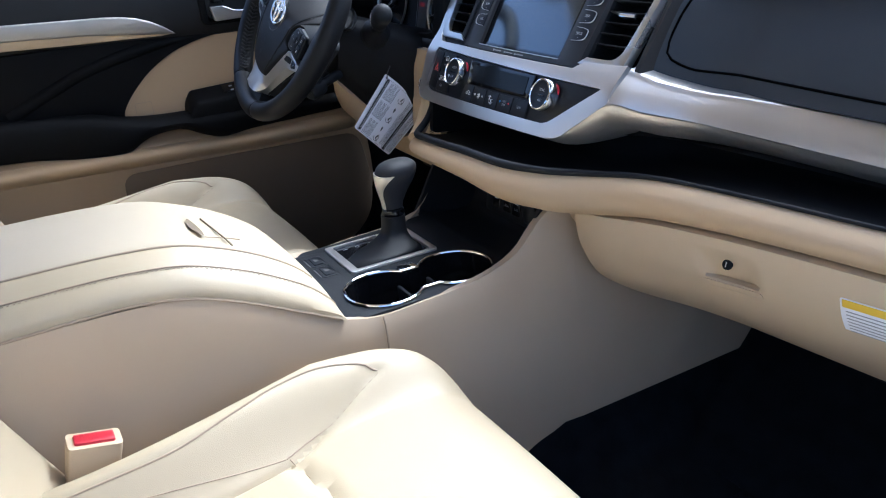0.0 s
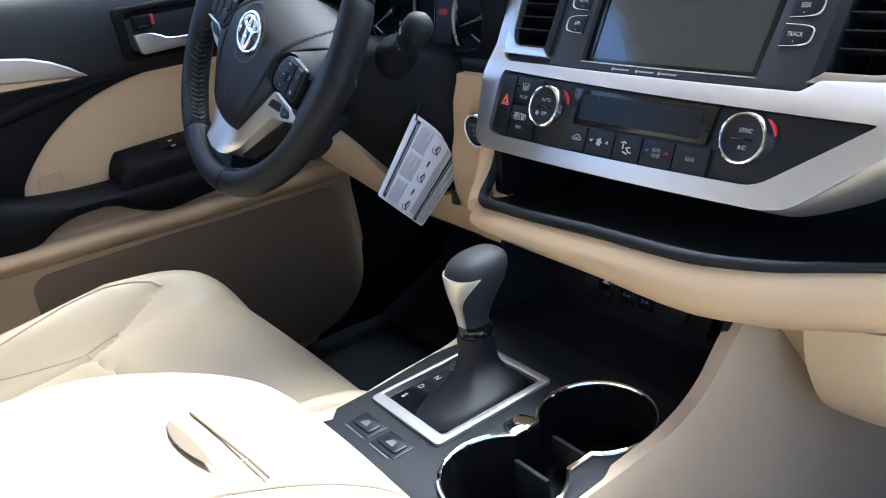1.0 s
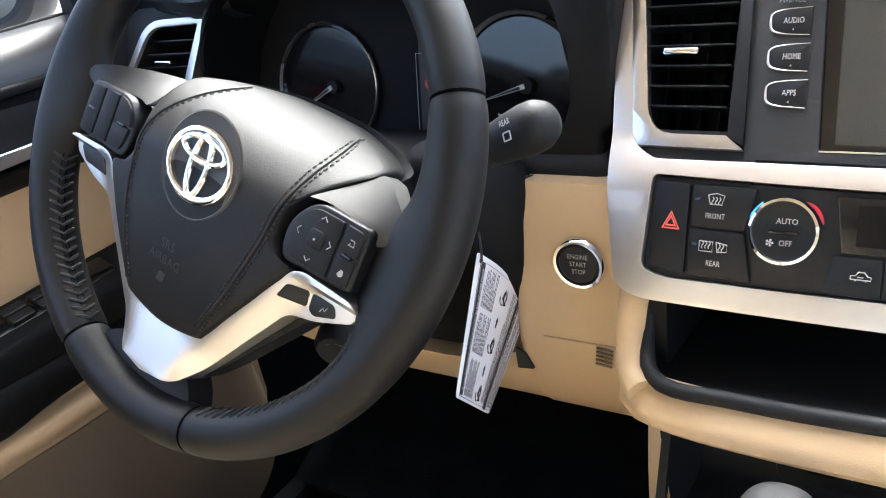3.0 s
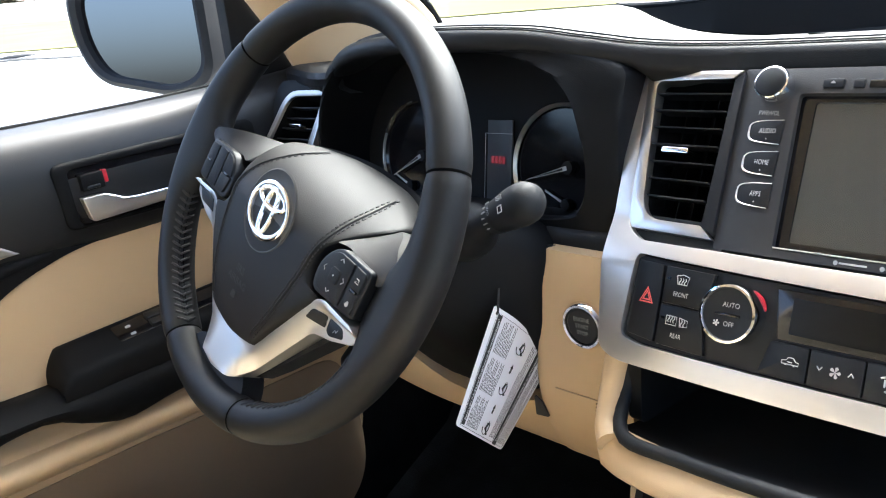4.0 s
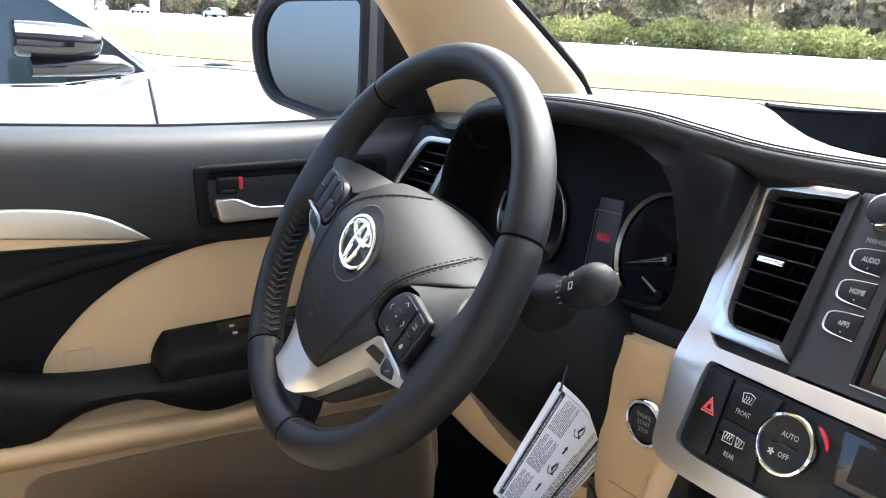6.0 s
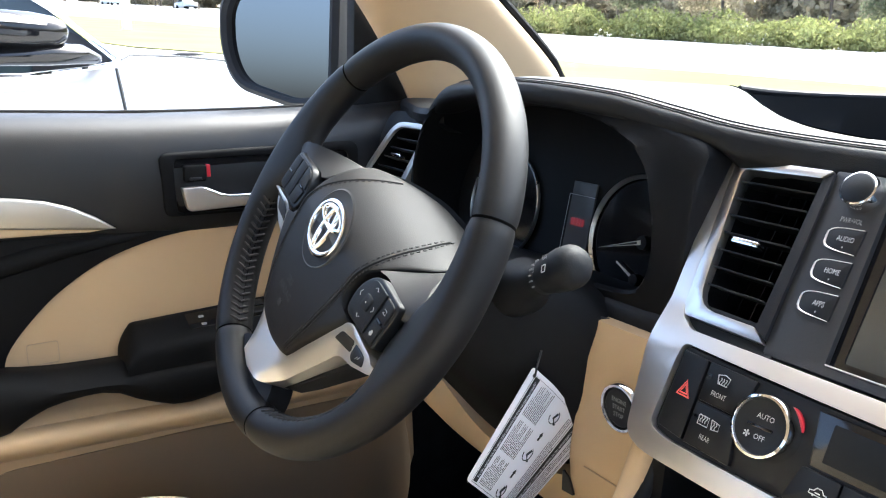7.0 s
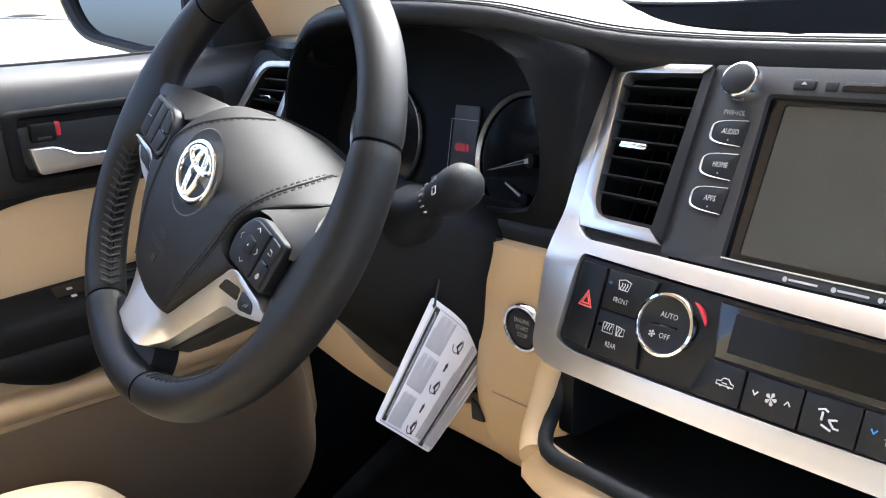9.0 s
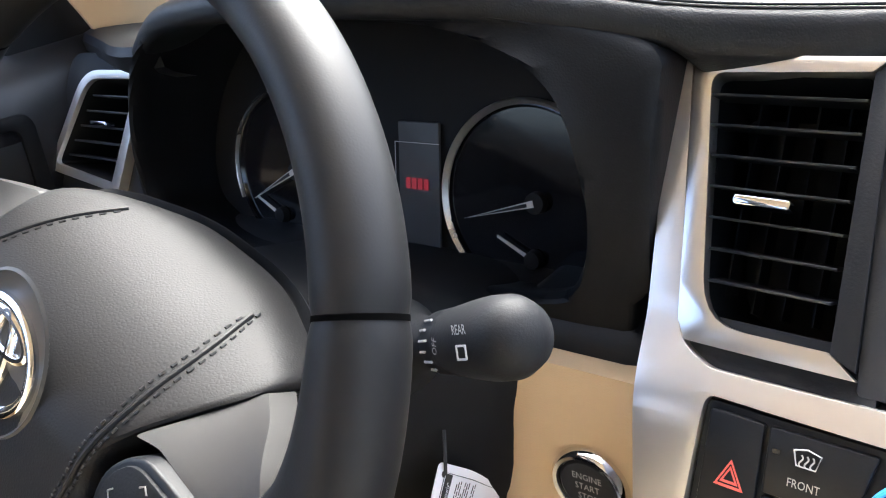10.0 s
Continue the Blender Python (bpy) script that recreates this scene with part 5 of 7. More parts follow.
# maker's oval, as plain chrome rings in a round recess
badge = part("badge_recess", lathe([(0.0, 0.0), (0.0325, 0.0), (0.0335, 0.0006), (0.0322, 0.0015), (0.0310, 0.0008), (0.0, 0.0008)], Matrix.Translation(HW(-0.001, -0.005, 0.0195)) @ Matrix(((_u.x, _v.x, _n.x), (_u.y, _v.y, _n.y), (_u.z, _v.z, _n.z))).to_4x4(), 48), M_BADGE, hub)


def oval(rx, ry, ox, oy, width, name, label=""):
    """A flat-faced chrome ring."""
    rows = []
    for t in np.linspace(0, math.tau, 64, endpoint=False):
        c, q = math.cos(t), math.sin(t)
        rows.append([HW(-0.001 + ox + (rx + d) * c, -0.005 + oy + (ry + d) * q, w) for d, w in ((width, 0.0202), (width * 0.85, 0.0222), (width * 0.35, 0.0232), (-width * 0.35, 0.0232), (-width * 0.85, 0.0222), (-width, 0.0202))])
    return part(name, grid(rows, close_u=True), M_CHROME, badge, label)


oval(0.0265, 0.0205, 0, 0, 0.0027, "badge_ring", "chrome oval badge ring")
oval(0.0185, 0.0068, 0, 0.0097, 0.0024, "badge_ring")
oval(0.0072, 0.0186, 0, 0, 0.0022, "badge_ring")

# silver spokes: a V below the pad whose arms end in brackets under the switch blocks
spoke_r = rounded([(0.0, -0.1070), (0.0315, -0.1022), (0.0400, -0.0945), (0.0530, -0.0762), (0.0720, -0.0505), (0.0855, -0.0318), (0.0935, -0.0288), (0.1270, -0.0300), (0.1340, -0.0330), (0.1300, -0.0425), (0.1070, -0.0525), (0.0870, -0.0575), (0.0790, -0.0685), (0.0620, -0.0910), (0.0420, -0.1180), (0.0260, -0.1365), (0.0, -0.1405)], [0, 0.004, 0.004, 0.002, 0.002, 0.004, 0.004, 0.002, 0.003, 0.003, 0.004, 0.006, 0.006, 0.01, 0.012, 0.006, 0], 3)
back_shape = rounded([(0.1215, 0.0225), (0.131, 0.0285), (0.146, 0.026), (0.155, 0.018), (0.150, -0.002), (0.1455, -0.030), (0.150, -0.042), (0.128, -0.0440), (0.094, -0.0600), (0.050, -0.1115), (0.030, -0.1320), (0.0, -0.1365), (0.0, -0.1000), (0.030, -0.0975), (0.045, -0.083), (0.0705, -0.0465), (0.080, -0.030), (0.072, -0.018), (0.0745, -0.002), (0.090, 0.0095)], 0.003, 3)
block_line = rounded([(0.0745, -0.0288), (0.0705, -0.0080), (0.0850, 0.0100), (0.1255, 0.0095), (0.1265, -0.0262)], [0.008, 0.012, 0.010, 0.005, 0.004])


def spoke_place(s):
    def f(u, v, w):
        arm = max(0, min(1, (abs(u) - 0.020) / 0.022))
        out = max(0, (abs(u) - 0.0345) * 0.81 - (v + 0.1025) * 0.586 - 0.0025) if v < -0.034 else 0.0
        tilt = -0.42 * min(out, 0.014) * arm - 0.22 * (max(-0.14, min(v, -0.105)) + 0.105) * (1 - arm)
        return HW(s * u, v, 0.0145 + 0.10 * (min(v, -0.03) + 0.03) - 0.06 * max(0, abs(u) - 0.12) + tilt + w)
    return f


whole = [tuple(p) for p in spoke_r] + [(-p[0], p[1]) for p in spoke_r[::-1] if p[0] > 1e-6]
sp = part("spoke", plate(whole, 0.022, spoke_place(1), bevel=0.0030, cuts=0.006, segments=4, rows=0.004), M_SATIN, wheel, "satin silver V-shaped spoke")


def ear_w(u, v):
    """The spoke's graphite end slopes back beside the pad."""
    return -0.003 - 0.045 * max(0, (v - 0.008) / 0.026) * max(0, min(1, 1 - (u - 0.085) / 0.055)) - 0.1 * max(0, u - 0.125)


for s in (1, -1):
    f = spoke_place(s)
    ear = rounded([(0.0745, 0.0085), (0.0820, 0.0205), (0.0885, 0.0325), (0.1080, 0.0325), (0.1260, 0.0270), (0.1400, 0.0190), (0.1460, 0.0110), (0.1280, 0.0020), (0.1265, 0.0095), (0.0850, 0.0102)], [0.002, 0.003, 0.002, 0.006, 0.006, 0.004, 0.003, 0.002, 0.003, 0.004])
    if s < 0:
        ear = rounded([(0.0745, 0.0085), (0.0820, 0.0195), (0.0885, 0.0305), (0.1050, 0.0275), (0.1250, 0.0215), (0.1400, 0.0155), (0.1460, 0.0090), (0.1280, 0.0020), (0.1265, 0.0095), (0.0850, 0.0102)], 0.003)
    part("spoke_ear", plate(ear, 0.014, lambda u, v, w: f(u, v, w + ear_w(u, v)), bevel=0.0022, cuts=0.008, segments=3, rows=0.005), M_EAR if s > 0 else M_RIM, wheel, "satin graphite end of the spoke" if s > 0 else "black leather end of the spoke")
    base = part("switch_pad", plate(block_line, 0.016, lambda u, v, w: f(u, v, w + 0.0010), bevel=0.0016, cuts=0.012, segments=3), M_PANEL, wheel, "black switch block")
    if s > 0:
        keys = [rounded([(0.0785, -0.0245), (0.0750, -0.0070), (0.0865, 0.0070), (0.1085, 0.0070), (0.1090, -0.0250)], [0.006, 0.010, 0.007, 0.001, 0.001]), rounded([(0.1115, -0.0250), (0.1240, -0.0240), (0.1238, -0.0095), (0.1118, -0.0095)], 0.0015), rounded([(0.1118, -0.0080), (0.1238, -0.0080), (0.1235, 0.0065), (0.1115, 0.0070)], [0.001, 0.001, 0.004, 0.001])]
    else:
        keys = [rounded([(0.0785, -0.0245), (0.0755, -0.0095), (0.0925, -0.0095), (0.0930, -0.0250)], [0.004, 0.001, 0.001, 0.001]), rounded([(0.0755, -0.0080), (0.0800, 0.0035), (0.0870, 0.0075), (0.0925, 0.0078), (0.0925, -0.0080)], [0.001, 0.004, 0.004, 0.001, 0.001]), rect(0.0942, -0.0248, 0.1080, 0.0078, 0.001), rounded([(0.1095, -0.0248), (0.1235, -0.0240), (0.1230, 0.0065), (0.1095, 0.0075)], [0.001, 0.003, 0.004, 0.001])]
    for kk in keys:
        part("switch", plate(kk, 0.004, lambda u, v, w: f(u, v, w + 0.0026), bevel=0.0011), M_BLACK, base)
    for a in ((0.1178, -0.0088),) if s > 0 else ((0.0838, -0.0088), (0.1165, -0.0088)):
        part("switch_bead", plate(rounded([(a[0] - 0.0032, a[1] - 0.0010), (a[0] + 0.0032, a[1] - 0.0010), (a[0] + 0.0032, a[1] + 0.0010), (a[0] - 0.0032, a[1] + 0.0010)], 0.0009), 0.002, lambda u, v, w: f(u, v, w + 0.0032), bevel=0.0004), M_GLOSS, base)
    if s > 0:
        part("switch_rocker", plate(rect(0.0895, -0.0145, 0.1005, -0.0035, 0.003), 0.003, lambda u, v, w: f(u, v, w + 0.0042), bevel=0.0012), M_BLACK, base)
        part("rocker_dot", plate(circle(0.095, -0.009, 0.0006, 10), 0.0003, lambda u, v, w: f(u, v, w + 0.0045)), M_PRINT, base)
        for (a, b, t) in ((0.096, 0.0035, 0), (0.094, -0.0210, 180), (0.0815, -0.0085, 90), (0.1050, -0.0085, -90)):
            c0, s0 = math.cos(radians(t)), math.sin(radians(t))
            pts = [(-0.0022, -0.001), (0, 0.001), (0.0022, -0.001)]
            part("arrow_mark", sweep([f(a + c0 * x - s0 * y, b + s0 * x + c0 * y, 0.0028) for x, y in pts], 0.00035, 5), M_PRINT_DIM, base)
        part("phone_mark", plate(rounded([(0.1160, -0.0190), (0.1178, -0.0160), (0.1195, -0.0165), (0.1200, -0.0190), (0.1180, -0.0205)], 0.0006), 0.0003, lambda u, v, w: f(u, v, w + 0.0030)), M_PRINT_DIM, base)
        part("back_mark", sweep([f(a, b, 0.0030) for a, b in ((0.1165, 0.0005), (0.1195, 0.0005), (0.1200, -0.0025), (0.1160, -0.0025), (0.1172, -0.0014))], 0.0003, 5), M_PRINT_DIM, base)
        for kk in ([(0.0790, -0.0500), (0.0845, -0.0400), (0.0985, -0.0380), (0.0985, -0.0478)], [(0.1000, -0.0379), (0.1165, -0.0382), (0.1200, -0.0445), (0.1045, -0.0505), (0.1000, -0.0480)]):
            kk = rounded(kk, 0.0025)
            part("lane_button", plate(kk, 0.006, lambda u, v, w: f(u, v, w + 0.0008), bevel=0.001), M_PANEL, sp, "small black button")
        part("lane_mark", sweep([f(a, b, 0.0010) for a, b in ((0.1085, -0.0455), (0.1100, -0.0425), (0.1115, -0.0440), (0.1130, -0.0410))], 0.0003, 5), M_PRINT_DIM, sp)
    else:
        part("lane_button", plate(rounded([(0.0925, -0.0475), (0.0975, -0.0352), (0.1180, -0.0325), (0.1265, -0.0370), (0.1180, -0.0460)], 0.003), 0.006, lambda u, v, w: f(u, v, w + 0.0010), bevel=0.001), M_HOUSING, sp, "small dark grey button")
# leather root of the lower spoke and the back of the hub
root = rounded([(-0.030, -0.128), (0.0, -0.134), (0.024, -0.129), (0.037, -0.141), (0.046, -0.166), (-0.06, -0.166), (-0.052, -0.140)], 0.008)
part("spoke_root", plate(root, 0.020, lambda u, v, w: HW(u, v, w - 0.0010 + 0.14 * (-v - 0.135)), bevel=0.008, cuts=0.012, segments=5), M_RIM, wheel, "leather neck of the lower spoke")
for s in (1, -1):
    for k in range(4):
        part("leather_pleat", sweep([HW(s * a, b, 0.0050 + 0.5 * (a - 0.140)) for a, b in spline([(0.140 + 0.002 * k, 0.0165 - 0.0026 * k), (0.147 + 0.0015 * k, 0.0150 - 0.0018 * k), (0.153, 0.0160 - 0.0010 * k)], 8)], [0.0003] + [0.0009] * 6 + [0.0003], 6), M_RIM, wheel)
rows = []
for k, g in ((0.98, -0.024), (1.03, -0.031), (1.02, -0.040), (0.80, -0.055), (0.3, -0.060)):
    rows.append([HW(p[0] * k * 0.99, -0.02 + (p[1] + 0.02) * k, min(g, hub_dome(*p) - 0.024) - 0.006 * (k < 1)) for p in hub_line])
part("hub_back", grid(rows, close_v=True, caps=True), M_BLACK, wheel, "black plastic hub cover")
back_sp = [(a * 0.97, b - 0.001) for a, b in back_shape]
for s in (1, -1):
    part("spoke_back", plate(back_sp if s > 0 else [(a, min(b, 0.004)) for a, b in back_sp], 0.018, lambda u, v, w: HW(s * u, v, w - 0.010), bevel=0.004, cuts=0.02), M_BLACK, wheel)

# ---- start button and hang tag ----
starter = thing("start_button", "round black engine start button with chrome ring on the dashboard", "start button")
m = Matrix.Translation((-0.2385, 0.0285, 0.9015)) @ Euler((radians(91), 0, 0)).to_matrix().to_4x4() @ Matrix.Scale(0.9, 4)
part("cap", lathe([(0.0, 0.0), (0.0170, 0.0), (0.0170, 0.004), (0.0155, 0.0052), (0.0, 0.0048)], m, 40), M_PANEL, starter, "black push cap")
part("chrome_ring", lathe([(0.0171, 0.0), (0.0224, 0.0), (0.0221, 0.004), (0.0203, 0.0064), (0.0182, 0.0060), (0.0171, 0.003)], m, 48), M_CHROME, starter, "chrome ring")
for i, word in enumerate(("ENGINE", "START", "STOP")):
    lettering(word, 0.0058, lambda u, v, w: m @ V(u, v + 0.0065 - 0.0065 * i, 0.0050 + w), M_PRINT_DIM, starter, squeeze=0.85)

tag = thing("hang_tag", "white printed card tag hanging from the steering column", "hang tag")
TO = V(-0.284, -0.083, 0.851)
ta = (V(-0.2945, -0.0135, 0.9245) - TO).normalized()
tb = V(-0.3035, -0.0225, 0.7855) - TO
tb = (tb - ta * tb.dot(ta)).normalized()
TP = lambda a, b, w=0.0: TO + ta * a + tb * b - ta.cross(tb) * (w + 2.6 * a * b)
TX = lambda a0, b0: (lambda u, v, w: TP(a0 + u, b0 - v, w))
card = rounded([(0.0, 0.0), (0.0, 0.092), (0.090, 0.092), (0.1005, 0.03), (0.1005, 0.0)], [0.004, 0.004, 0.004, 0.01, 0.003])
part("card", plate(card, 0.0006, lambda a, b, w: TP(a, b, w), cuts=0.005, rows=0.005), M_PAPER, tag, "white card")
part("string_hole", plate(circle(0.0955, 0.005, 0.0016, 14), 0.0002, lambda a, b, w: TP(a, b, w + 0.0003)), M_INK, tag)
part("tie", sweep([TP(0.0955, 0.005, 0.001), TP(0.101, 0.001, 0.002), V(-0.298, -0.004, 0.934)], 0.0009, 6), M_INK, tag, "black tie")
part("heading_bar", plate(rect(0.003, 0.0070, 0.096, 0.0125, 0.001), 0.0002, lambda a, b, w: TP(a, b, w + 0.0003), cuts=0.005), M_INK, tag)
lettering("Starting engine / hybrid system if the electronic key does not operate properly*", 0.0040, TX(0.0495, 0.0098), M_PAPER, tag, depth=0.0007, squeeze=0.66)
part("heading_bar", plate(rect(0.001, 0.0700, 0.092, 0.0762, 0.001), 0.0002, lambda a, b, w: TP(a, b, w + 0.0003), cuts=0.005), M_INK, tag)
lettering("Stopping engine / hybrid system in an emergency", 0.0046, TX(0.043, 0.0731), M_PAPER, tag, depth=0.0007, squeeze=0.86)
part("border_line", join(*[sweep([TP(*q, 0.0004) for q in ln], 0.0002, 4) for ln in ([(0.002, 0.0055), (0.002, 0.030), (0.002, 0.068), (0.05, 0.068), (0.093, 0.068), (0.096, 0.030), (0.0965, 0.0055), (0.05, 0.0055), (0.002, 0.0055)], [(0.002, 0.069), (0.002, 0.089), (0.09, 0.089)])]), M_INK, tag)
rng = random.Random(5)
bars = []
for (a0, a1, b0, nb) in ((0.004, 0.030, 0.0155, 11), (0.034, 0.062, 0.0155, 12), (0.066, 0.094, 0.0155, 11), (0.005, 0.088, 0.0595, 5), (0.004, 0.088, 0.0780, 6)):
    for i in range(nb):
        a, end = a0, a1 - (0.0 if i % 4 else (a1 - a0) * rng.uniform(0.2, 0.6))
        while a < end - 0.001:
            q = min(rng.uniform(0.0014, 0.0060), end - a)
            bars.append(plate(rect(a, b0 + i * 0.00185, a + q, b0 + 0.00062 + i * 0.00185), 0.0001, lambda u, v, w: TP(u, v, w + 0.00035)))
            a += q + 0.0008
tagged(part("small_print", join(*bars), M_INK, tag), kind="stuff")
for a in (0.010, 0.045, 0.081):
    part("drawing", join(sweep([TP(a + 0.006 * math.cos(t), 0.047 + 0.005 * math.sin(t), 0.0005) for t in np.linspace(0.4, 4.6, 14)], 0.0004, 5), sweep([TP(a - 0.005, 0.052, 0.0003), TP(a - 0.001, 0.047, 0.0003), TP(a + 0.004, 0.049, 0.0003)], 0.0011, 5)), M_INK, tag)
for a in (0.026, 0.062):
    part("arrow", plate([(a - 0.004, 0.0465), (a + 0.0005, 0.0465), (a + 0.0005, 0.0455), (a + 0.004, 0.0475), (a + 0.0005, 0.0495), (a + 0.0005, 0.0485), (a - 0.004, 0.0485)], 0.0002, lambda u, v, w: TP(u, v, w + 0.0003)), M_INK, tag)


# ---- centre console ----
console = thing("center_console", "beige centre console with black top panel and cup holders", "console")
CT = 0.732
# side walls: the top edge sweeps up to the dashboard
for s, name in ((1, "passenger"), (-1, "driver")):
    if s > 0:
        edge = spline([(0.112, -0.80, 0.829), (0.112, -0.62, 0.831), (0.111, -0.45, 0.824), (0.1095, -0.34, 0.776), (0.107, -0.285, 0.745), (0.104, -0.235, 0.7315), (0.104, -0.18, 0.733), (0.106, -0.13, 0.737), (0.110, -0.085, 0.747), (0.110, -0.045, 0.764), (0.111, -0.015, 0.796), (0.111, 0.03, 0.83)], 60)
    else:
        edge = spline([(-0.132, -0.80, 0.829), (-0.132, -0.62, 0.831), (-0.132, -0.45, 0.824), (-0.132, -0.34, 0.776), (-0.133, -0.285, 0.745), (-0.136, -0.235, 0.732), (-0.140, -0.18, 0.733), (-0.146, -0.10, 0.735), (-0.158, -0.05, 0.745), (-0.172, -0.018, 0.770), (-0.183, 0.003, 0.80), (-0.186, 0.03, 0.83)], 60)
    rows = []
    for p in edge:
        x, y, z = p
        flare = 0.015 * max(0, (y + 0.30) / 0.33) if s > 0 else 0.0
        lw = 1.0 if s > 0 else float(np.interp(y, [-0.10, -0.05], [1.0, 0.3]))
        rows.append(spline([(x - s * 0.014 * lw, y, z - 0.004), (x - s * 0.010 * lw, y, z + 0.0), (x - s * 0.002, y, z - 0.001), (x + s * 0.004, y, z - 0.010), (x + s * (0.007 + flare * 0.3), y, z - 0.08), (x + s * (0.010 + flare), y + 0.02 * max(0, y + 0.2), 0.56), (x + s * (0.012 + flare), y, 0.39)], 24))
    part("side_wall", grid(rows), M_CONSOLE, console, "beige moulded side")
    if s > 0:
        rows2 = []
        for p in np.linspace(0.03, 0.56, 14):
            rows2.append([(0.115, p, 0.82), (0.120, p, 0.75), (0.1269, p, 0.68), (0.136, p, 0.56), (0.140, p, 0.39)])
        part("tunnel_side", grid([spline(r, 12) for r in rows2]), M_CONSOLE, console, "beige tunnel side in the footwell")
        part("panel_joint", sweep([V(0.1062, -0.2345, 0.7300), V(0.1115, -0.235, 0.722), V(0.1165, -0.235, 0.66), V(0.1235, -0.235, 0.56)], 0.0012, 6), M_SEAM, console)

cup_a, cup_b = (0.0435, -0.203), (0.0435, -0.101)
RC = 0.0475


def cup_outline(grow):
    """Two cup circles joined by a waist."""
    r = RC + grow
    a = [(cup_b[0] + r * math.cos(t), cup_b[1] + r * math.sin(t)) for t in np.linspace(radians(-52), radians(232), 30)]
    b = [(cup_a[0] + r * math.cos(t), cup_a[1] + r * math.sin(t)) for t in np.linspace(radians(128), radians(412), 30)]
    return [np.array(p) for p in a + b]


well = cup_outline(0.0)
gate = rect(-0.119, -0.216, -0.022, -0.091, 0.006)
top_line = rounded([(-0.130, -0.300), (0.098, -0.300), (0.0975, -0.235), (0.098, -0.15), (0.100, -0.075), (0.1, -0.035), (-0.155, -0.035), (-0.148, -0.08), (-0.134, -0.2)], 0.004)
CP = lambda u, v, w=0.0: V(u, v, CT + w + 0.02 * max(0, v + 0.07) ** 1.0)
part("top_panel", plate(top_line, 0.004, CP, holes=[well, gate], bevel=0.001), M_BLACK, console, "black grained top panel")
part("cup_wall", grid([[V(p[0], p[1], CT) for p in well], [V(cup_a[0] + (p[0] - cup_a[0]) * 0.93, p[1] * 1.0, CT - 0.065) for p in well]], close_v=True), M_GLOSS, console, "dark cup holder well")
part("cup_floor", plate(cup_outline(-0.002), 0.003, lambda u, v, w: V(u, v, CT - 0.062 + w)), M_DARK, console)
part("cup_rim", sweep([V(p[0], p[1], CT + 0.0015) for p in cup_outline(0.0015)], 0.0022, 8, closed=True), M_CHROME, console, "chrome rim of the cup holders")
part("rim_flag", plate(rounded([(-0.006, -0.162), (0.010, -0.168), (0.017, -0.152), (0.010, -0.137), (-0.006, -0.142)], 0.005), 0.005, lambda u, v, w: CP(u, v, w + 0.003), bevel=0.002), M_CHROME, console, "bright chrome link between the cups")
part("cup_divider", join(box(0.022, -0.176, CT - 0.058, 0.060, -0.171, CT - 0.012, 0.002), box(0.022, -0.134, CT - 0.058, 0.060, -0.129, CT - 0.012, 0.002), box(0.020, -0.172, CT - 0.060, 0.062, -0.132, CT - 0.050, 0.003)), M_BLACK, console, "black removable cup divider")
for i in range(2):
    x0, y0 = (-0.107, -0.252) if i == 0 else (-0.068, -0.252)
    b = part("seat_heater_switch", join(plate(rect(x0, y0, x0 + 0.034, y0 + 0.022, 0.002), 0.005, lambda u, v, w: CP(u, v, w + 0.0008), bevel=0.001), plate(rect(x0 + 0.004, y0 + 0.004, x0 + 0.03, y0 + 0.018, 0.003), 0.004, lambda u, v, w: CP(u, v, w + 0.0025), bevel=0.0015)), M_PANEL, console, "black rocker switch")
    part("switch_mark", plate(rounded([(x0 + 0.012, y0 + 0.0075), (x0 + 0.022, y0 + 0.0075), (x0 + 0.020, y0 + 0.014), (x0 + 0.015, y0 + 0.014)], 0.001), 0.0003, lambda u, v, w: CP(u, v, w + 0.0029)), M_PRINT_FAINT, b)
    part("switch_slot", plate(rect(x0 + 0.002, y0 - 0.0025, x0 + 0.030, y0 - 0.0012, 0.0005), 0.0005, lambda u, v, w: CP(u, v, w + 0.0007)), M_PRINT_FAINT, b)

# open front bin under the dashboard, with sockets
binm = []
for x in np.linspace(-0.168, 0.098, 12):
    binm.append(spline([(x, -0.045, CT), (x, 0.0, CT - 0.008), (x, 0.040, CT - 0.010), (x, 0.056, CT - 0.002), (x, 0.062, CT + 0.02), (x, 0.060, CT + 0.075), (x, 0.05, CT + 0.10)], 26))
part("front_bin", grid(binm), M_BLACK, console, "dark open bin before the shifter")
for s, x in ((1, 0.098), (-1, -0.168)):
    part("bin_side", plate(rounded([(-0.06, CT - 0.02), (0.13, CT - 0.03), (0.13, CT + 0.09), (0.0, CT + 0.085), (-0.03, CT + 0.03)], 0.01), 0.006, lambda u, v, w: V(x + s * (0.004 + w) + s * 0.06 * max(0, v - CT) * (0.15), u, v)), M_BLACK, console)
SK = frame_on((-0.04, 0.049, 0.757), (1, 0, 0), (0, 0.20, 0.98))
sock = part("socket_panel", plate(rounded([(-0.070, -0.024), (0.080, -0.024), (0.090, 0.030), (-0.075, 0.030)], 0.008), 0.012, SK, bevel=0.003, cuts=0.03), M_PANEL, console, "black panel with power and charging sockets")
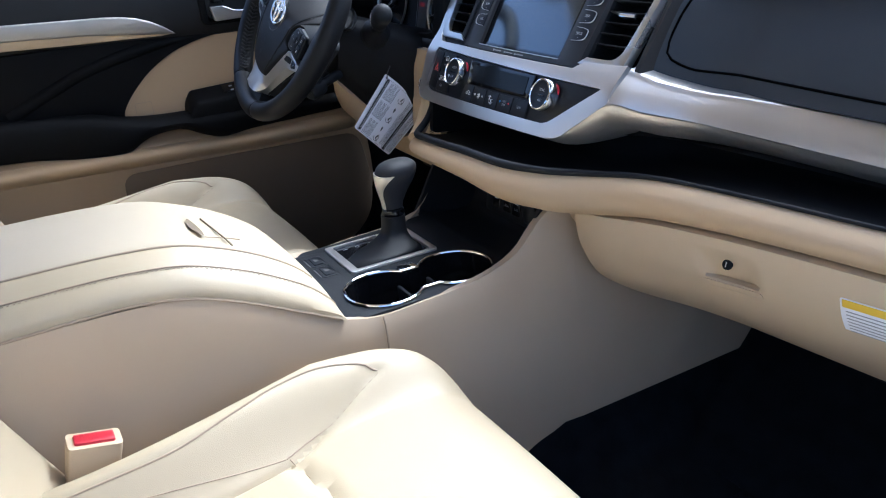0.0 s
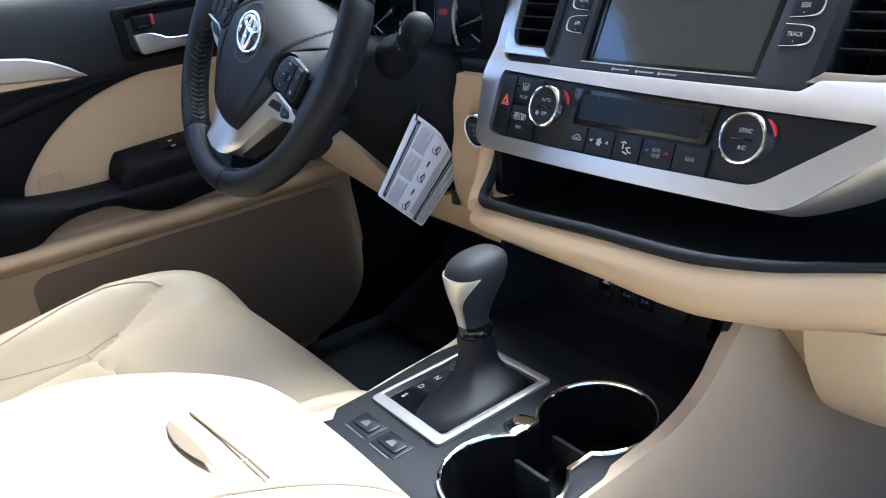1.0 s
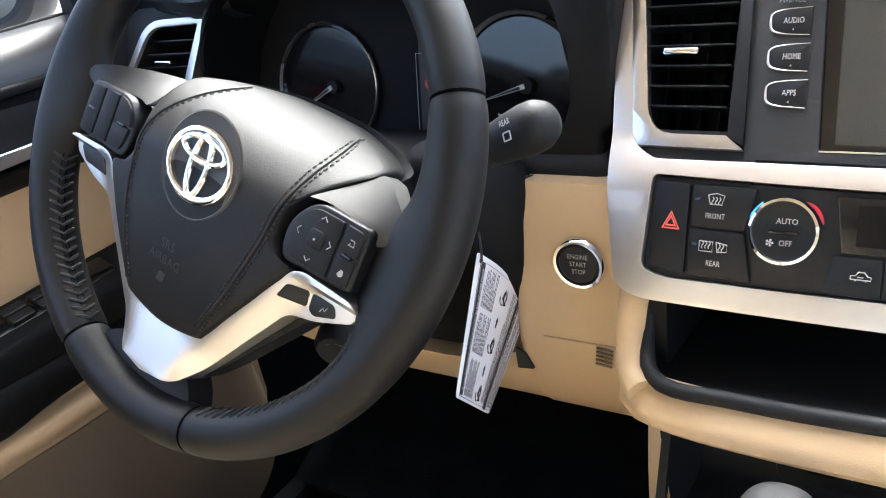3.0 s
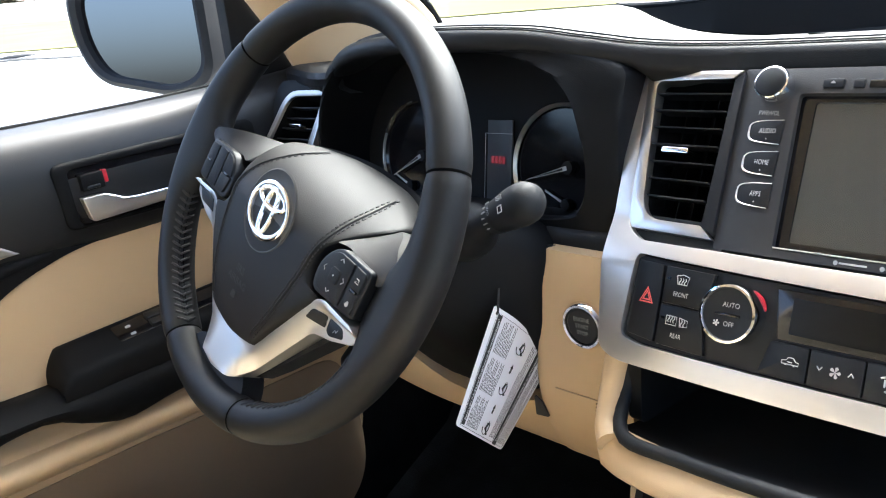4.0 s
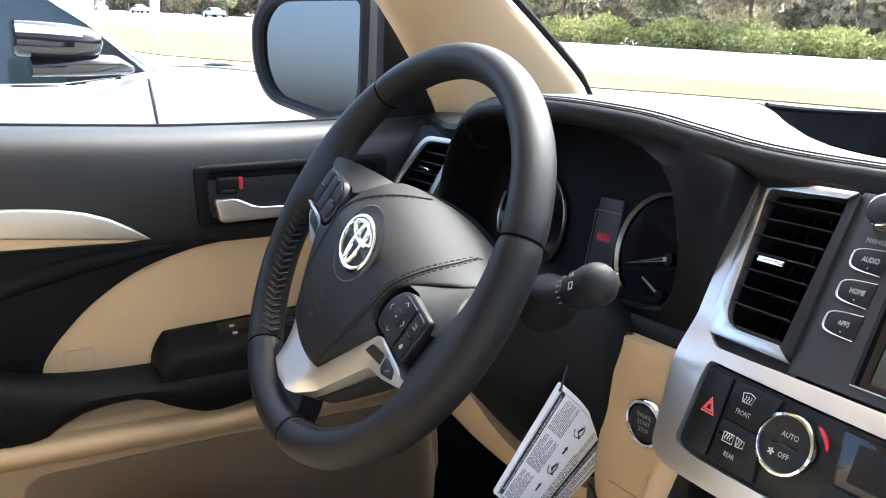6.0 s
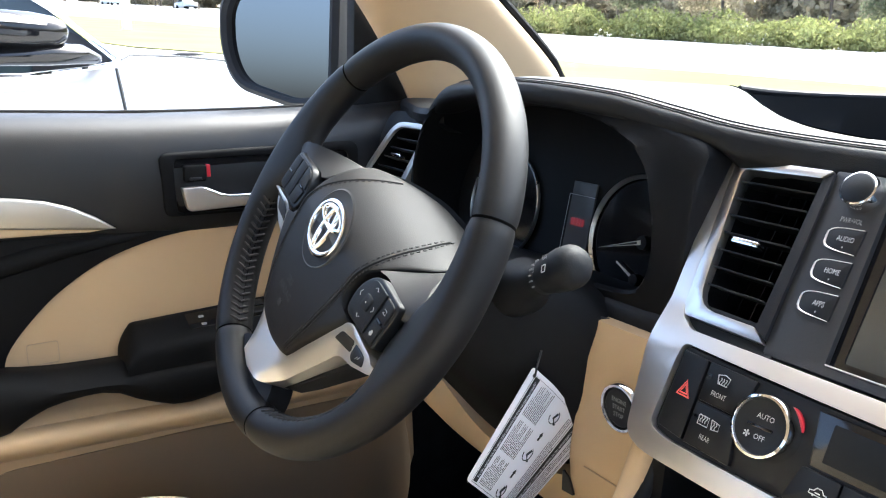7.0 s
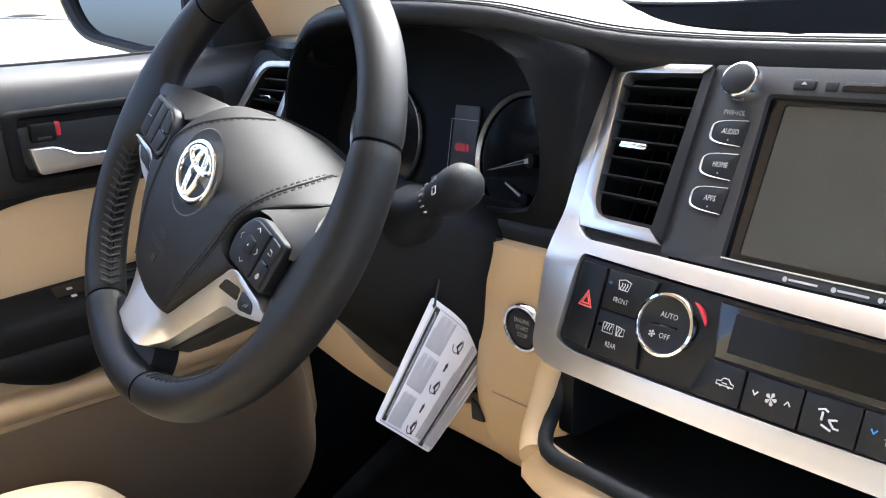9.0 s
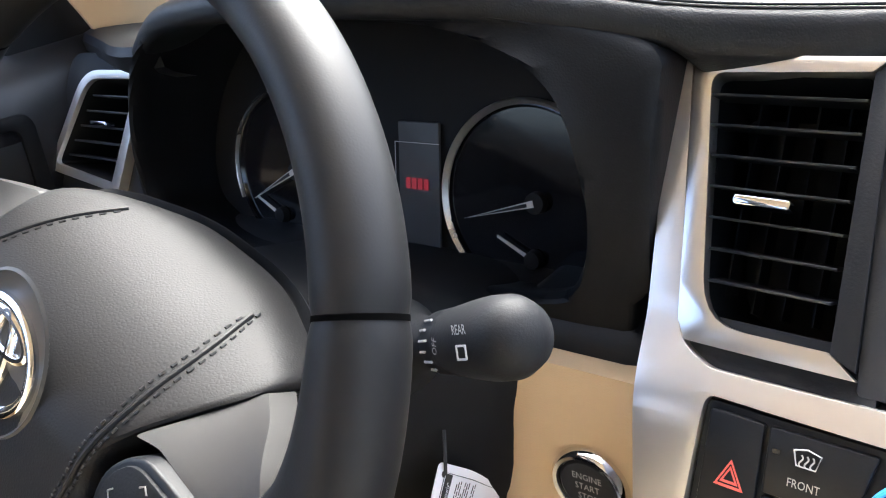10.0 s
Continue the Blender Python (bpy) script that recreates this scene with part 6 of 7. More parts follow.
for i, x in enumerate((-0.041, -0.013, 0.010)):
    part("socket_cover", plate(rect(x - 0.0095, -0.013, x + 0.0095, 0.013, 0.003), 0.004, shifted(SK, 0, 0, 0.0015), bevel=0.001), M_GLOSS, sock)
    if i:
        lettering("2.1A", 0.0050, shifted(SK, x, -0.004, 0.0014), M_PRINT_DIM, sock)
        part("usb_mark", plate(rect(x - 0.005, 0.0035, x + 0.004, 0.0075, 0.001), 0.0003, shifted(SK, 0, 0, 0.0019), holes=[rect(x - 0.004, 0.0043, x + 0.003, 0.0067, 0.0008)]), M_PRINT, sock)
    else:
        part("usb_mark", plate(rounded([(x - 0.005, 0.000), (x, 0.0045), (x + 0.005, 0.000)], 0.001), 0.0003, shifted(SK, 0, 0, 0.0019)), M_PRINT, sock)
part("power_outlet", lathe([(0.0, 0), (0.0150, 0), (0.0150, 0.006), (0.012, 0.008), (0.0, 0.008)], Matrix.Translation(SK(0.047, 0.0, 0)) @ Euler((radians(78), 0, 0)).to_matrix().to_4x4(), 28), M_PANEL, sock, "round capped power outlet")

# armrest lid
lid = thing("armrest_lid", "padded beige leather armrest lid on the centre console", "armrest")
LIDZ = [(-0.85, 0.868), (-0.60, 0.872), (-0.50, 0.871), (-0.44, 0.865), (-0.39, 0.848), (-0.35, 0.828), (-0.315, 0.803), (-0.295, 0.780), (-0.286, 0.764), (-0.281, 0.745)]
LIDB = [(-0.85, 0.825), (-0.60, 0.829), (-0.50, 0.830), (-0.44, 0.820), (-0.39, 0.800), (-0.33, 0.769), (-0.29, 0.748), (-0.281, 0.743)]
rows = []
for y in np.r_[np.linspace(-0.85, -0.46, 10), np.linspace(-0.44, -0.281, 30)]:
    zt, zb = xcurve(LIDZ, y), xcurve(LIDB, y)
    h = max(zt - zb, 0.003)
    rows.append(spline([(-0.128, y, zb), (-0.133, y, zb + 0.3 * h), (-0.128, y, zb + 0.75 * h), (-0.112, y, zt - 0.08 * h), (-0.06, y, zt + 0.001), (-0.01, y, zt + 0.002), (0.040, y, zt), (0.062, y, zt - 0.05 * h), (0.084, y, zt - 0.22 * h), (0.104, y, zb + 0.50 * h), (0.113, y, zb + 0.2 * h), (0.112, y, zb)], 40))
cover = part("cover", grid(rows), M_LEATHER, lid, "beige leather padded cover")
part("seam", sweep([V(0.064, y, xcurve(LIDZ, y) - 0.06 * max(xcurve(LIDZ, y) - xcurve(LIDB, y), 0.003) + 0.0003) for y in np.linspace(-0.84, -0.300, 60)], 0.0013, 6), M_SEAM, cover)
part("seam", sweep([V(0.1128, y, xcurve(LIDB, y) + 0.001) for y in np.linspace(-0.84, -0.287, 60)], 0.0016, 6), M_SEAM, cover)
side_seam = []
for r in rows:
    k = next(i for i in range(26, len(r) - 1) if r[i + 1][0] > 0.093)
    t = (0.093 - r[k][0]) / (r[k + 1][0] - r[k][0])
    side_seam.append(V(*(r[k] * (1 - t) + r[k + 1] * t)) + V(0.0003, 0, 0.0003))
side_seam = [V(*p) for p in spline([tuple(p) for p in side_seam], 240)]
part("seam", sweep(side_seam[:-6], 0.0009, 6), M_SEAM, cover)
st = [sweep([p + V(0.0020, 0, -0.0012), q + V(0.0020, 0, -0.0012)], 0.0007, 5) for p, q in zip(side_seam[0:-8:2], side_seam[1:-8:2])]
tagged(part("lid_stitching", join(*st), M_LIDTHREAD, cover), kind="stuff")
part("under_lid", box(-0.128, -0.84, 0.73, 0.108, -0.36, 0.80, 0.01), M_BEIGE, console)
# latch: a joint line across the front of the lid; behind it a flat brown crescent paints the shade in an oval finger
# pocket
lz = lambda x, y: xcurve(LIDZ, y) + 0.0036 - 0.0025 * max(0, (x - 0.035) / 0.03) ** 2
part("lid_joint", sweep([V(x, -0.3915 + 0.12 * (x + 0.03), lz(x, -0.3915 + 0.12 * (x + 0.03)) - 0.0003) for x in np.linspace(-0.030, 0.060, 24)], 0.0010, 6), M_CREASE, lid, "joint line of the latch")
part("latch_line", sweep([V(x, y, lz(x, y) - 0.0004) for x, y in spline([(0.044, -0.404), (0.041, -0.392), (0.035, -0.366)], 14)], 0.0006, 6), M_SEAM, lid)
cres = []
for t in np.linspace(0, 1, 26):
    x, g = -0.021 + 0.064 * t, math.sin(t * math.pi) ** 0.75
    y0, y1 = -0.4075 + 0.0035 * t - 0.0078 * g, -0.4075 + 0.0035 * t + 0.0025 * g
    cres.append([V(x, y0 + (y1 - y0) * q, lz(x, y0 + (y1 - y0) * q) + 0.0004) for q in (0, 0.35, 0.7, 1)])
part("latch_shade", grid(cres), M_CREASE, lid, "brown crescent painted for the finger pocket's shade")

# ---- gear shifter ----
shift = thing("gear_shifter", "automatic gear shifter with black and silver knob and leather boot", "gear shifter")
part("gate_plate", plate(rect(-0.119, -0.216, -0.022, -0.091, 0.005), 0.006, lambda u, v, w: CP(u, v, w - 0.001)), M_GLOSS, shift, "gloss black shift gate plate")
part("gate_frame", plate(rect(-0.1205, -0.2175, -0.0205, -0.0895, 0.006), 0.006, lambda u, v, w: CP(u, v, w + 0.003), holes=[rect(-0.117, -0.2065, -0.028, -0.098, 0.004)], bevel=0.0018), M_SATIN, shift, "satin silver gate frame")
boot = []
for k, (c, hx, hy) in enumerate((((-0.056, -0.154, 0.731), 0.028, 0.053), ((-0.057, -0.150, 0.7365), 0.0260, 0.047), ((-0.063, -0.141, 0.743), 0.0205, 0.033), ((-0.069, -0.133, 0.749), 0.0168, 0.022), ((-0.0735, -0.1285, 0.757), 0.0157, 0.0168), ((-0.075, -0.127, 0.778), 0.0155, 0.0155))):
    ring = []
    for a in np.linspace(0, math.tau, 40, endpoint=False):
        wr = 1 + 0.03 * math.sin(5 * a + 2 * k) * (1 if 0 < k < 4 else 0)
        ring.append((c[0] + hx * wr * math.copysign(abs(math.cos(a)) ** 0.7, math.cos(a)), c[1] + hy * wr * math.copysign(abs(math.sin(a)) ** 0.7, math.sin(a)), c[2]))
    boot.append(ring)
bt = [[tuple(v) for v in col] for col in zip(*[spline([r[j] for r in boot], 22) for j in range(40)])]
part("boot", grid(bt, close_v=True, caps=True), M_RIM, shift, "black leather boot")
part("collar", lathe([(0.0, 0.0), (0.0155, 0.0), (0.0160, 0.004), (0.0150, 0.009), (0.0, 0.010)], Matrix.Translation((-0.0755, -0.126, 0.777)), 30), M_GLOSS, shift)
kn = []
for z, cy, hx, hy in ((0.784, -0.124, 0.0118, 0.0132), (0.793, -0.1235, 0.0122, 0.0142), (0.803, -0.122, 0.0142, 0.0178), (0.814, -0.120, 0.0172, 0.0222), (0.825, -0.117, 0.0205, 0.0265), (0.836, -0.1145, 0.0218, 0.0288), (0.845, -0.112, 0.0192, 0.0258), (0.8505, -0.110, 0.0122, 0.0165), (0.8525, -0.109, 0.003, 0.004)):
    kn.append([(-0.080 + hx * math.copysign(abs(math.cos(a)) ** 0.8, math.cos(a)), cy + hy * math.copysign(abs(math.sin(a)) ** 0.8, math.sin(a)), z) for a in np.linspace(0, math.tau, 40, endpoint=False)])
kb = [[tuple(v) for v in col] for col in zip(*[spline([r[j] for r in kn], 36) for j in range(40)])]
knob = part("knob", grid(kb, close_v=True, caps=True), M_KNOB, shift, "black leather knob")
sil = []
for r in kb:
    z = r[28][2]
    if 0.784 < z < 0.8365:
        k = (0.8365 - z) / 0.0525
        last = 38.6 - 6.0 * math.sin(min(1, k * 1.5) * math.pi / 2)
        sil.append([(-0.080 + (np.interp(q, range(40), [p[0] for p in r]) + 0.080) * 1.06, -0.118 + (np.interp(q, range(40), [p[1] for p in r]) + 0.118) * 1.06, z + 0.0012 * (1 - k)) for q in np.linspace(17, last, 22)])
part("knob_insert", solid(grid(sil), 0.002), M_SATIN, knob, "satin silver front of the knob")
for i, ch in enumerate(("P", "R", "N", "D", "S")):
    lettering(ch, 0.009, lambda u, v, w: CP(-0.1045 + u, -0.118 - 0.0185 * i + v, w - 0.0008), M_HAZARD if ch == "R" else M_PRINT, shift, squeeze=0.9)


# ---- front seats ----
def seat(cx, ahead, up, label):
    """A front seat on the centre line cx; ahead moves it along the car."""
    s = thing("front_seat", label, "seat", group="front seats")

    def seat_w(y, front, nose):
        k = max(0, min(1, (-0.25 + ahead - y) / 0.36))
        return 0.250 - 0.012 * front - 0.014 * nose - 0.046 * k * k * (3 - 2 * k)

    def groove(u, y):
        """Sewn creases: beside the bolsters, and across the front of the centre panel."""
        xc = float(np.interp(y, [-0.84, -0.60, -0.50, -0.413, -0.290], [0.160, 0.160, 0.159, 0.157, 0.199]))
        q = abs(u) * 0.24 - xc
        a = (math.exp(-(q / 0.0035) ** 2) + 0.20 * math.exp(-(q / 0.012) ** 2)) * max(0, min(1, (-0.284 - y) / 0.012))
        b = math.exp(-((y + 0.413 - 0.02 * (1 - min(1, (u / 0.65) ** 2))) / 0.006) ** 2) * max(0, min(1, (0.69 - abs(u)) / 0.04))
        return 0.0065 * max(a, b)

    rows = []
    X = np.linspace(-1, 1, 161)
    stations = [(-0.86, 0.655), (-0.74, 0.652), (-0.62, 0.655), (-0.50, 0.662), (-0.40, 0.669), (-0.33, 0.674), (-0.28, 0.676), (-0.24, 0.670), (-0.212, 0.655), (-0.195, 0.630), (-0.188, 0.600), (-0.195, 0.560), (-0.22, 0.535)]
    st = spline([(y + ahead, z + up) for y, z in stations], 90)
    for y, z in st:
        front = max(0, min(1, (y - ahead + 0.36) / 0.16))
        nose = max(0, min(1, (0.668 + up - z) / 0.10)) if y - ahead > -0.30 else 0
        ring = []
        for u in X:
            w = seat_w(y, front, nose)
            x = w * u
            b = max(0, (abs(u) - 0.66) / 0.34)
            crest = (lambda q: q * q * (3 - 2 * q))(min(1, b * 1.45)) * (0.055 - 0.030 * front) * (1 - nose) - 0.075 * max(0, (abs(u) - 0.93) / 0.07) ** 1.5
            back_in = -0.05 * front * max(0, abs(u) - 0.72) ** 1.3
            ring.append((cx + x, y + back_in, z + crest + 0.008 * (1 - u * u) - groove(u, y - ahead)))
        ring = [(cx - seat_w(y, front, 0) - 0.002, y - 0.02 * front, min(z, 0.56))] + ring + [(cx + seat_w(y, front, 0) + 0.002, y - 0.02 * front, min(z, 0.56))]
        rows.append(ring)
    bm = grid(rows)
    cush = part("cushion", bm, M_LEATHER, s, "beige leather seat cushion with raised bolsters")

    def top(x, y, lift=0.0002):
        """The cushion's surface above (x, y), x from the seat's middle."""
        y = y + ahead
        k = int(np.argmax(st[:, 0]))
        z = float(np.interp(y, st[:k, 0], st[:k, 1]))
        front = max(0, min(1, (y - ahead + 0.36) / 0.16))
        nose = max(0, min(1, (0.668 + up - z) / 0.10)) if y - ahead > -0.30 else 0
        u = x / seat_w(y, front, nose)
        b = max(0, (abs(u) - 0.66) / 0.34)
        crest = (lambda q: q * q * (3 - 2 * q))(min(1, b * 1.45)) * (0.055 - 0.030 * front) * (1 - nose) - 0.075 * max(0, (abs(u) - 0.93) / 0.07) ** 1.5
        return V(cx + x, y, z + crest + 0.008 * (1 - u * u) - groove(u, y - ahead) + lift)

    for k in (-1, 1):
        part("seam", sweep([top(k * a, y) for a, y in spline([(0.160, -0.84), (0.160, -0.60), (0.159, -0.50), (0.157, -0.418)], 40)], 0.0006, 6), M_SEAM, cush)
        part("seam", sweep([top(k * a, y) for a, y in spline([(0.157, -0.416), (0.177, -0.355), (0.198, -0.294)], 40)], 0.0007, 6), M_SEAM, cush)
        part("seam", sweep([top(k * a, y) for a, y in spline([(0.172, -0.62), (0.178, -0.52), (0.194, -0.450), (0.207, -0.400), (0.210, -0.345), (0.206, -0.312), (0.199, -0.293)], 50)], 0.0011, 6), M_SEAM, cush)
    part("seam", sweep([top(a, -0.413 + 0.02 * (1 - (a / 0.156) ** 2)) for a in np.linspace(-0.156, 0.156, 30)], 0.0006, 6), M_SEAM, cush)
    part("base", box(cx - 0.235, -0.80, 0.42, cx + 0.235, -0.24, 0.57, 0.02), M_BEIGE, s, "beige plastic seat base")
    # backrest
    br = []
    for k in np.linspace(0, 1, 20):
        z = 0.62 + 0.62 * k
        yb = -0.640 - 0.28 * k
        wd = 0.255 - 0.05 * max(0, k - 0.6) / 0.4
        ring = []
        for a in np.linspace(0, math.tau, 44, endpoint=False):
            c, q = math.cos(a), math.sin(a)
            x = wd * math.copysign(abs(c) ** 0.5, c)
            bol = 0.045 * max(0, (abs(x) / wd - 0.62) / 0.38) * (1 if q > 0 else 0)
            ring.append((cx + x, yb + 0.065 * math.copysign(abs(q) ** 0.6, q) + bol, z))
        br.append(ring)
    part("backrest", grid(br, close_v=True, caps=True), M_LEATHER, s, "beige leather backrest")
    hr = [[(cx + 0.13 * math.copysign(abs(math.cos(a)) ** 0.6, math.cos(a)) * w, -0.985 - 0.03 * k + 0.05 * math.sin(a) * w, 1.29 + 0.17 * k) for a in np.linspace(0, math.tau, 32, endpoint=False)] for k, w in ((0, 0.75), (0.1, 0.95), (0.5, 1.0), (0.9, 0.92), (1.0, 0.7))]
    part("headrest", grid(hr, close_v=True, caps=True), M_LEATHER, s, "beige leather headrest")
    for k in (-1, 1):
        part("headrest_post", sweep([V(cx + k * 0.06, -0.965, 1.20), V(cx + k * 0.06, -0.985, 1.31)], 0.006, 10), M_CHROME, s)
    return s


seat(-0.385, 0.040, 0.006, "driver's seat in smooth beige leather with stitched seams")
seat(0.385, 0.012, 0.008, "passenger seat in smooth beige leather with stitched seams")

buckle = thing("seat_belt_buckle", "beige seat belt buckle with a red release button beside the console", "belt buckle")
part("body", grid([[V(0.165, -0.562, 0.735) + Euler((radians(-14), radians(6), 0)).to_matrix() @ V(-b, 0.85 * a, c) for a, b in rect(-0.025 - 0.003 * k, -0.0125, 0.025 + 0.003 * k, 0.0125, 0.005)] for c, k in ((-0.14, 0), (-0.06, 0.5), (-0.008, 1), (0.0, 0.9))], close_v=True, caps=True), M_BEIGE, buckle, "beige plastic body")
part("release_button", plate(rect(-0.021, -0.0075, 0.021, 0.0075, 0.003), 0.008, lambda u, v, w: V(0.165, -0.562, 0.735) + Euler((radians(-14), radians(6), 0)).to_matrix() @ V(-v, 0.85 * u, w + 0.003), bevel=0.002), M_RED, buckle, "red release button")

# ---- driver's door ----
door = thing("driver_door", "closed driver's door in black and beige with silver strip", "vehicle side")
DX = [(0.40, -0.800), (0.47, -0.772), (0.60, -0.756), (0.70, -0.748), (0.745, -0.735), (0.765, -0.735), (0.785, -0.765), (0.83, -0.772), (0.90, -0.770), (0.96, -0.766), (1.0, -0.758), (1.035, -0.757), (1.055, -0.760), (1.072, -0.767), (1.083, -0.777), (1.090, -0.790), (1.093, -0.806), (1.094, -0.83)]


def door_x(z):
    return xcurve(DX, z)


ys = np.linspace(-0.98, 0.20, 40)
# beige core, black upper, lower pocket
zs_all = [0.40, 0.44, 0.48, 0.54, 0.60, 0.66, 0.70, 0.725, 0.745, 0.757, 0.765, 0.772, 0.79, 0.82, 0.86, 0.90, 0.94, 0.965]


def low_shift(y):
    """The ledge over the pocket climbs towards the rear."""
    return 0.06 * max(0, (-0.12 - y)) * 0.55


def front_y(z):
    return xcurve([(0.40, 0.02), (0.47, 0.06), (0.54, 0.13), (0.60, 0.145), (0.70, 0.135), (0.76, 0.13), (0.98, 0.14)], z)


rows = []
for y in ys:
    r = []
    for z in zs_all:
        yy = min(y, front_y(z)) if y < 0.20 else front_y(z) + 0.0
        r.append((door_x(z), yy, z + low_shift(y) * (1 if 0.70 < z < 0.80 else 0.5)))
    rows.append(r)
part("core", grid(rows), M_DOORBEIGE, door, "beige moulded door panel")
rows = []
up = [(0.958, 0.010), (0.966, 0.002), (0.985, 0), (1.015, 0), (1.035, 0), (1.055, 0), (1.072, 0), (1.083, 0), (1.090, 0), (1.093, 0), (1.094, 0)]
for y in np.linspace(-0.98, 0.155, 44):
    dz = 0.006 * max(0, (y + 0.1) / 0.2) ** 2 + 0.014 * max(0, -0.2 - y) / 0.2 * 0.5
    rows.append(spline([(door_x(z) + 0.008 - o, y, z + dz) for z, o in up], 26))
part("upper_trim", grid(rows), M_SILL, door, "black soft upper door trim below the window")
part("window_seal", sweep([V(-0.812, y, 1.0935 + 0.014 * max(0, -0.2 - y) / 0.2 * 0.5 + 0.006 * max(0, (y + 0.1) / 0.2) ** 2) for y in np.linspace(-0.98, 0.12, 20)], 0.003, 8), M_RUBBER, door, "black rubber window seal")
part("outer_skin", solid(grid([[(-0.83, y, 1.09), (-0.86, y, 1.05), (-0.93, y, 0.85), (-0.93, y, 0.5), (-0.88, y, 0.35)] for y in np.linspace(-1.0, 0.25, 10)]), 0.004), M_WHITEPAINT, door, "painted outer door skin")
DP = lambda u, v, w=0.0: V(door_x(v) + 0.009 + w, u, v)
# dark lower-left panel with its curved border
dark = [(-0.98, 0.975), (-0.60, 0.972), (-0.40, 0.972), (-0.28, 0.970), (-0.20, 0.966)] + [tuple(p) for p in spline([(-0.150, 0.961), (-0.19, 0.955), (-0.245, 0.937), (-0.295, 0.906), (-0.330, 0.872), (-0.350, 0.845), (-0.355, 0.828)], 36)] + [(-0.42, 0.826), (-0.98, 0.835)]
part("dark_panel", plate(dark, 0.006, lambda u, v, w: DP(u, v, w - 0.004), bevel=0.002, cuts=0.03), M_DOOR, door, "black padded centre panel")
brd = spline([(-0.55, 0.862), (-0.47, 0.90), (-0.40, 0.928), (-0.30, 0.952), (-0.20, 0.962)], 30)
part("panel_crease", sweep([DP(p[0], p[1], -0.0085) for p in brd], [0.013 - 0.008 * max(0, k - 20) / 9 for k in range(30)], 20), M_DOOR, door)
# silver strip, tapering to a point
sl = spline([(-0.98, 1.036), (-0.60, 1.028), (-0.40, 1.0205), (-0.34, 1.017), (-0.295, 1.009), (-0.260, 0.993), (-0.2325, 0.9735)], 30)
sb = [(-0.2325, 0.9725), (-0.40, 0.9905), (-0.60, 1.000), (-0.98, 1.006)]
part("silver_strip", plate([tuple(p) for p in sl] + [(-0.245, 0.9735)] + [(a, b) for a, b in spline(sb[1:], 20)], 0.010, lambda u, v, w: DP(u, v, w + 0.006), bevel=0.004, cuts=0.03, segments=3), M_TRIMSILVER, door, "tapering satin silver strip")
part("beige_strip", plate([(a, b) for a, b in spline([(-0.2325, 0.974), (-0.30, 0.983), (-0.40, 0.9915), (-0.60, 1.001), (-0.98, 1.008)], 24)] + [(-0.98, 0.992), (-0.60, 0.984), (-0.40, 0.976), (-0.26, 0.972)], 0.008, lambda u, v, w: DP(u, v, w + 0.002), bevel=0.002, cuts=0.03), M_BEIGE, door)
# inner release
bez = rounded([(-0.180, 0.980), (-0.184, 1.053), (0.06, 1.056), (0.06, 0.975)], 0.012)
bez_in = rounded([(-0.166, 0.984), (-0.168, 1.045), (0.045, 1.045), (0.045, 0.982)], 0.008)
part("handle_bezel", plate(bez, 0.010, lambda u, v, w: DP(u, v, w + 0.003), holes=[bez_in], bevel=0.003), M_DOOR, door, "black recessed handle surround")
part("handle_recess", plate(bez_in, 0.002, lambda u, v, w: V(door_x(v) + 0.0085, u, v)), M_GLOSS, door)
hnd = part("inner_handle", plate(rounded([(-0.156, 0.986), (-0.162, 1.014), (-0.136, 1.014), (-0.112, 1.001), (-0.060, 1.000), (0.00, 1.002), (0.0, 0.990)], [0.006, 0.002, 0.010, 0.014, 0.004, 0.003, 0.003]), 0.010, lambda u, v, w: DP(u, v, w + 0.010), bevel=0.004, segments=3), M_SATIN, door, "satin silver pull handle")
part("handle_edge", sweep([DP(a, b, 0.0095) for a, b in spline([(-0.138, 1.0125), (-0.126, 1.0075), (-0.112, 1.0022), (-0.060, 1.0008), (0.0, 1.0025)], 20)], 0.0012, 6), M_CHROME, hnd)
lk = part("lock_lever", plate(rect(-0.158, 1.0195, -0.133, 1.038, 0.003), 0.012, lambda u, v, w: DP(u, v, w + 0.007), bevel=0.002), M_DOOR, door, "black lock lever")
part("lever_grip", plate(rect(-0.153, 1.0215, -0.139, 1.025, 0.0012), 0.003, lambda u, v, w: DP(u, v, w + 0.0085), bevel=0.001), M_PANEL, lk)
part("red_flag", plate(rect(-0.1325, 1.024, -0.1280, 1.038, 0.001), 0.006, lambda u, v, w: DP(u, v, w + 0.004), bevel=0.001), M_RED, lk, "red unlocked marker")
